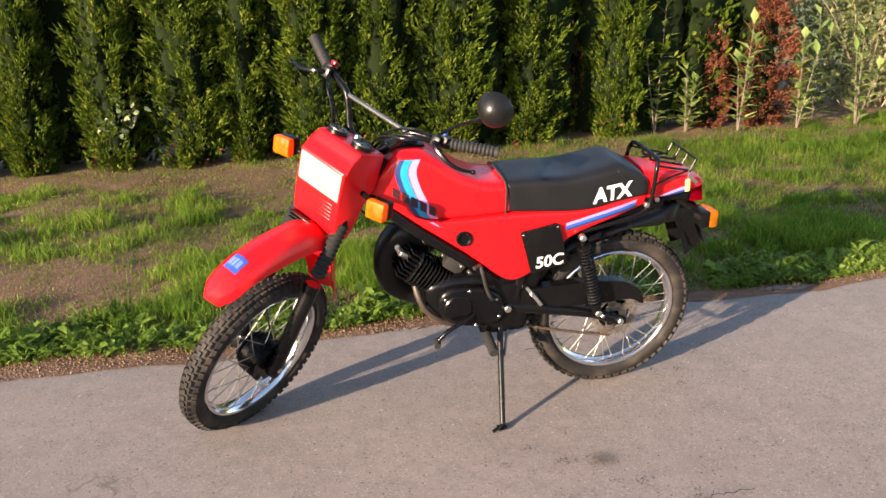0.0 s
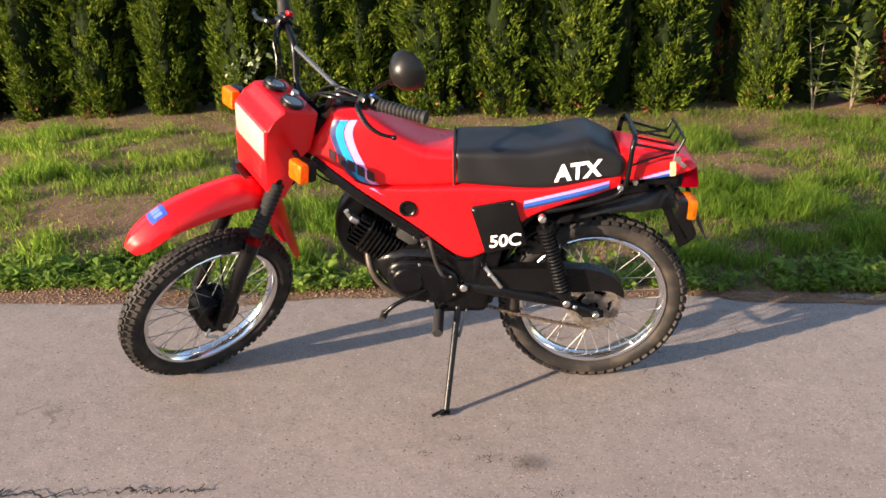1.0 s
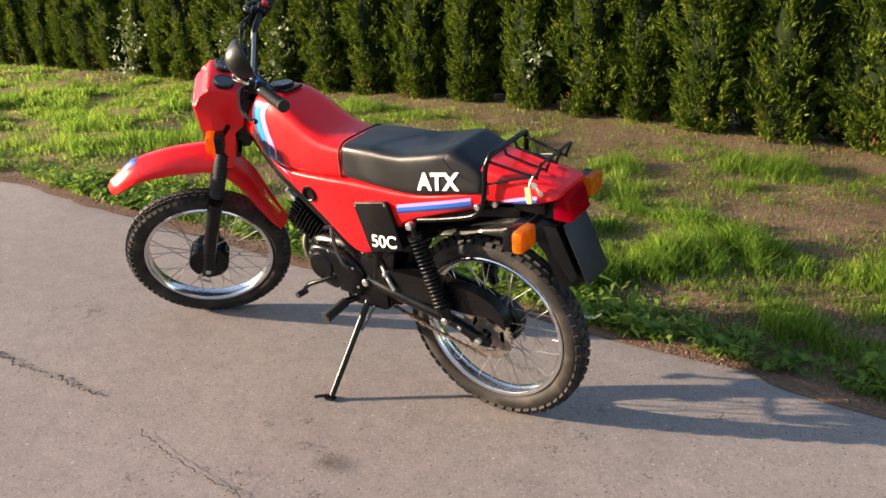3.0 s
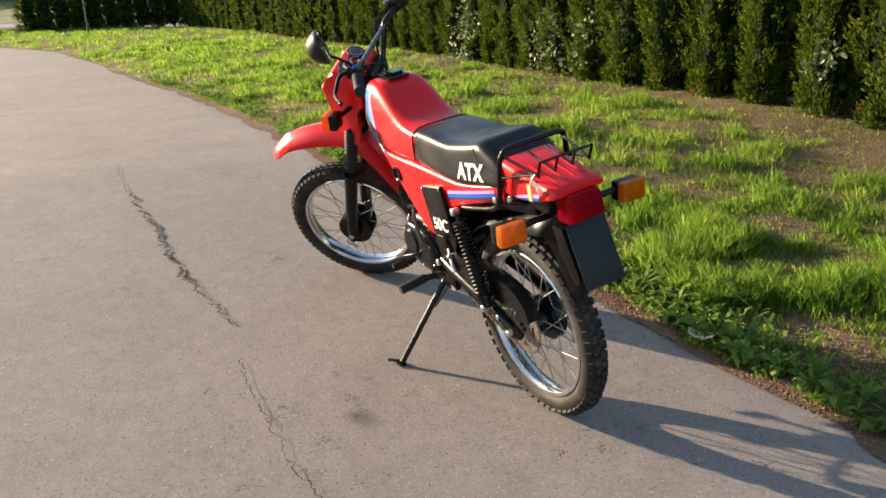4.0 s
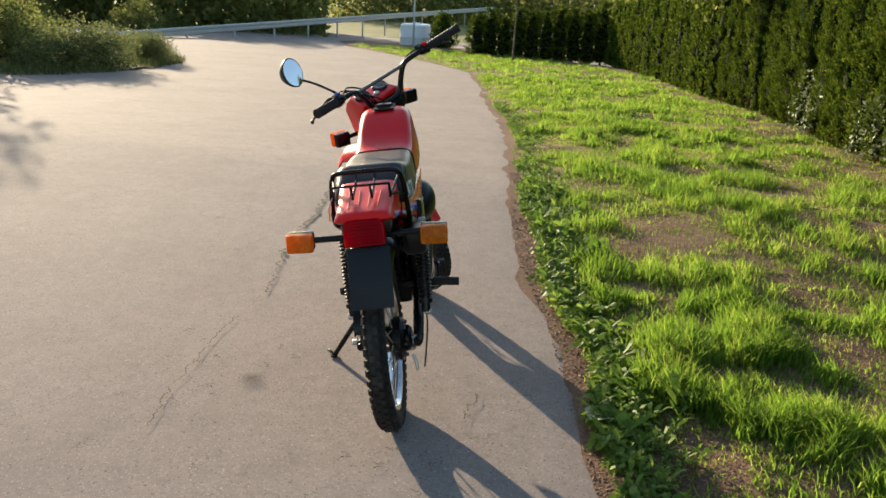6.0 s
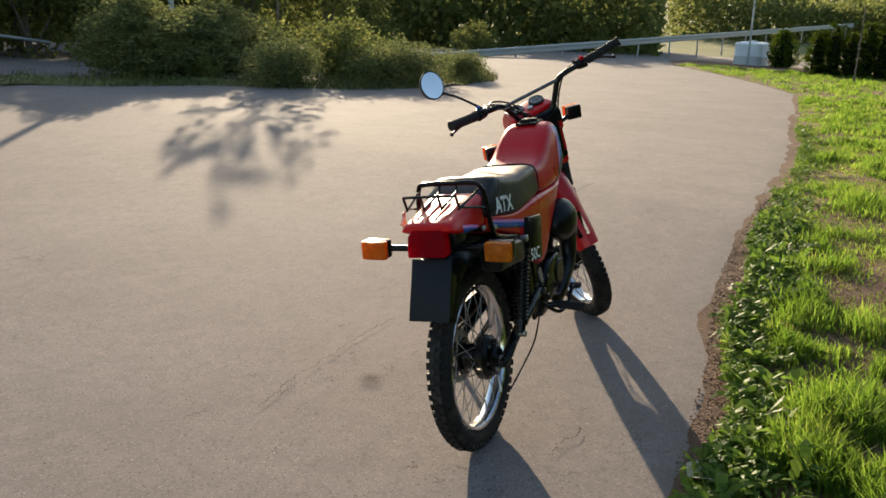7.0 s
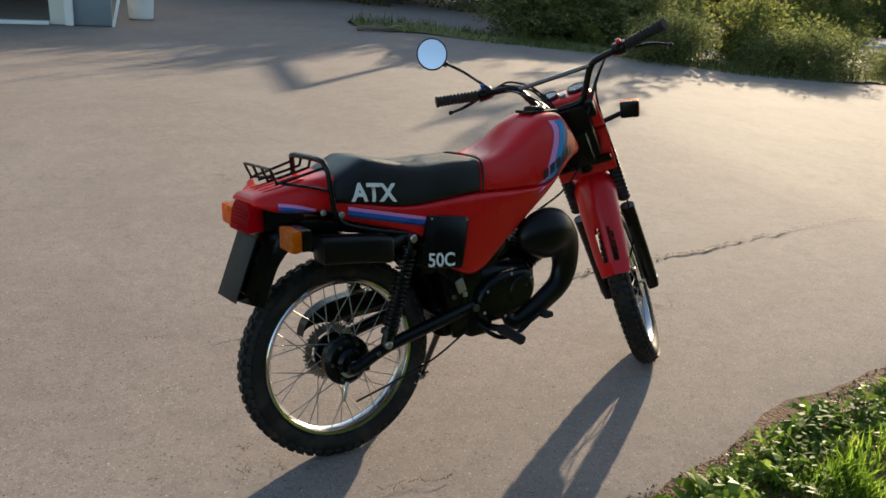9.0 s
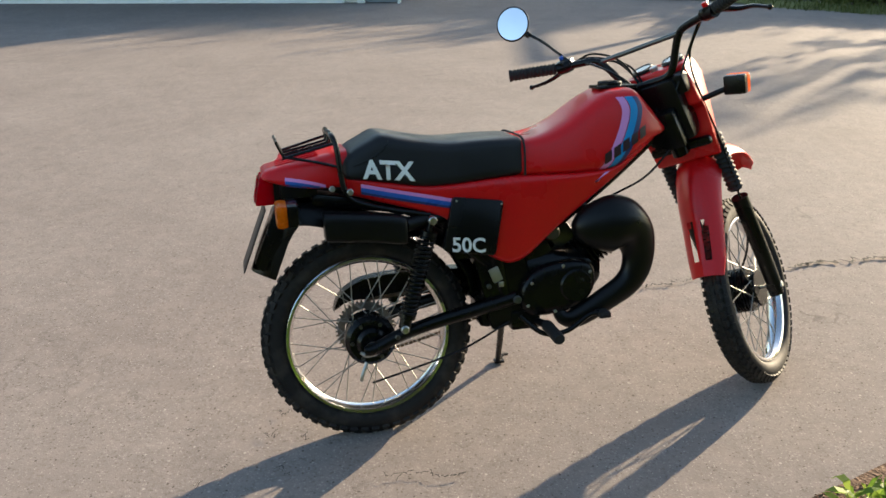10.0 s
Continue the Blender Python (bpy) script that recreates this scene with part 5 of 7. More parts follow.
for s in (1, -1):
    bm, x0, x1 = letters("ATX", 0.080, 0.0028)
    k = 0.142 / (x1 - x0)
    for v in bm.verts:
        u = (v.co.x - x0) * k
        zz = v.co.y * k * 1.04
        if s > 0:
            x, z = 0.152 - u, 0.788 + zz + 0.13 * u
        else:
            x, z = -0.010 + u, 0.800 + zz - 0.11 * u
        v.co = Vector((x, s * (seat_shape.side(x, z) + 0.0026), z))
    part("lettering", bm, WHITE_DECAL, seat, "white lettering ATX", smooth=False)
    bm = bmesh.new()
    pts = [(0.052, 0.904), (0.064, 0.892), (0.058, 0.880), (0.036, 0.860), (0.0, 0.842), (-0.032, 0.832)]
    tube(bm, [(x, s * (seat_shape.side(x, z) + 0.0005), z) for x, z in pts], 0.0014, 6, 5)
    part("seam", bm, SEAT_VINYL, seat)
bm = bmesh.new()
rim_pts = []
lo, hi, w0, w1, p = seat_shape.at(0.44)
for k in range(25):
    a = math.pi * (k / 24) * 1.0
    rim_pts.append((0.449, math.copysign(abs(math.cos(a)) ** 0.35, math.cos(a)) * 0.117, 0.772 + 0.107 * abs(math.sin(a)) ** 0.35))
tube(bm, rim_pts, 0.0035, 6, 2)
part("edge_piping", bm, GRIP_RUBBER, seat, "black rubber piping")

# tail unit
tail = Loft([(-0.045, 0.768, 0.876, 0.098, 0.092, 6), (-0.09, 0.770, 0.868, 0.102, 0.090, 5.5), (-0.15, 0.774, 0.856, 0.102, 0.084, 5), (-0.21, 0.784, 0.845, 0.098, 0.078, 5), (-0.245, 0.796, 0.838, 0.095, 0.077, 5), (-0.264, 0.803, 0.833, 0.091, 0.074, 4.5), (-0.274, 0.810, 0.826, 0.084, 0.068, 4)], 6)
bm = tail.mesh(bmesh.new(), lambda u, w, v: Vector((u, w, v)), 40)
tail_unit = part("tail_unit", bm, RED, bike, "red plastic tail hump under the carrier")


def tail_side(s):
    return lambda u, v, lift: Vector((u, s * (tail.side(u, v) + lift), v))


for s in (1, -1):
    for k, (material, h, name) in enumerate(((PINK_DECAL, 0.009, "pink_stripe"), (BLUE_DECAL, 0.015, "blue_stripe"))):
        us = np.linspace(-0.108, -0.215, 10)
        bm = bmesh.new()
        mid = [0.789 - 0.34 * (u + 0.115) - 1.0 * (u + 0.115) ** 2 - 0.009 * k for u in us]
        band(bm, [(u, m) for u, m in zip(us, mid)], [(u, m - h) for u, m in zip(us, mid)], tail_side(s), 2, 0.0018)
        part(name, bm, material, tail_unit)
bm = bmesh.new()
for y in (-0.045, -0.015, 0.015, 0.045):
    rod(bm, (-0.12, y * 1.1, tail.at(-0.12)[1] + 0.0005), (-0.235, y, tail.at(-0.235)[1] - 0.001), 0.003, 6)
part("rib", bm, RED, tail_unit)
bm = bmesh.new()
box(bm, (0.065, 0.116, 0.075), here(-0.226, 0, 0.772), 0.012)
box(bm, (0.10, 0.15, 0.05), here(-0.18, 0, 0.775), 0.012)
lamp_box = part("tail_lamp", bm, BLACK_PLASTIC, bike, "black tail lamp housing with a red lens")
bm = bmesh.new()
skin(bm, [[(x + q * (z - 0.040), y * 0.061, 0.774 + z) for y, z in ((-1, -0.038), (1, -0.038), (1, 0.022), (0.78, 0.040), (-0.78, 0.040), (-1, 0.022))] for x, q in ((-0.245, 0.0), (-0.281, 0.22))])
bmesh.ops.bevel(bm, geom=bm.edges[:], offset=0.006, segments=2, affect="EDGES", profile=0.6)
part("tail_lens", bm, RED_LENS, lamp_box, "ribbed red lens")
for k in range(7):
    bm = box(bmesh.new(), (0.003, 0.100 - 0.022 * (k > 5), 0.0025), here(-0.2985 + 0.22 * k * 0.0095, 0, 0.746 + k * 0.0095))
    part("lens_rib", bm, RED_LENS, lamp_box)

# rear mudguard and plate
gpts = smooth_line([(0.335, 0.42, 0.055), (0.315, 0.50, 0.060), (0.255, 0.585, 0.066), (0.16, 0.645, 0.070), (0.05, 0.675, 0.072), (-0.06, 0.716, 0.082), (-0.15, 0.744, 0.088), (-0.218, 0.738, 0.080), (-0.268, 0.680, 0.066), (-0.299, 0.615, 0.062), (-0.326, 0.549, 0.056)], 5)
bm = bmesh.new()
rings = []
for i, (x, z, w) in enumerate(gpts):
    a, b = gpts[max(0, i - 1)], gpts[min(len(gpts) - 1, i + 1)]
    t = Vector((b[0] - a[0], 0, b[1] - a[1])).normalized()
    nrm = Vector((t.z, 0, -t.x))
    if nrm.dot(Vector((x, 0, z)) - Vector((0, 0, 0.305))) < 0:
        nrm = -nrm
    ring = []
    for sgn, lift in ((1, 0.0), (-1, -0.004)):
        for k in range(11):
            u = (k / 5 - 1) * sgn
            ring.append(Vector((x, u * w, z)) + nrm * (lift - (0.035 + 0.03 * max(0.0, min(1.0, -x / 0.1))) * abs(u) ** 3))
    rings.append(ring)
skin(bm, rings)
rear_guard = part("rear_mudguard", bm, BLACK_PLASTIC, bike, "black plastic rear mudguard")
bm = bmesh.new()
box(bm, (0.004, 0.130, 0.185), here(-0.309, -0.006, 0.641) @ Matrix.Rotation(radians(23), 4, "Y"), 0.0015)
part("number_plate", bm, PLATE, rear_guard, "blank dark plate")
bm = bmesh.new()
blade = [(-0.252, 0.712), (-0.200, 0.712), (-0.175, 0.690), (-0.215, 0.655), (-0.252, 0.612), (-0.278, 0.573), (-0.290, 0.550), (-0.302, 0.557), (-0.314, 0.575)]
skin(bm, [[(x, y, z) for x, z in blade] for y in (-0.058, 0.058)])
bmesh.ops.bevel(bm, geom=bm.edges[:], offset=0.005, segments=2, affect="EDGES", profile=0.6)
part("plate_backing", bm, BLACK_PLASTIC, rear_guard, "thick black plastic behind the plate")

# luggage carrier: a hoop bent from one tube, a basket of rods with upturned ends, stays and bolts
bm = bmesh.new()
for s in (1, -1):
    tube(bm, [(0.17, s * 0.116, 0.682), (0.08, s * 0.118, 0.702), (0.0, s * 0.120, 0.724), (-0.040, s * 0.121, 0.741), (-0.060, s * 0.121, 0.768), (-0.068, s * 0.119, 0.810), (-0.073, s * 0.113, 0.875), (-0.077, s * 0.106, 0.898), (-0.083, s * 0.088, 0.915), (-0.085, 0, 0.918)], 0.0078, 12, 5)
carrier = part("luggage_carrier", bm, BLACK_PAINT, bike, "black tubular luggage carrier")
bm = bmesh.new()
tube(bm, [(-0.229, 0.086, 0.905), (-0.230, 0, 0.906), (-0.229, -0.086, 0.905)], 0.0042, 8, 2)
part("carrier_frame", bm, BLACK_PAINT, carrier)
for y in (-0.086, -0.029, 0.029, 0.086):
    bm = bmesh.new()
    if abs(y) < 0.05:
        tube(bm, [(-0.084, y, 0.916), (-0.090, y, 0.895), (-0.100, y, 0.889), (-0.205, y, 0.866), (-0.213, y, 0.868), (-0.229, y, 0.905)], 0.0040, 8, 2)
    else:
        tube(bm, [(-0.077, y * 1.2, 0.897), (-0.205, y, 0.866), (-0.213, y, 0.868), (-0.229, y, 0.905)], 0.0042, 8, 2)
    part("carrier_rod", bm, BLACK_PAINT, carrier)
for s in (1, -1):
    bm = bmesh.new()
    tube(bm, [(-0.070, s * 0.117, 0.833), (-0.13, s * 0.104, 0.850), (-0.206, s * 0.088, 0.866)], 0.0040, 8, 4)
    part("carrier_stay", bm, BLACK_PAINT, carrier)
    bm = bmesh.new()
    disc(bm, here(-0.093, s * 0.108, 0.775), 0.009, 0.010, 6, 0.002)
    part("bolt", bm, STEEL, carrier)
# keys hanging from the tail
bm = bmesh.new()
box(bm, (0.018, 0.006, 0.046), here(-0.200, 0.108, 0.820) @ Matrix.Rotation(radians(6), 4, "Y"), 0.004)
keys = part("key_tag", bm, TAG, bike, "cream plastic key tag with a key hanging at the tail")
bm = bmesh.new()
tube(bm, [(-0.200, 0.104, 0.843), (-0.202, 0.100, 0.856), (-0.206, 0.090, 0.869)], 0.002, 6, 3)
box(bm, (0.012, 0.003, 0.03), here(-0.226, 0.100, 0.832) @ Matrix.Rotation(radians(50), 4, "Y"), 0.001)
disc(bm, here(-0.212, 0.100, 0.847), 0.010, 0.003, 14)
part("key", bm, STEEL, keys, "small steel key")

# frame, swinging arm, shock absorbers
bm = bmesh.new()
tube(bm, [(0.895, 0, 0.88), (0.80, 0, 0.785), (0.62, 0, 0.660), (0.47, 0, 0.55), (0.40, 0, 0.42), (0.41, 0, 0.34)], [0.028, 0.034, 0.036, 0.036, 0.034, 0.03], 14, 4)
for s in (1, -1):
    q = 1.0 if s > 0 else 0.35
    tube(bm, [(0.88, s * 0.040 * q, 0.828), (0.76, s * 0.070 * q, 0.735), (0.66, s * 0.078 * q, 0.662), (0.56, s * 0.080 * q, 0.590), (0.47, s * 0.078 * q, 0.510), (0.40, s * 0.07, 0.45)], 0.022 if s > 0 else 0.016, 10, 4)
    tube(bm, [(0.40, s * 0.075, 0.46), (0.30, s * 0.085, 0.55), (0.20, s * 0.088, 0.665), (0.08, s * 0.085, 0.715), (-0.05, s * 0.08, 0.765), (-0.16, s * 0.07, 0.790)], 0.013, 10, 4)
    tube(bm, [(0.42, s * 0.065, 0.33), (0.39, s * 0.075, 0.42), (0.36, s * 0.08, 0.56)], 0.024, 10, 3)
    box(bm, (0.15, 0.012, 0.24), here(0.395, s * 0.086, 0.445) @ Matrix.Rotation(radians(-12), 4, "Y"), 0.012)
box(bm, (0.20, 0.16, 0.14), here(0.34, 0, 0.60), 0.02)
box(bm, (0.10, 0.13, 0.22), here(0.37, 0, 0.42), 0.02)
box(bm, (0.17, 0.020, 0.19), here(0.432, 0.088, 0.405), 0.02)
box(bm, (0.12, 0.15, 0.10), here(0.475, 0, 0.535) @ Matrix.Rotation(radians(-38), 4, "Y"), 0.02)
box(bm, (0.42, 0.13, 0.035), here(0.06, 0, 0.706) @ Matrix.Rotation(radians(10), 4, "Y"), 0.012)
part("main_frame", bm, BLACK_PAINT, bike, "black steel frame")
bm = bmesh.new()
for s in (1, -1):
    tube(bm, [(0.42, s * 0.085, 0.405), (0.30, s * 0.094, 0.385), (0.10, s * 0.098, 0.345), (0.0, s * 0.098, 0.305), (-0.035, s * 0.098, 0.300)], [0.022, 0.021, 0.019, 0.018, 0.014], 12, 4)
    box(bm, (0.062, 0.012, 0.034), here(0.004, s * 0.100, 0.305), 0.006)
rod(bm, (0.33, -0.09, 0.39), (0.33, 0.09, 0.39), 0.018, 12)
rod(bm, (0.42, -0.10, 0.405), (0.42, 0.10, 0.405), 0.016, 12)
swing = part("swinging_arm", bm, BLACK_PAINT, bike, "black tubular swinging arm")
for s in (1, -1):
    for x, z, r in ((0.42, 0.405, 0.012), (0.06, 0.335, 0.008), (0.335, 0.455, 0.008)):
        bm = bmesh.new()
        disc(bm, here(x, s * 0.112, z), r, 0.012, 6 if r < 0.01 else 20, 0.002)
        part("bolt", bm, STEEL if s > 0 else DARK_STEEL, swing)
    top, foot = Vector((0.176 + 0.006 * s, s * 0.136, 0.672)), Vector((0.085 + 0.007 * s, s * 0.128, 0.366))
    bm = bmesh.new()
    rod(bm, top, top.lerp(foot, 0.5), 0.009, 12)
    tube(bm, [top.lerp(foot, 0.45), foot], 0.017, 14, 1)
    for q in (0.10, 0.86):
        c = top.lerp(foot, q)
        tube(bm, [c, c + (foot - top).normalized() * 0.014], 0.025, 16, 1)
    shock = part("shock_absorber", bm, BLACK_PAINT, bike, "black coil-sprung rear shock absorber")
    bm = bmesh.new()
    axis = (foot - top).normalized()
    sx = axis.orthogonal().normalized()
    sy = axis.cross(sx)
    coil = []
    for k in range(18 * 10 + 1):
        a = 2 * math.pi * k / 10
        coil.append(top.lerp(foot, 0.12) + axis * (0.235 * k / 180) + (sx * math.cos(a) + sy * math.sin(a)) * 0.0225)
    tube(bm, coil, 0.0040, 7, 1)
    part("spring", bm, BLACK_PLASTIC, shock, "black coil spring")
    for c, nm in ((top, "top_nut"), (foot, "foot_nut")):
        bm = bmesh.new()
        disc(bm, here(c.x, s * (0.142 if nm == "top_nut" else 0.136), c.z), 0.012, 0.026, 12, 0.003)
        part(nm, bm, STEEL, shock, "plated cap nut")

# chain and its guard
for z0, z1 in ((0.310 + 0.088, 0.440), (0.310 - 0.088, 0.345)):
    n_l = 34
    bm = bmesh.new()
    for k in range(n_l):
        a, b = Vector((0.0, 0.068, z0)), Vector((0.46, 0.060, z1))
        c = a.lerp(b, (k + 0.5) / n_l)
        if z1 < 0.4:
            c.z -= 0.012 * math.sin(math.pi * (k + 0.5) / n_l)
        box(bm, (0.0115, 0.010 if k % 2 else 0.006, 0.009), here(*c) @ Matrix.Rotation(-math.atan2(z1 - z0, 0.46), 4, "Y"))
    part("chain_run", bm, RUST_STEEL, bike, "brownish oily steel drive chain")
bm = bmesh.new()
gl = smooth_line([(0.37, 0.468, 0.058), (0.25, 0.472, 0.068), (0.13, 0.475, 0.074), (0.075, 0.474, 0.074), (0.031, 0.470, 0.070), (-0.012, 0.463, 0.060), (-0.053, 0.443, 0.046), (-0.082, 0.417, 0.038), (-0.094, 0.392, 0.022), (-0.098, 0.376, 0.008)], 4)
skin(bm, [[Vector((x, 0.104, z)), Vector((x, 0.104, z - h * 1.2)), Vector((x, 0.100, z - h * 1.2)), Vector((x, 0.100, z - 0.004)), Vector((x, 0.060, z - 0.004)), Vector((x, 0.060, z)), ] for x, z, h in gl])
part("chain_guard", bm, BLACK_PLASTIC, bike, "black chain guard")

# engine
bm = bmesh.new()
crank = Loft([(0.40, 0.36, 0.50, 0.070, 0.070, 4), (0.44, 0.335, 0.525, 0.082, 0.082, 4), (0.52, 0.325, 0.535, 0.088, 0.088, 4), (0.60, 0.335, 0.530, 0.085, 0.085, 4), (0.66, 0.370, 0.520, 0.078, 0.078, 3.5), (0.70, 0.41, 0.50, 0.06, 0.06, 3)], 4)
crank.mesh(bm, lambda u, w, v: Vector((u, w, v)), 32)
engine = part("engine_case", bm, ENGINE, bike, "black cast engine case with covers")
for s in (1, -1):
    bm = bmesh.new()
    oval = [(0.085, 0.052, 1.0), (0.100, 0.055, 1.0), (0.110, 0.058, 0.96), (0.116, 0.060, 0.86), (0.118, 0.062, 0.6)]
    skin(bm, [[Vector((0.548 + 0.118 * q * math.copysign(abs(math.cos(t)) ** 0.75, math.cos(t)), s * y, 0.425 + 0.078 * q * math.copysign(abs(math.sin(t)) ** 0.8, math.sin(t)) + 0.02 * q * math.cos(t))) for t in np.linspace(0, 2 * math.pi, 40, endpoint=False)] for y, _, q in oval])
    disc(bm, here(0.600, s * 0.118, 0.430), 0.050, 0.012, 32, 0.005)
    cover = part("engine_cover", bm, ENGINE, engine, "rounded black engine cover")
    for k in range(6):
        a = k * math.pi / 3 + 0.4
        bm = bmesh.new()
        disc(bm, here(0.548 + 0.105 * math.cos(a), s * 0.114, 0.425 + 0.066 * math.sin(a) + 0.018 * math.cos(a)), 0.0055, 0.008, 6, 0.001)
        part("cover_screw", bm, STEEL, cover)
cyl_at = here(0.600, 0, 0.462) @ Matrix.Rotation(radians(55), 4, "Y")
bm = bmesh.new()
box(bm, (0.075, 0.080, 0.19), cyl_at @ here(0, 0, 0.095), 0.01)
cyl = part("cylinder", bm, ENGINE, bike, "black finned cylinder tilted forward")
oval = [(math.copysign(abs(math.cos(t)) ** 0.5, math.cos(t)), math.copysign(abs(math.sin(t)) ** 0.5, math.sin(t))) for t in np.linspace(0, 2 * math.pi, 24, endpoint=False)]
for k in range(9):
    half = 0.056 if k < 6 else 0.060
    bm = skin(bmesh.new(), [[cyl_at @ Vector((half * q * a, 0.066 * q * b, 0.048 + k * 0.0145 + h)) for a, b in oval] for h, q in ((0, 0.97), (0.0015, 1.0), (0.004, 1.0), (0.0055, 0.97))])
    part("cooling_fin", bm, ENGINE, cyl)
for k in range(7):
    bm = box(bmesh.new(), (0.0055, 0.112 - 0.004 * abs(k - 3), 0.036), cyl_at @ here(-0.048 + k * 0.016, 0, 0.192), 0.002)
    part("head_fin", bm, ENGINE, cyl)
bm = bmesh.new()
disc(bm, cyl_at @ here(-0.02, 0.02, 0.222) @ Matrix.Rotation(radians(90), 4, "X"), 0.013, 0.03, 12, 0.002)
rod(bm, cyl_at @ Vector((-0.02, 0.02, 0.235)), cyl_at @ Vector((-0.035, 0.03, 0.262)), 0.009, 10)
part("spark_plug_cap", bm, STEEL, cyl, "spark plug with a pale cap")
bm = bmesh.new()
box(bm, (0.075, 0.075, 0.075), here(0.590, 0.010, 0.566) @ Matrix.Rotation(radians(-36), 4, "Y"), 0.012)
for x, y, z in ((0.640, 0.050, 0.606), (0.575, 0.056, 0.560), (0.548, 0.058, 0.535)):
    disc(bm, here(x, y, z), 0.008, 0.02, 10, 0.002)
disc(bm, here(0.545, -0.055, 0.585), 0.024, 0.04, 20, 0.004)
rod(bm, (0.49, 0, 0.575), (0.60, 0, 0.56), 0.026, 16)
part("carburettor", bm, DARK_STEEL, bike, "dull grey alloy carburettor")
bm = bmesh.new()
box(bm, (0.030, 0.004, 0.044), here(0.352, -0.125, 0.492) @ Matrix.Rotation(radians(-22), 4, "Y"), 0.004)
box(bm, (0.016, 0.006, 0.016), here(0.368, -0.125, 0.462), 0.003)
part("data_plate", bm, ALLOY, bike, "small grey metal plate on the frame")

# exhaust: a wide chamber over the engine, bent down and back under it, and a rear silencer
bm = bmesh.new()
tube(bm, [(0.612, -0.080, 0.592), (0.640, -0.100, 0.600), (0.688, -0.108, 0.604), (0.738, -0.108, 0.602), (0.784, -0.105, 0.572), (0.804, -0.102, 0.515), (0.796, -0.102, 0.456), (0.764, -0.104, 0.412), (0.700, -0.106, 0.374), (0.640, -0.106, 0.342), (0.596, -0.106, 0.325), (0.566, -0.104, 0.330), (0.553, -0.096, 0.350), (0.562, -0.085, 0.372)], [0.030, 0.060, 0.081, 0.084, 0.066, 0.052, 0.046, 0.041, 0.037, 0.035, 0.030, 0.023, 0.019, 0.017], 24, 5)
for v in bm.verts:
    v.co.y = -0.104 + (v.co.y + 0.104) * 0.72
exhaust = part("exhaust_chamber", bm, EXHAUST, bike, "fat matt black exhaust chamber curling round the engine")
bm = bmesh.new()
tube(bm, [(0.685, -0.05, 0.610), (0.62, -0.050, 0.660), (0.50, -0.055, 0.670), (0.35, -0.065, 0.680), (0.22, -0.095, 0.672), (0.10, -0.125, 0.662)], [0.02, 0.024, 0.024, 0.022, 0.02, 0.02], 14, 4)
part("link_pipe", bm, EXHAUST, exhaust)
sil = Loft([(0.096, 0.625, 0.680, 0.022, 0.022, 4), (0.088, 0.614, 0.692, 0.033, 0.033, 5), (0.0, 0.628, 0.706, 0.036, 0.036, 5), (-0.112, 0.640, 0.718, 0.036, 0.036, 5), (-0.124, 0.648, 0.712, 0.030, 0.030, 4)], 5)
bm = sil.mesh(bmesh.new(), lambda u, w, v: Vector((u, w - 0.132, v)), 28)
part("silencer", bm, EXHAUST, exhaust, "flat black box-shaped silencer")
bm = bmesh.new()
tube(bm, [(0.735, 0.02, 0.500), (0.725, 0.055, 0.455), (0.700, 0.066, 0.405), (0.655, 0.068, 0.365), (0.600, 0.062, 0.338), (0.555, 0.04, 0.325)], 0.0115, 12, 5)
part("header_pipe", bm, HEADER, exhaust, "brown heat-stained header pipe")

# stand, rests, pedals
bm = bmesh.new()
stand_top, stand_foot = Vector((0.438, 0.085, 0.330)), Vector((0.476, 0.296, 0.050))
rod(bm, stand_top, stand_foot + Vector((0, 0, 0.004)), 0.0115, 14, 0.0100)
box(bm, (0.034, 0.026, 0.008), here(0.480, 0.299, 0.0495) @ Matrix.Rotation(radians(8.5), 4, "X"), 0.002)
tube(bm, [(0.475, 0.292, 0.055), (0.500, 0.318, 0.062), (0.520, 0.328, 0.058)], 0.006, 8, 3)
stand = part("side_stand", bm, WORN_PAINT, bike, "black steel side stand folded out")
bm = bmesh.new()
tube(bm, [(0.395, 0.075, 0.36), (0.415, 0.10, 0.30), (0.435, 0.15, 0.24)], 0.005, 8, 3)
part("stand_spring", bm, DARK_STEEL, stand)
for s in (1, -1):
    bm = bmesh.new()
    rod(bm, (0.470, s * 0.07, 0.326), (0.500, s * 0.135, 0.326), 0.012, 12)
    box(bm, (0.09, 0.05, 0.06), here(0.45, s * 0.075, 0.335), 0.01)
    rest = part("foot_rest", bm, BLACK_PAINT, bike, "folding foot rest with ribbed rubber")
    bm = bmesh.new()
    a, b = Vector((0.500, s * 0.135, 0.326)), Vector((0.502, s * 0.238, 0.315))
    tube(bm, [a.lerp(b, k / 12) for k in range(13)], [0.018 if k % 2 else 0.0155 for k in range(13)], 14, 1)
    part("rest_rubber", bm, GRIP_RUBBER, rest)
bm = bmesh.new()
tube(bm, [(0.545, 0.115, 0.400), (0.575, 0.135, 0.392), (0.640, 0.150, 0.365), (0.676, 0.150, 0.330)], 0.0075, 10, 5)
lever = part("gear_lever", bm, BLACK_PAINT, bike, "black gear lever with a rubber tip")
bm = bmesh.new()
rod(bm, (0.676, 0.135, 0.326), (0.682, 0.175, 0.324), 0.0115, 12)
part("lever_rubber", bm, GRIP_RUBBER, lever)
bm = bmesh.new()
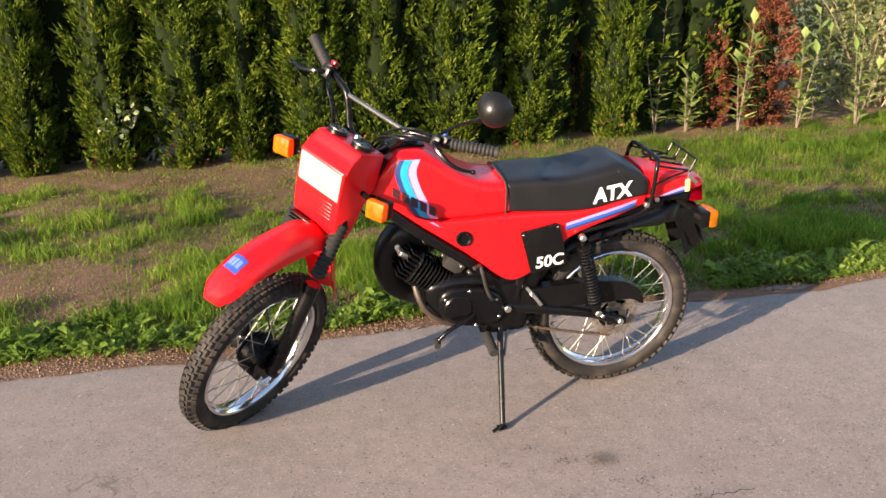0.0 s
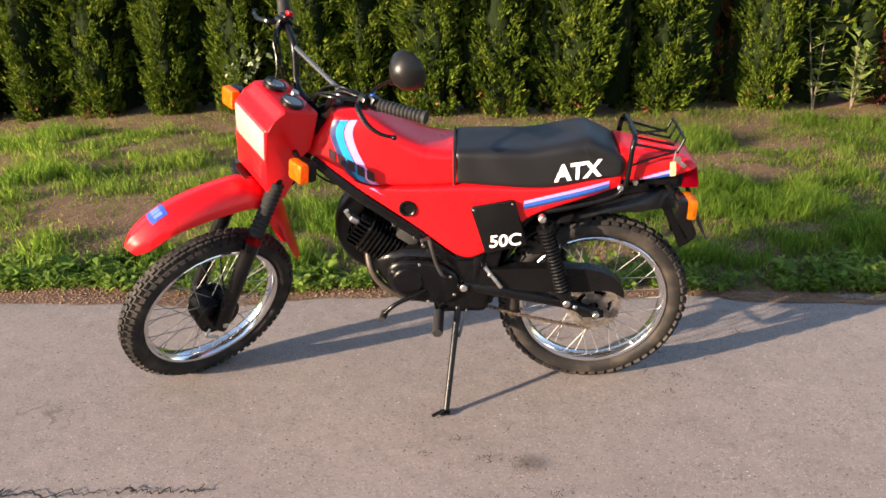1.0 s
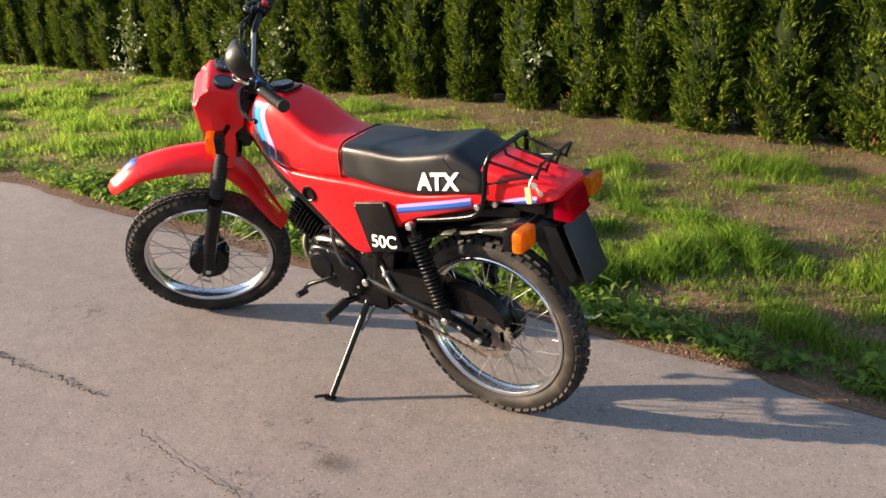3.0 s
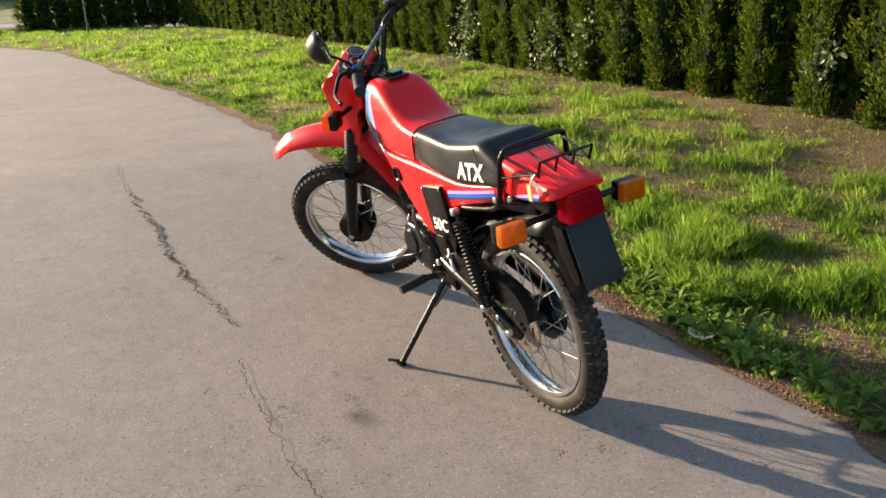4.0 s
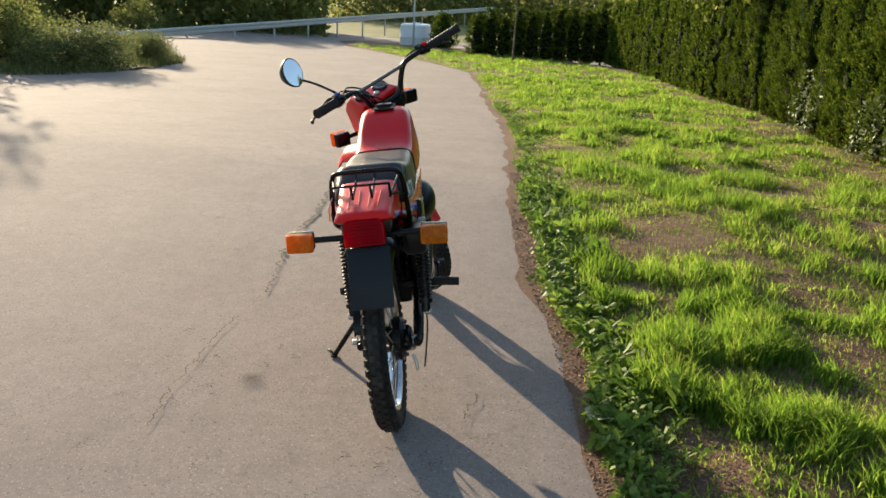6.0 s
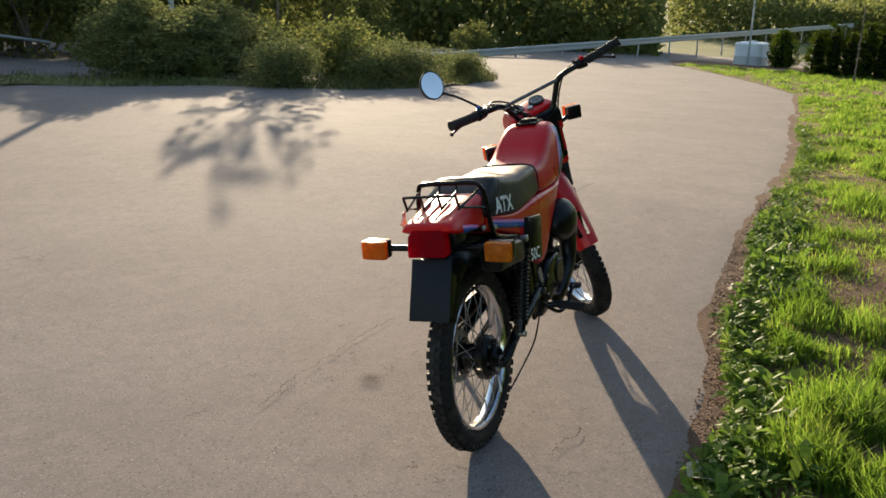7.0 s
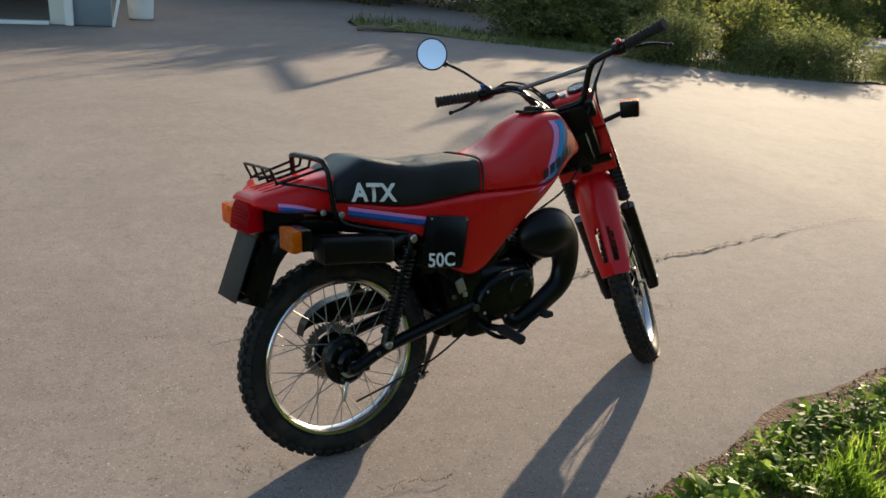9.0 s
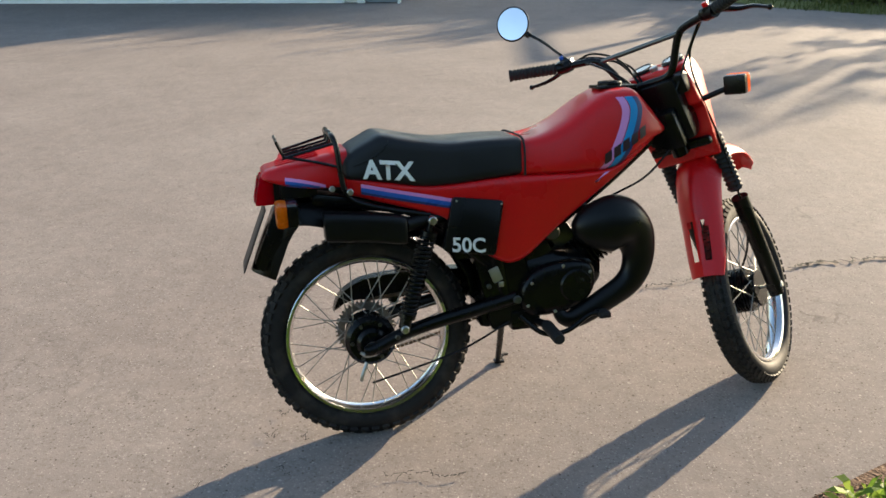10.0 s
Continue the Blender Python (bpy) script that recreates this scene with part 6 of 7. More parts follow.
tube(bm, [(0.47, 0.100, 0.450), (0.485, 0.125, 0.46), (0.505, 0.128, 0.50), (0.520, 0.126, 0.555), (0.528, 0.118, 0.585)], 0.0062, 10, 5)
tube(bm, [(0.528, 0.11, 0.585), (0.552, 0.128, 0.585)], 0.007, 10, 1)
part("kick_starter", bm, DARK_STEEL, bike, "bare metal kick starter arm")
bm = bmesh.new()
tube(bm, [(0.43, -0.10, 0.350), (0.49, -0.135, 0.300), (0.56, -0.150, 0.305), (0.62, -0.155, 0.345), (0.655, -0.155, 0.352)], 0.0075, 10, 5)
brake = part("brake_pedal", bm, BLACK_PAINT, bike, "black rear brake pedal")
bm = bmesh.new()
box(bm, (0.035, 0.045, 0.018), here(0.668, -0.158, 0.348), 0.005)
part("pedal_pad", bm, GRIP_RUBBER, brake)
bm = bmesh.new()
tube(bm, [(0.40, -0.095, 0.335), (0.25, -0.115, 0.275), (0.10, -0.115, 0.235), (-0.02, -0.11, 0.205)], 0.0032, 7, 5)
part("brake_rod", bm, BLACK_PAINT, brake)
bm = bmesh.new()
tube(bm, [(0.352, 0.098, 0.475), (0.318, 0.112, 0.435), (0.300, 0.114, 0.410)], 0.007, 8, 3)
part("frame_stay", bm, STEEL, bike, "plated stay")


# ---- plants ----
def sprays(centres, outward, length, width, rng, leaflets=3, spread=0.7, curl=0.0):
    """Leaf quads: at each centre a small fan of pointed leaflets along its outward direction."""
    n = len(centres)
    vs = []
    for _ in range(leaflets):
        d = outward + rng.normal(0, spread, (n, 3))
        d /= np.linalg.norm(d, axis=1)[:, None] + 1e-9
        side = np.cross(d, rng.normal(0, 1, (n, 3)))
        side /= np.linalg.norm(side, axis=1)[:, None] + 1e-9
        ln_ = length * rng.uniform(0.6, 1.3, n)[:, None]
        w = width * rng.uniform(0.7, 1.3, n)[:, None]
        base = centres + rng.normal(0, length * 0.25, (n, 3))
        vs.append(np.stack([base, base + d * ln_ * 0.5 + side * w, base + d * ln_, base + d * ln_ * 0.5 - side * w], 1))
    v = np.concatenate(vs, 0).reshape(-1, 3)
    f = np.arange(len(v)).reshape(-1, 4)
    return v, f


def thuja(name, height, radius, plumes, seed, material, label, fine=1.0, core=0.66):
    """A column-shaped conifer: a trunk, an inside coloured near black as shade, and upright feathery plumes of flat
    sprays.
    """
    r = np.random.default_rng(seed)
    root = tagged(empty(name, Matrix.Identity(4)), label, "conifer", "hedge conifers")
    bm = bmesh.new()
    tube(bm, [(0, 0, -0.1), (0.01, 0, 0.4), (0, 0.01, height * 0.6), (0, 0, height * 0.95)], [0.03, 0.022, 0.014, 0.004], 8, 3)
    part("trunk", bm, SHADE_TWIGS, root)

    def reach(z, a):
        taper = np.clip(np.minimum(1, (1 - z / height) * 2.2), 0.02, 1) ** 0.7 * np.clip(0.62 + z * 0.9, 0, 1)
        return radius * taper * (1 + 0.20 * np.sin(a * 3 + seed) + 0.17 * np.sin(a * 5 + z * 4 + seed * 2) + 0.10 * np.sin(z * 9 + a * 2 + seed))

    z = r.uniform(0.0, 1, plumes) ** 1.1 * height * 0.97
    a = r.uniform(0, 2 * np.pi, plumes)
    out = reach(z, a) * r.uniform(0.6, 1.06, plumes)
    way = np.stack([0.42 * np.cos(a), 0.42 * np.sin(a), np.full(plumes, 0.95)], -1) + r.normal(0, 0.16, (plumes, 3))
    way /= np.linalg.norm(way, axis=1)[:, None]
    foot = np.stack([out * np.cos(a), out * np.sin(a), z], -1)
    per = int(23 * fine)
    t = r.uniform(0, 1, (plumes, per, 1))
    size = r.uniform(0.10, 0.23, (plumes, 1, 1))
    c = foot[:, None, :] + way[:, None, :] * t * size + r.normal(0, 0.019, (plumes, per, 3)) * (1.2 - t * 0.9)
    d = np.repeat(way[:, None, :], per, 1) + 0.5 * np.stack([np.cos(a), np.sin(a), a * 0], -1)[:, None, :] * t
    v, f = sprays(c.reshape(-1, 3), d.reshape(-1, 3), 0.050 / fine ** 0.4, 0.0072 / fine ** 0.7, r, 2, 0.42)
    quads("crown", v, f, material, parent=root)
    # closed core whose dark colour stands for the shade between the plumes
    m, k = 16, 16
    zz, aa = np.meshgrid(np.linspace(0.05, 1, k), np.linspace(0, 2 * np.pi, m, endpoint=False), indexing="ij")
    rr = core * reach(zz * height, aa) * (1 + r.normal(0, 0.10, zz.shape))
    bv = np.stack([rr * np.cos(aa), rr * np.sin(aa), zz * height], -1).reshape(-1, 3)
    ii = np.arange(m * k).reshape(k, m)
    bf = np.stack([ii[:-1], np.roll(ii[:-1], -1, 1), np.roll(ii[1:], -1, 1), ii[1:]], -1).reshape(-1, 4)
    quads("shade_core", bv, bf, SHADE_TWIGS, parent=root)
    if fine == 1.0 and material == THUJA:
        n = 46
        a, z = r.uniform(0, 2 * np.pi, n), r.uniform(0.0, 1, n) ** 1.5 * 0.28 + 0.02
        c = np.stack([reach(z, a) * 0.95 * np.cos(a), reach(z, a) * 0.95 * np.sin(a), z], -1)
        v, f = sprays(c, np.stack([np.cos(a), np.sin(a), a * 0 - 0.2], -1), 0.05, 0.010, r, 2, 0.6)
        quads("dead_sprays", v, f, THUJA_BROWN, parent=root)
    return root


def leafy(name, trunk, limbs, clumps, count, leaf, width, seed, material, bark, label, category, leaflets=2, spread=1.0):
    """A bush or tree: trunk and limbs as tapered pipes, and leaves in clumps of (x, y, z, radius)."""
    r = np.random.default_rng(seed)
    root = tagged(empty(name, Matrix.Identity(4)), label, category)
    bm = bmesh.new()
    for pts, rs in [trunk] * bool(trunk) + limbs:
        tube(bm, pts, rs, 7, 3)
    part("trunk" if trunk else "stems", bm, bark, root)
    cs, outs = [], []
    total = sum(q[3] ** 2 for q in clumps)
    for x, y, z, rad in clumps:
        n = max(8, int(count * rad ** 2 / total))
        d = r.normal(0, 1, (n, 3))
        d /= np.linalg.norm(d, axis=1)[:, None]
        k = r.uniform(0.35, 1.12, n)[:, None]
        cs.append(np.array([x, y, z]) + d * rad * k * (1 + 0.25 * np.sin(d[:, :1] * 7 + seed) * np.cos(d[:, 1:2] * 6)))
        outs.append(d)
    cs, outs = np.concatenate(cs), np.concatenate(outs)
    cs[:, 2] = np.maximum(cs[:, 2], 0.01)
    v, f = sprays(cs, outs, leaf, width, r, leaflets, spread)
    quads("crown", v, f, material, parent=root)
    return root


def fall(x):
    """The yard falls gently away beyond the parking place."""
    return -0.052 * max(0.0, -x - 3.0)


rg = random.Random(5)
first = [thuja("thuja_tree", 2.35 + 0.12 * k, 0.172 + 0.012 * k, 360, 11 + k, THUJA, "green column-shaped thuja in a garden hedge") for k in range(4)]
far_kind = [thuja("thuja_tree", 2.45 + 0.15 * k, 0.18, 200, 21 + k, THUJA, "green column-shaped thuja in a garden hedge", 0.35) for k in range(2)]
# few sprays over a wide dark core, made to colour the hedge gaps as shade
gap_shade_kind = [thuja("thuja_tree", 2.4 + 0.2 * k, 0.23, 110, 41 + k, THUJA, "added back-row thuja with a core coloured as gap shade", 0.35, 0.92) for k in range(2)]
used = set()
line = [(x, float(hedge_y(x))) for x in np.arange(-29.0, 6.0, 0.02)]
s_acc, last, k_tree = 0.0, line[-1], 0
spots = []
for p in reversed(line):
    s_acc += math.hypot(p[0] - last[0], p[1] - last[1])
    last = p
    step = 0.57 if p[0] > -9 else 0.64 if p[0] > -18 else 0.72
    if s_acc > step:
        s_acc = rg.uniform(-0.05, 0.05)
        spots.append(p)
near_x = [1.38, 0.58, -0.08, -0.67, -1.2, -1.72, -2.18, -2.74, -3.37, -3.95, -4.45, -5.1, -5.75, -6.45, -7.0]
row = [(x, float(hedge_y(x))) for x in near_x] + [p for p in spots if p[0] < -7.4]
for p in row:
    x, y = p[0] + rg.uniform(-0.02, 0.02), p[1] + 0.19 + rg.uniform(-0.04, 0.04)
    if x > 1.5:
        continue
    src = first[k_tree % 4] if x > -14 else far_kind[k_tree % 2]
    slender = rg.uniform(0.92, 1.1) * (1.0 if x > -8 else 0.84)
    m = pose(x, y, fall(x) - 0.02, 0, 0, rg.uniform(0, 360)) @ Matrix.Diagonal((slender, slender, rg.uniform(0.95, 1.1) * (1.0 if x > -12 else rg.uniform(0.78, 0.92)), 1))
    if src.name not in used:
        used.add(src.name)
        t = src
    else:
        t = copy_thing(src, Matrix.Identity(4))
    t.matrix_world = m
    k_tree += 1
# an added second row behind: its near-black cores put shade into the gaps
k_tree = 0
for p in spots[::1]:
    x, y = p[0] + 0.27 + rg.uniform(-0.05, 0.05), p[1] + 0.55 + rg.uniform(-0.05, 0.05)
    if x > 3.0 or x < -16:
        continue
    t = copy_thing(gap_shade_kind[k_tree % 2], Matrix.Identity(4)) if k_tree > 1 else gap_shade_kind[k_tree]
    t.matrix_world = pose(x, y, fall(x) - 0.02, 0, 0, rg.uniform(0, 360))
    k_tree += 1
for x in (0.85, 1.7, 0.25):
    copy_thing(far_kind[0], Matrix.Identity(4)).matrix_world = pose(x, float(hedge_y(x)) + 0.85, -0.02, 0, 0, 100 * x)
# dead and half-dead columns near the end of the row
dead = None
for x, y, h, s in ((1.03, 7.97, 0.98, 0.42), (2.28, 8.30, 0.47, 0.6), (2.85, 8.42, 0.56, 0.85)):
    if dead is None:
        dead = thuja("dead_thuja", 2.2, 0.30, 330, 31, THUJA_BROWN, "dead rust-brown thuja standing in the hedge", 0.8, 0.3)
        t = dead
    else:
        t = copy_thing(dead, Matrix.Identity(4))
    t.matrix_world = pose(x, y, 0.02, 0, 0, 70 * x) @ Matrix.Diagonal((s, s, h, 1))


def laurel(x, y, height, seed):
    """A young shoot with big pointed leaves along thin stems."""
    r = np.random.default_rng(seed)
    rr = random.Random(seed)
    root = tagged(empty("laurel_shoot", Matrix.Identity(4)), "young laurel shoot with long yellow-green leaves", "shrub", "laurel shoots")
    vs, fs = [], []
    for k in range(3):
        a = rr.uniform(0, 6.28)
        lean = 0.06 + 0.10 * k
        hh = height * (1 - 0.17 * k)
        pts = [Vector((math.cos(a) * lean * q * hh, math.sin(a) * lean * q * hh, q * hh)) for q in (0, 0.3, 0.6, 1)]
        part("stem", tube(bmesh.new(), pts, [0.007, 0.006, 0.0045, 0.003], 6, 3), BARK, root)
        for j in range(20):
            q = 0.15 + 0.85 * j / 19
            c = np.array(pts[0].lerp(pts[3], q))
            b = j * 2.4 + rr.uniform(-0.4, 0.4)
            d = np.array([math.cos(b), math.sin(b), rr.uniform(0.1, 0.9) + (0.9 if q > 0.9 else 0)])
            d /= np.linalg.norm(d)
            side = np.cross(d, (0, 0, 1.0))
            side /= np.linalg.norm(side) + 1e-6
            up = np.cross(side, d)
            ln_, w = rr.uniform(0.12, 0.20), rr.uniform(0.026, 0.042)
            for sd in (-1, 1):
                o = len(vs)
                vs += [c, c + d * ln_ * 0.45 + side * w * sd + up * 0.008, c + d * ln_ - up * 0.020, c + d * ln_ * 0.5]
                fs.append((o, o + 1, o + 2, o + 3))
    quads("leaves", vs, fs, LAUREL, parent=root)
    root.matrix_world = pose(x, y, 0.03)
    return root


laurel(1.75, 7.90, 1.2, 1)
laurel(2.52, 7.95, 1.0, 2)
laurel(3.12, 8.15, 0.85, 3)
laurel(3.72, 8.3, 0.85, 4)
laurel(2.05, 8.0, 0.6, 5)
laurel(4.2, 8.35, 0.8, 6)
laurel(3.4, 8.5, 1.05, 7)

# a yellowing branch that hangs over the hedge
over = leafy("overhanging_shrub", ([(0, 0, -0.1), (0.05, -0.05, 1.0), (0, -0.2, 1.9)], [0.05, 0.04, 0.02]), [([(0, -0.2, 1.9), (-0.1, -0.8, 2.3), (-0.2, -1.35, 2.0)], [0.02, 0.012, 0.005]), ([(0, -0.2, 1.8), (0.5, -0.6, 2.4), (0.8, -1.1, 2.3)], [0.02, 0.012, 0.005])], [(-0.2, -1.3, 2.0, 0.35), (-0.1, -0.8, 2.35, 0.45), (0.6, -0.8, 2.4, 0.45), (0.9, -1.2, 2.2, 0.3), (0, -0.2, 2.4, 0.5), (-0.7, -0.6, 2.3, 0.4)], 700, 0.10, 0.038, 63, WOODS, BARK, "yellow-leaved shrub hanging over the hedge", "shrub")
over.matrix_world = pose(-12.5, 4.85, fall(-12.5))

# dry twigs behind the laurels, with an evergreen shrub
bm = bmesh.new()
for k in range(70):
    a = rg.uniform(0, 6.28)
    b = Vector((rg.uniform(-0.35, 0.35), rg.uniform(-0.2, 0.2), 0))
    far = rg.uniform(0.5, 1.7)
    t = b + Vector((math.cos(a) * far, math.sin(a) * far * 0.7, rg.uniform(0.9, 2.0)))
    mid = b.lerp(t, 0.45) + Vector((rg.uniform(-0.1, 0.1), rg.uniform(-0.1, 0.1), 0.35))
    tube(bm, [b, mid, t, t + (t - mid) * 0.4 - Vector((0, 0, rg.uniform(0.1, 0.4)))], [0.008, 0.005, 0.003, 0.0015], 5, 4)
twigs = tagged(part("bare_shrub", bm, PALE_BARK), "bare pale-twigged shrub behind the laurels", "shrub")
twigs.matrix_world = pose(4.4, 9.7, 0.0)
shrub = leafy("evergreen_shrub", None, [([(0, 0, 0), (0.1, 0, 0.8)], [0.03, 0.015])], [(0, 0, 0.6, 0.75), (0.9, 0.1, 0.7, 0.8), (1.9, 0.2, 0.7, 0.9), (0.5, 0.3, 1.4, 0.7), (1.5, 0.3, 1.6, 0.8)], 5200, 0.075, 0.018, 41, BUSH, BARK, "dense dull green evergreen shrub", "shrub")
shrub.matrix_world = pose(3.6, 9.6, 0.0)

# pale variegated climbers in the hedge
for x, y, z, s, seed in ((-2.62, 6.27, 0.48, 0.12, 1), (-5.60, 5.62, 0.52, 0.24, 2), (-6.45, 5.45, 0.42, 0.26, 3), (-6.35, 5.45, 0.16, 0.24, 4), (-5.75, 5.60, 0.24, 0.18, 7), (-8.4, 5.05, 0.5, 0.28, 5), (-8.7, 5.0, 0.1, 0.24, 6)):
    n_ = int(40 + 800 * s * s * 0.9)
    climber = leafy("variegated_climber", None, [([(0, 0.1, -z), (0.03, 0.12, -z * 0.4), (0, 0.05, 0.05)], [0.008, 0.006, 0.004])], [(0, 0, 0.4 + 0.0, s), (0.1, 0.0, 0.4 + s * 0.6, s * 0.7)], n_, 0.050, 0.017, seed, VARIEGATED, BARK, "cream-edged climber growing through the hedge", "shrub", 2, 0.8)
    climber.matrix_world = pose(x, y, fall(x) + z - 0.4)

# a pale dry leaf and a scrap on the edge
bm = bmesh.new()
band(bm, [(0, 0), (0.03, 0.012), (0.06, 0.0), (0.085, 0.02)], [(0.01, -0.03), (0.035, -0.035), (0.06, -0.04), (0.08, -0.02)], lambda u, v, l: Vector((u, v, 0.012 + 0.35 * abs(u - 0.045) + l)), 3, 0.0)
bmesh.ops.solidify(bm, geom=bm.faces[:], thickness=0.001)
scrap = tagged(part("dry_leaf", bm, PALE_LEAF), "pale curled dry leaf lying at the lawn edge", "leaf")
scrap.matrix_world = pose(0.41, 3.61, 0.022, 0, 0, 40)
scrap.scale = (1.25, 1.25, 1.25)

# ---- far side of the yard ----
VX = [-1.9, -3.85, -5.6, -7.3, -8.6, -10.2, -12.2, -14.2, -16.5, -20.0]
VY = [-8.6, -7.75, -7.3, -6.05, -5.85, -5.9, -6.6, -8.3, -10.5, -13.5]
vx = np.arange(-20, -1.8, 0.2)
vd = np.arange(0, 26, 0.4)
AX, AD = np.meshgrid(vx, vd, indexing="ij")
front = np.interp(-AX, [-q for q in VX], VY)
AD = AD + 0.8 * (fbm(AX, AX * 0.0, 0.9, 0.6) - 0.5)
AY = front - AD


def bank_drop(d):
    """The bank rises a hand's width at its rim, then falls away to the lower road."""
    return -0.015 + 0.09 * np.clip(d / 0.9, 0, 1) - 0.30 * np.clip(d - 0.9, 0, 5.0)


AZ = np.vectorize(fall)(AX) + bank_drop(AD) + 0.04 * wave(AX, AY, 1.7, 0.5)
nx, ny = AX.shape
idx = np.arange(nx * ny).reshape(nx, ny)
fc = np.stack([idx[:-1, :-1], idx[1:, :-1], idx[1:, 1:], idx[:-1, 1:]], -1).reshape(-1, 4)
bank = quads("planted_bank", np.stack([AX, AY, AZ], -1).reshape(-1, 3), fc, FAR_GROUND, "structure", "rough planted bank beyond the asphalt", "ground")
bank.data.shade_smooth()

# rough grass on the bank's rim
x = rng.uniform(-20, -2, 26000)
d = rng.uniform(0.0, 1, 26000) ** 1.3 * 5
y = np.interp(-x, [-q for q in VX], VY) - d - 0.8 * (fbm(x, x * 0.0, 0.9, 0.6) - 0.5)
z = np.array([fall(q) for q in x]) + bank_drop(d) - 0.02
h = rng.uniform(0.04, 0.26, 26000) * np.clip(0.35 + 1.3 * (fbm(x, y, 1.4, 4.4) - 0.2), 0.3, 1.2)
v, f = blades(x, y, z, h, 0.007 * rng.uniform(0.7, 1.4, 26000), h * rng.uniform(0.2, 0.8, 26000), rng, True)
quads("bank_grass", v, f, BANK_GRASS, "stuff", "rough uncut grass on the far bank", "grass")

box_bush = leafy("round_bush", None, [([(0, 0, 0), (0.05, 0, 0.4)], [0.03, 0.015])], [(0, 0, 0.42, 0.55), (0.5, 0.1, 0.38, 0.5), (-0.45, 0.05, 0.36, 0.48), (0.1, 0.3, 0.5, 0.5)], 9000, 0.042, 0.012, 51, BUSH, BARK, "rounded dull green bush on the bank", "bush")
rb_ = random.Random(21)


def on_bank(thing, x, back, top, base_height):
    """Stand a bush on the bank, back metres behind the rim at x, so that it reaches up to the height top."""
    y = float(np.interp(-x, [-q for q in VX], VY)) - back
    foot = fall(x) + float(bank_drop(np.array(back))) - 0.05
    k = (top - foot) / base_height
    thing.matrix_world = pose(x, y, foot, 0, 0, rb_.uniform(0, 360)) @ Matrix.Diagonal((k * rb_.uniform(0.9, 1.2), k * rb_.uniform(0.9, 1.2), k, 1))


def by_rim(thing, x, y, wide, deep, tall, base_height=0.98, base_wide=1.75):
    """Stand a bush at the rim of the yard with the given width along the rim, depth and height."""
    turn = math.degrees(math.atan2(float(np.interp(-x - 0.5, [-q for q in VX], VY)) - float(np.interp(-x + 0.5, [-q for q in VX], VY)), -1.0)) + 180
    thing.matrix_world = pose(x, y, fall(x) - 0.06, 0, 0, turn) @ Matrix.Diagonal((wide / base_wide, deep / 1.2, (tall + 0.06) / base_height, 1))


by_rim(box_bush, -9.3, -6.75, 2.5, 1.3, 0.80)
for x, y, wide, deep, tall in ((-12.1, -7.35, 1.0, 0.9, 0.62), (-6.9, -7.35, 2.1, 1.2, 0.80), (-13.6, -8.9, 1.4, 1.0, 0.5)):
    by_rim(copy_thing(box_bush, Matrix.Identity(4)), x, y, wide, deep, tall)
wild = leafy("wild_bush", None, [([(0, 0, 0), (0.1, 0, 0.8)], [0.03, 0.012]), ([(0, 0, 0), (-0.2, 0.1, 0.9)], [0.025, 0.012])], [(0, 0, 0.5, 0.55), (0.4, 0.2, 0.8, 0.5), (-0.5, 0.1, 0.7, 0.55), (0.1, -0.2, 1.15, 0.45), (-0.3, 0.3, 1.3, 0.35)], 3600, 0.075, 0.022, 52, WOODS, BARK, "loose yellow-green bush with uneven twigs", "bush")
on_bank(wild, -9.0, 2.2, 0.85, 1.65)
for x, back, top in ((-7.9, 2.6, 0.2), (-6.0, 1.3, 0.25), (-5.0, 1.2, 0.15), (-10.4, 3.0, 0.35), (-9.4, 5.0, 0.7), (-7.0, 5.2, 0.9), (-12.4, 5.0, 0.6), (-14.6, 4.2, 0.2), (-16.5, 4.0, 0.0), (-18.5, 3.5, -0.2)):
    on_bank(copy_thing(wild, Matrix.Identity(4)), x, back, top, 1.65)
big_bush = leafy("tall_bush", None, [([(0, 0, 0), (0.1, 0, 1.2)], [0.05, 0.02]), ([(0, 0, 0), (-0.4, 0.1, 1.3)], [0.04, 0.015]), ([(0, 0, 0), (0.5, -0.1, 1.3)], [0.04, 0.015])], [(0, 0, 0.7, 0.75), (0.7, 0.1, 0.8, 0.7), (-0.7, 0.05, 0.75, 0.7), (0.1, -0.2, 1.4, 0.6), (-0.45, 0.2, 1.5, 0.5), (0.55, 0.2, 1.45, 0.5), (0.1, 0.1, 1.95, 0.4), (-0.2, -0.1, 1.8, 0.35)], 9000, 0.075, 0.022, 55, BUSH, BARK, "tall dense dull green bush on the bank", "bush")
by_rim(big_bush, -5.3, -9.3, 1.8, 1.6, 1.40, 2.3, 2.8)
for x, y, wide, deep, tall in ((-6.6, -9.6, 2.0, 1.6, 1.2), (-7.6, -10.2, 2.4, 1.6, 1.4)):
    by_rim(copy_thing(big_bush, Matrix.Identity(4)), x, y, wide, deep, tall, 2.3, 2.8)

# a fallen dry branch at the rim of the yard
bm = bmesh.new()
tube(bm, [(-0.34, 0.02, 0.03), (-0.18, -0.03, 0.05), (0.02, 0.02, 0.04), (0.20, -0.01, 0.06), (0.36, 0.03, 0.03)], [0.045, 0.040, 0.032, 0.022, 0.010], 9, 4)
tube(bm, [(-0.05, 0.0, 0.06), (0.02, 0.06, 0.14), (0.12, 0.08, 0.17)], [0.016, 0.011, 0.005], 7, 3)
branch = tagged(part("fallen_branch", bm, BARK), "grey-brown dry branch lying at the rim of the asphalt", "branch")
branch.matrix_world = pose(-2.25, -8.42, 0.0, 0, 0, 176)
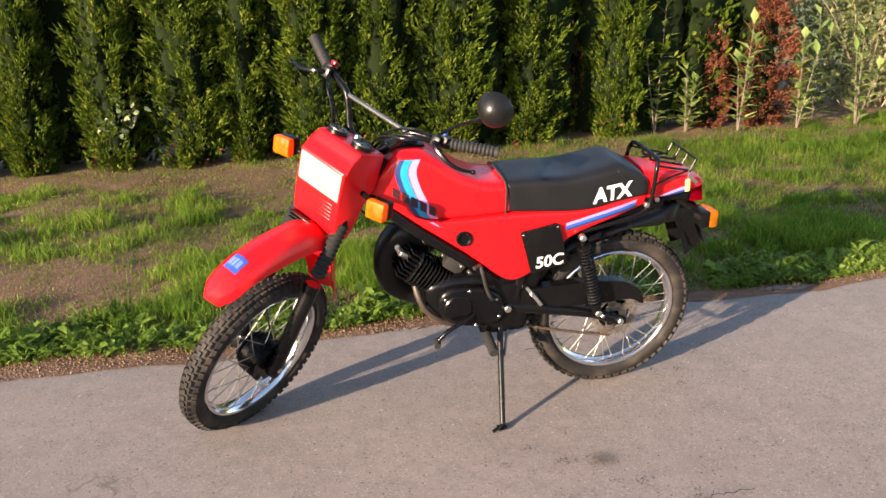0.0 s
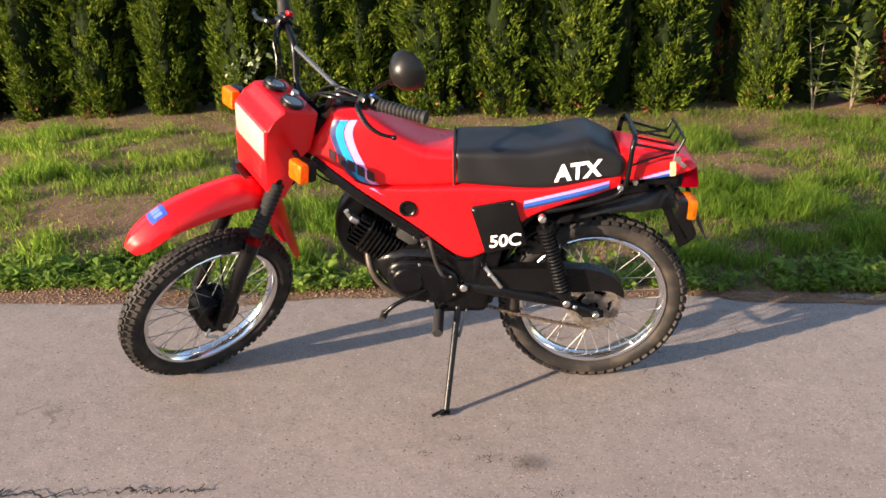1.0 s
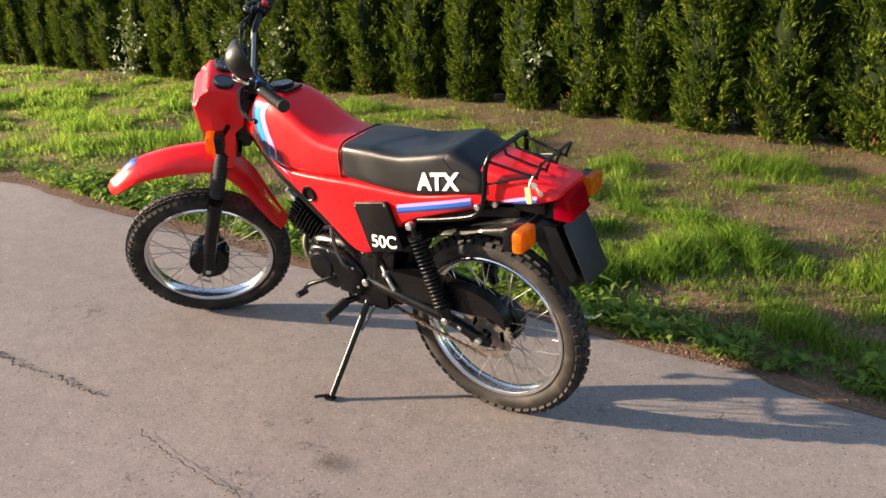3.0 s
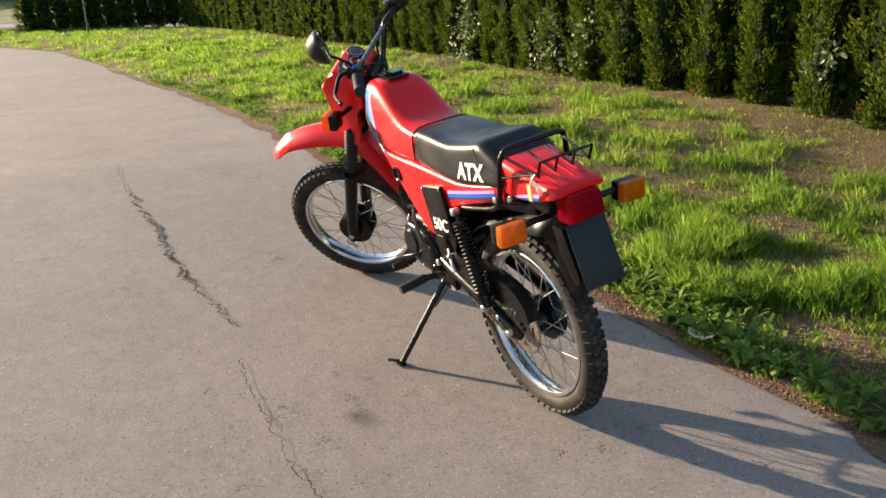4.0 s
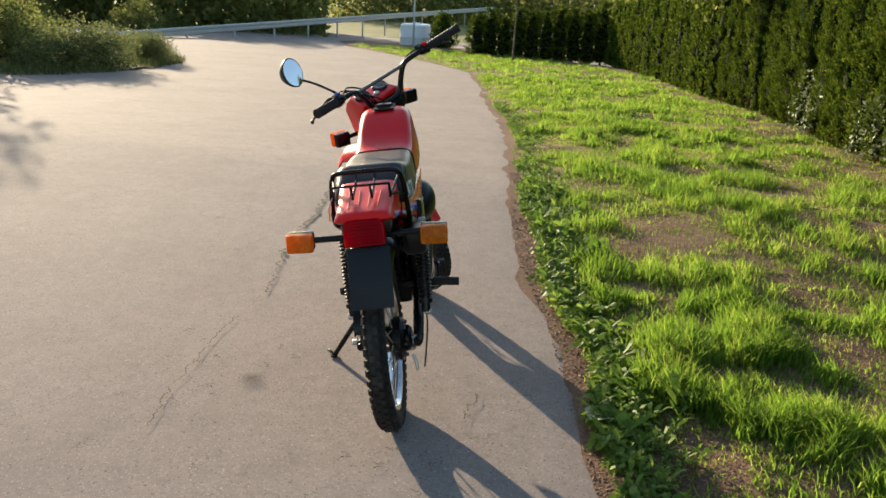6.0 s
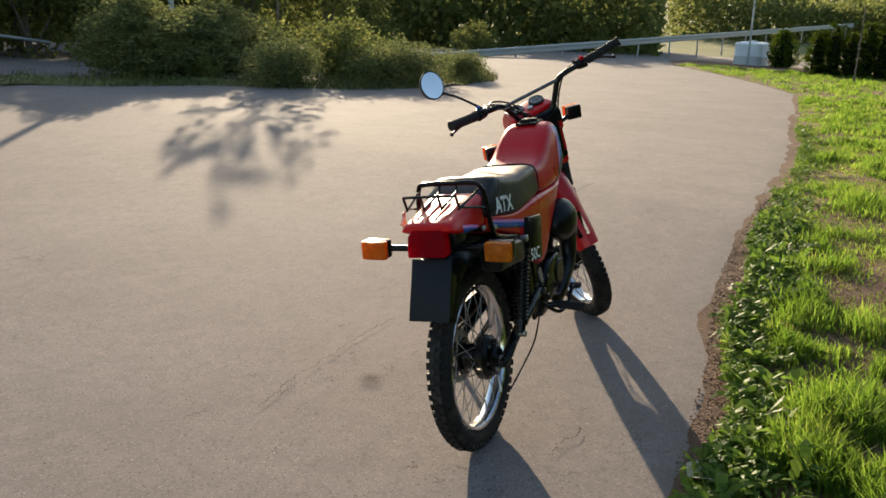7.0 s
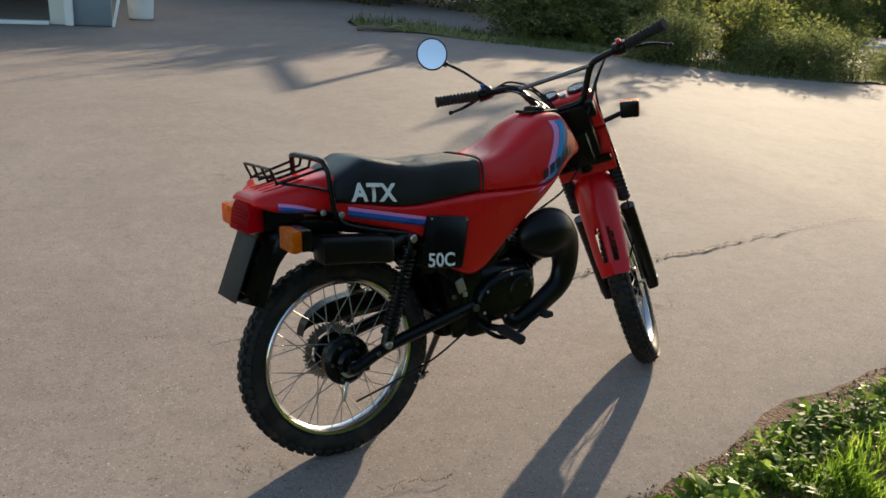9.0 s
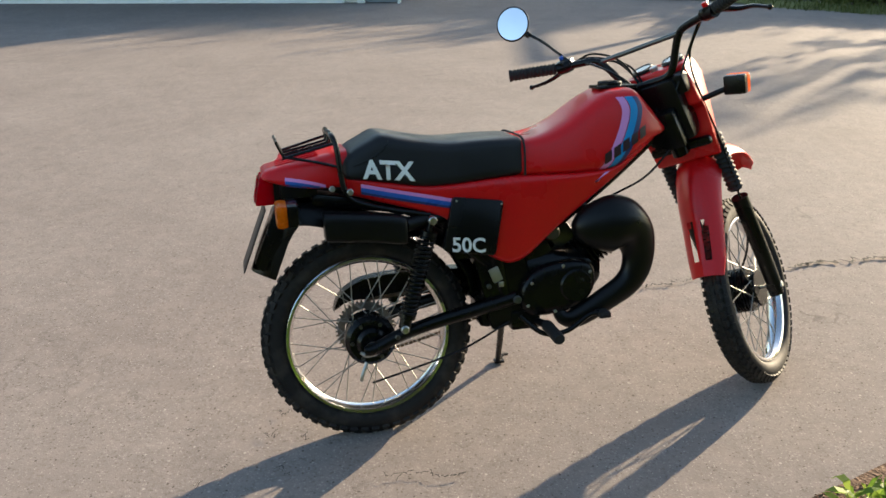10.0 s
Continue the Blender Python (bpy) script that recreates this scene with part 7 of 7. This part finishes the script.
part("broken_end", tube(bmesh.new(), [(0.18, 0.0, 0.075), (0.34, 0.05, 0.10), (0.44, 0.05, 0.07)], [0.013, 0.010, 0.004], 7, 3), PALE_BARK, branch)

# tall trees of the wood behind, and a loose young tree, itself unseen, placed for its shade on the yard
limbs = [([(0, 0, 1.6), (0.5, 0.2, 2.6), (1.0, 0.3, 3.4)], [0.05, 0.035, 0.012]), ([(0, 0, 1.9), (-0.5, 0.3, 2.9), (-0.8, 0.6, 3.7)], [0.05, 0.03, 0.012]), ([(0, 0, 2.2), (0.1, -0.6, 3.2), (0.2, -0.9, 4.0)], [0.045, 0.03, 0.012])]
tree = leafy("woodland_tree", ([(0, 0, -0.3), (0.05, 0, 1.2), (-0.03, 0.05, 2.6), (0.02, 0, 4.6)], [0.12, 0.10, 0.075, 0.02]), limbs, [(0, 0, 3.4, 1.0), (1.0, 0.3, 3.4, 0.8), (-0.8, 0.6, 3.6, 0.85), (0.2, -0.9, 3.9, 0.8), (0, 0.1, 4.6, 0.8), (0.6, 0.5, 2.5, 0.6), (-0.6, -0.4, 2.4, 0.6), (0.3, -0.2, 1.4, 0.5), (-0.2, 0.5, 0.9, 0.5)], 3600, 0.118, 0.043, 61, WOODS, BARK, "slender woodland tree with loose yellowing leaves", "tree")
tree.matrix_world = pose(-27.0, -26.0, -2.6) @ Matrix.Scale(1.2, 4)
rt = random.Random(9)
for k in range(40):
    ang = radians(rt.uniform(212, 268))
    dist = rt.uniform(27, 46)
    x, y = 2 + dist * math.cos(ang), 3 + dist * math.sin(ang)
    off = abs(((math.degrees(math.atan2(y - 2.8, x)) % 360) - 219.5))
    if y > -18.5:
        continue
    t = copy_thing(tree, Matrix.Identity(4))
    s = rt.uniform(0.9, 1.5) if off > 7 else rt.uniform(0.55, 0.75)
    t.matrix_world = pose(x, y, fall(x) - 1.6, 0, 0, rt.uniform(0, 360)) @ Matrix.Diagonal((s, s, s * (1.0 if off > 7 else 0.8), 1))
ry = random.Random(31)
crown = []
while len(crown) < 64:
    x, y, z = ry.uniform(-0.9, 0.9), ry.uniform(-0.9, 0.9), ry.uniform(-0.95, 0.95)
    if (x / 0.9) ** 2 + (y / 0.9) ** 2 + (z / 0.95) ** 2 < 1:
        crown.append((x, y, 3.98 + z, ry.uniform(0.06, 0.15)))
twig_ends = [([(0, 0, 2.5 + 0.05 * k), (x * 0.5, y * 0.5, z - 0.2), (x, y, z)], [0.010, 0.006, 0.003]) for k, (x, y, z, _) in enumerate(crown[:22])]
young = leafy("young_tree", ([(0, 0, 0), (0.03, 0, 2.2), (0, 0.04, 4.6)], [0.04, 0.028, 0.008]), twig_ends, crown, 420, 0.09, 0.036, 62, WOODS, BARK, "young tree with a loose open crown on the bank", "tree", 2)
young.matrix_world = pose(-10.25, -11.4, -1.6)

# trees added to the wood close behind the bank, to shade the yard
for x, y, k, turn in ((-7.4, -14.2, 0.86, 20), (-5.9, -14.6, 0.84, 120), (-4.2, -15.6, 0.90, 200), (-2.6, -16.2, 0.92, 310), (-8.2, -16.0, 0.95, 80), (-9.6, -16.6, 0.96, 10), (-6.7, -16.9, 1.0, 150), (-5.0, -17.6, 1.02, 240), (-3.3, -14.3, 0.84, 60), (-1.5, -15.0, 0.86, 330), (-1.0, -17.4, 1.0, 190)):
    copy_thing(tree, pose(x, y, -1.6, 0, 0, turn)).matrix_world = pose(x, y, -1.6, 0, 0, turn) @ Matrix.Scale(k, 4)

# slim two-pole, two-bar frame among the bank's bushes, unseen, added for its line shadows
frame_thing = tagged(empty("clothes_frame", pose(-8.1, -12.4, 0)), "unseen slim grey frame of two poles and two bars, added for its shadow", "frame")
for dx, dy in ((0, 0), (0.01, -1.84)):
    bm = rod(bmesh.new(), (dx, dy, -1.8), (dx, dy, 2.8), 0.06, 10)
    part("pole", bm, RAIL_STEEL, frame_thing)
bm = bmesh.new()
rod(bm, (0, 0, 2.8), (0.01, -1.84, 2.8), 0.06, 10)
part("beam", bm, RAIL_STEEL, frame_thing)
bm = bmesh.new()
rod(bm, (0, 0, 2.15), (0.01, -1.84, 2.15), 0.045, 10)
part("cross_bar", bm, RAIL_STEEL, frame_thing)

# a far belt of woods that closes the view
rw = np.random.default_rng(77)
n = 80000
ang = np.radians(rw.uniform(150, 300, n))
dist = np.where((ang > radians(186)) & (ang < radians(205)), rw.uniform(84, 100, n), rw.uniform(46, 62, n))
top = 2.2 + 1.6 * wave(ang * 14, dist * 0.1, 1.0, 0.4) + 0.9 * wave(ang * 50, dist * 0.2, 1.0, 1.4)
cx, cy = 2 + dist * np.cos(ang), 3 + dist * np.sin(ang)
cz = -3.6 + (top + 3.4) * rw.uniform(0, 1, n) ** 0.8
v, f = sprays(np.stack([cx, cy, cz], -1), rw.normal(0, 1, (n, 3)), 0.42, 0.17, rw, 2, 0.8)
quads("far_woods", v, f, WOODS, "stuff", "distant belt of mixed woodland", "woods")

# crash barrier along the road below
bm = bmesh.new()
ra, rb = Vector((-17.0, -15.5, -0.92)), Vector((-72.0, -15.5, -0.98))
prof = [(0.0, -0.15), (0.03, -0.12), (0.03, -0.05), (0.0, -0.02), (0.0, 0.02), (0.03, 0.05), (0.03, 0.12), (0.0, 0.15), (-0.01, 0.15), (0.015, 0.05), (-0.012, 0.0), (0.015, -0.05), (-0.01, -0.15)]
skin(bm, [[c + Vector((0, d, z)) for d, z in prof] for c in (ra, ra.lerp(rb, 0.5), rb)])
barrier = tagged(empty("crash_barrier", Matrix.Identity(4)), "long galvanised steel crash barrier beside the lower road", "barrier")
part("rail", bm, RAIL_STEEL, barrier)
for k in range(16):
    c = ra.lerp(rb, (k + 0.5) / 16)
    bm = bmesh.new()
    box(bm, (0.10, 0.05, 1.3), here(c.x, c.y - 0.05, c.z - 0.50), 0.005)
    part("post", bm, RAIL_STEEL, barrier)

# plastic water tank, a small dark conifer and a thin post beside it
bm = bmesh.new()
skin(bm, [[Vector((r * math.copysign(abs(math.cos(a)) ** 0.5, math.cos(a)), r * math.copysign(abs(math.sin(a)) ** 0.5, math.sin(a)), z)) for a in np.linspace(0, 2 * math.pi, 28, endpoint=False)] for r, z in ((0.60, 0), (0.64, 0.05), (0.64, 0.42), (0.66, 0.45), (0.64, 0.48), (0.64, 0.95), (0.58, 1.02), (0.2, 1.05))])
tank_thing = tagged(empty("water_tank", pose(-35.0, -9.6, fall(-35))), "white plastic water tank standing on grass", "tank")
part("body", bm, WHITE_PLASTIC, tank_thing)
bm = bmesh.new()
disc(bm, here(0, 0, 1.06) @ Matrix.Rotation(radians(90), 4, "X"), 0.18, 0.06, 24, 0.01)
part("lid", bm, WHITE_PLASTIC, tank_thing)
con = thuja("dark_conifer", 1.5, 0.55, 420, 71, THUJA, "small dark conifer beside the water tank", 0.35)
con.matrix_world = pose(-34.2, -8.0, fall(-34))
bm = bmesh.new()
rod(bm, (0, 0, -0.1), (0, 0, 3.2), 0.05, 12, 0.035)
tagged(part("thin_post", bm, RAIL_STEEL), "slim grey metal post in the grass", "post").matrix_world = pose(-33.6, -9.2, fall(-33))
bm = bmesh.new()
tube(bm, [(0, 0, -0.05), (0.02, 0.01, 1.0), (-0.02, 0, 2.2)], [0.028, 0.022, 0.015], 8, 3)
tagged(part("slim_sapling", bm, BARK), "slim grey young trunk before the low hedge", "tree").matrix_world = pose(-23.2, -2.2, fall(-23.2))
# low hedge across the end of the lawn
for k in range(12):
    u = k / 11
    t = copy_thing(far_kind[k % 2], Matrix.Identity(4))
    x, y = -28.6 - 1.2 * u, -4.9 + 5.6 * u
    t.matrix_world = pose(x, y, fall(x), 0, 0, 50 * k) @ Matrix.Diagonal((1.7, 1.7, 0.62 + 0.25 * u + 0.05 * math.sin(k * 2.3), 1))

# raised terrace wall with a sloping rail, at the back of the yard
wall = tagged(empty("terrace_wall", Matrix.Identity(4)), "dark timber-faced terrace wall with a sloping slatted rail", "wall")
bm = bmesh.new()
box(bm, (6.5, 0.3, 1.0), here(-1.2, -15.0, -0.1), 0.02)
part("wall_face", bm, DARK_WOOD, wall)
bm = bmesh.new()
a, b = Vector((0.6, -14.0, 1.35)), Vector((-6.1, -14.0, 0.19))
for dy in (0.0, -0.5):
    rod(bm, a + Vector((0, dy, 0)), b + Vector((0, dy, 0)), 0.03, 8)
part("sloping_rail", bm, RAIL_STEEL, wall)
for k in range(20):
    c = a.lerp(b, k / 19)
    bm = bmesh.new()
    box(bm, (0.05, 0.5, 0.02), here(c.x, c.y - 0.25, c.z), 0.004)
    part("slat", bm, RAIL_STEEL, wall)
bm = bmesh.new()
box(bm, (0.16, 0.16, 2.4), here(-3.8, -13.9, 1.1), 0.01)
part("post", bm, DARK_WOOD, wall)

# open garage at the edge of the yard
garage = tagged(empty("garage", pose(0, 0, 0)), "pale plastered garage with a dark open front", "garage")
bm = bmesh.new()
box(bm, (0.25, 5.0, 2.5), here(2.42, -10.6, 1.25), 0.01)
box(bm, (0.25, 5.0, 2.5), here(9.0, -10.6, 1.25), 0.01)
box(bm, (6.83, 0.25, 2.5), here(5.7, -13.2, 1.25), 0.01)
part("walls", bm, PLASTER, garage)
bm = bmesh.new()
box(bm, (7.4, 5.9, 0.16), here(5.7, -10.6, 2.6), 0.02)
part("roof", bm, ROOF_TILE, garage)
bm = bmesh.new()
box(bm, (0.11, 0.10, 2.5), here(2.29, -8.05, 1.25), 0.008)
part("white_jamb", bm, WHITE_PLASTIC, garage)
bm = bmesh.new()
box(bm, (6.4, 0.14, 0.05), here(5.75, -8.05, 0.028), 0.008)
part("threshold", bm, WHITE_PLASTIC, garage)
bm = bmesh.new()
box(bm, (0.50, 0.03, 0.40), here(1.98, -8.1, 0.205), 0.005)
tagged(part("board", bm, GREY_BOARD), "grey-blue board standing at the garage corner", "board")
bm = bmesh.new()
box(bm, (0.48, 0.32, 0.5), here(1.98, -8.32, 0.253), 0.02)
tagged(part("crate", bm, YELLOW_BOARD), "pale yellow crate behind the board", "crate")
bm = bmesh.new()
box(bm, (0.04, 0.24, 0.75), here(1.63, -8.12, 0.36) @ Matrix.Rotation(radians(-14), 4, "Y"), 0.004)
tagged(part("plank", bm, WHITE_PLASTIC), "white-edged plank leaning against the board", "plank")
bm = bmesh.new()
skin(bm, [[Vector((r * math.cos(q), r * math.sin(q), z)) for q in np.linspace(0, 2 * math.pi, 30, endpoint=False)] for r, z in ((0.17, 0.0), (0.18, 0.01), (0.205, 0.42), (0.215, 0.43), (0.215, 0.45), (0.20, 0.45), (0.175, 0.05))])
tagged(part("bucket", bm, WHITE_PLASTIC), "white plastic bucket beside the garage", "bucket").matrix_world = pose(1.35, -9.2, 0.004)
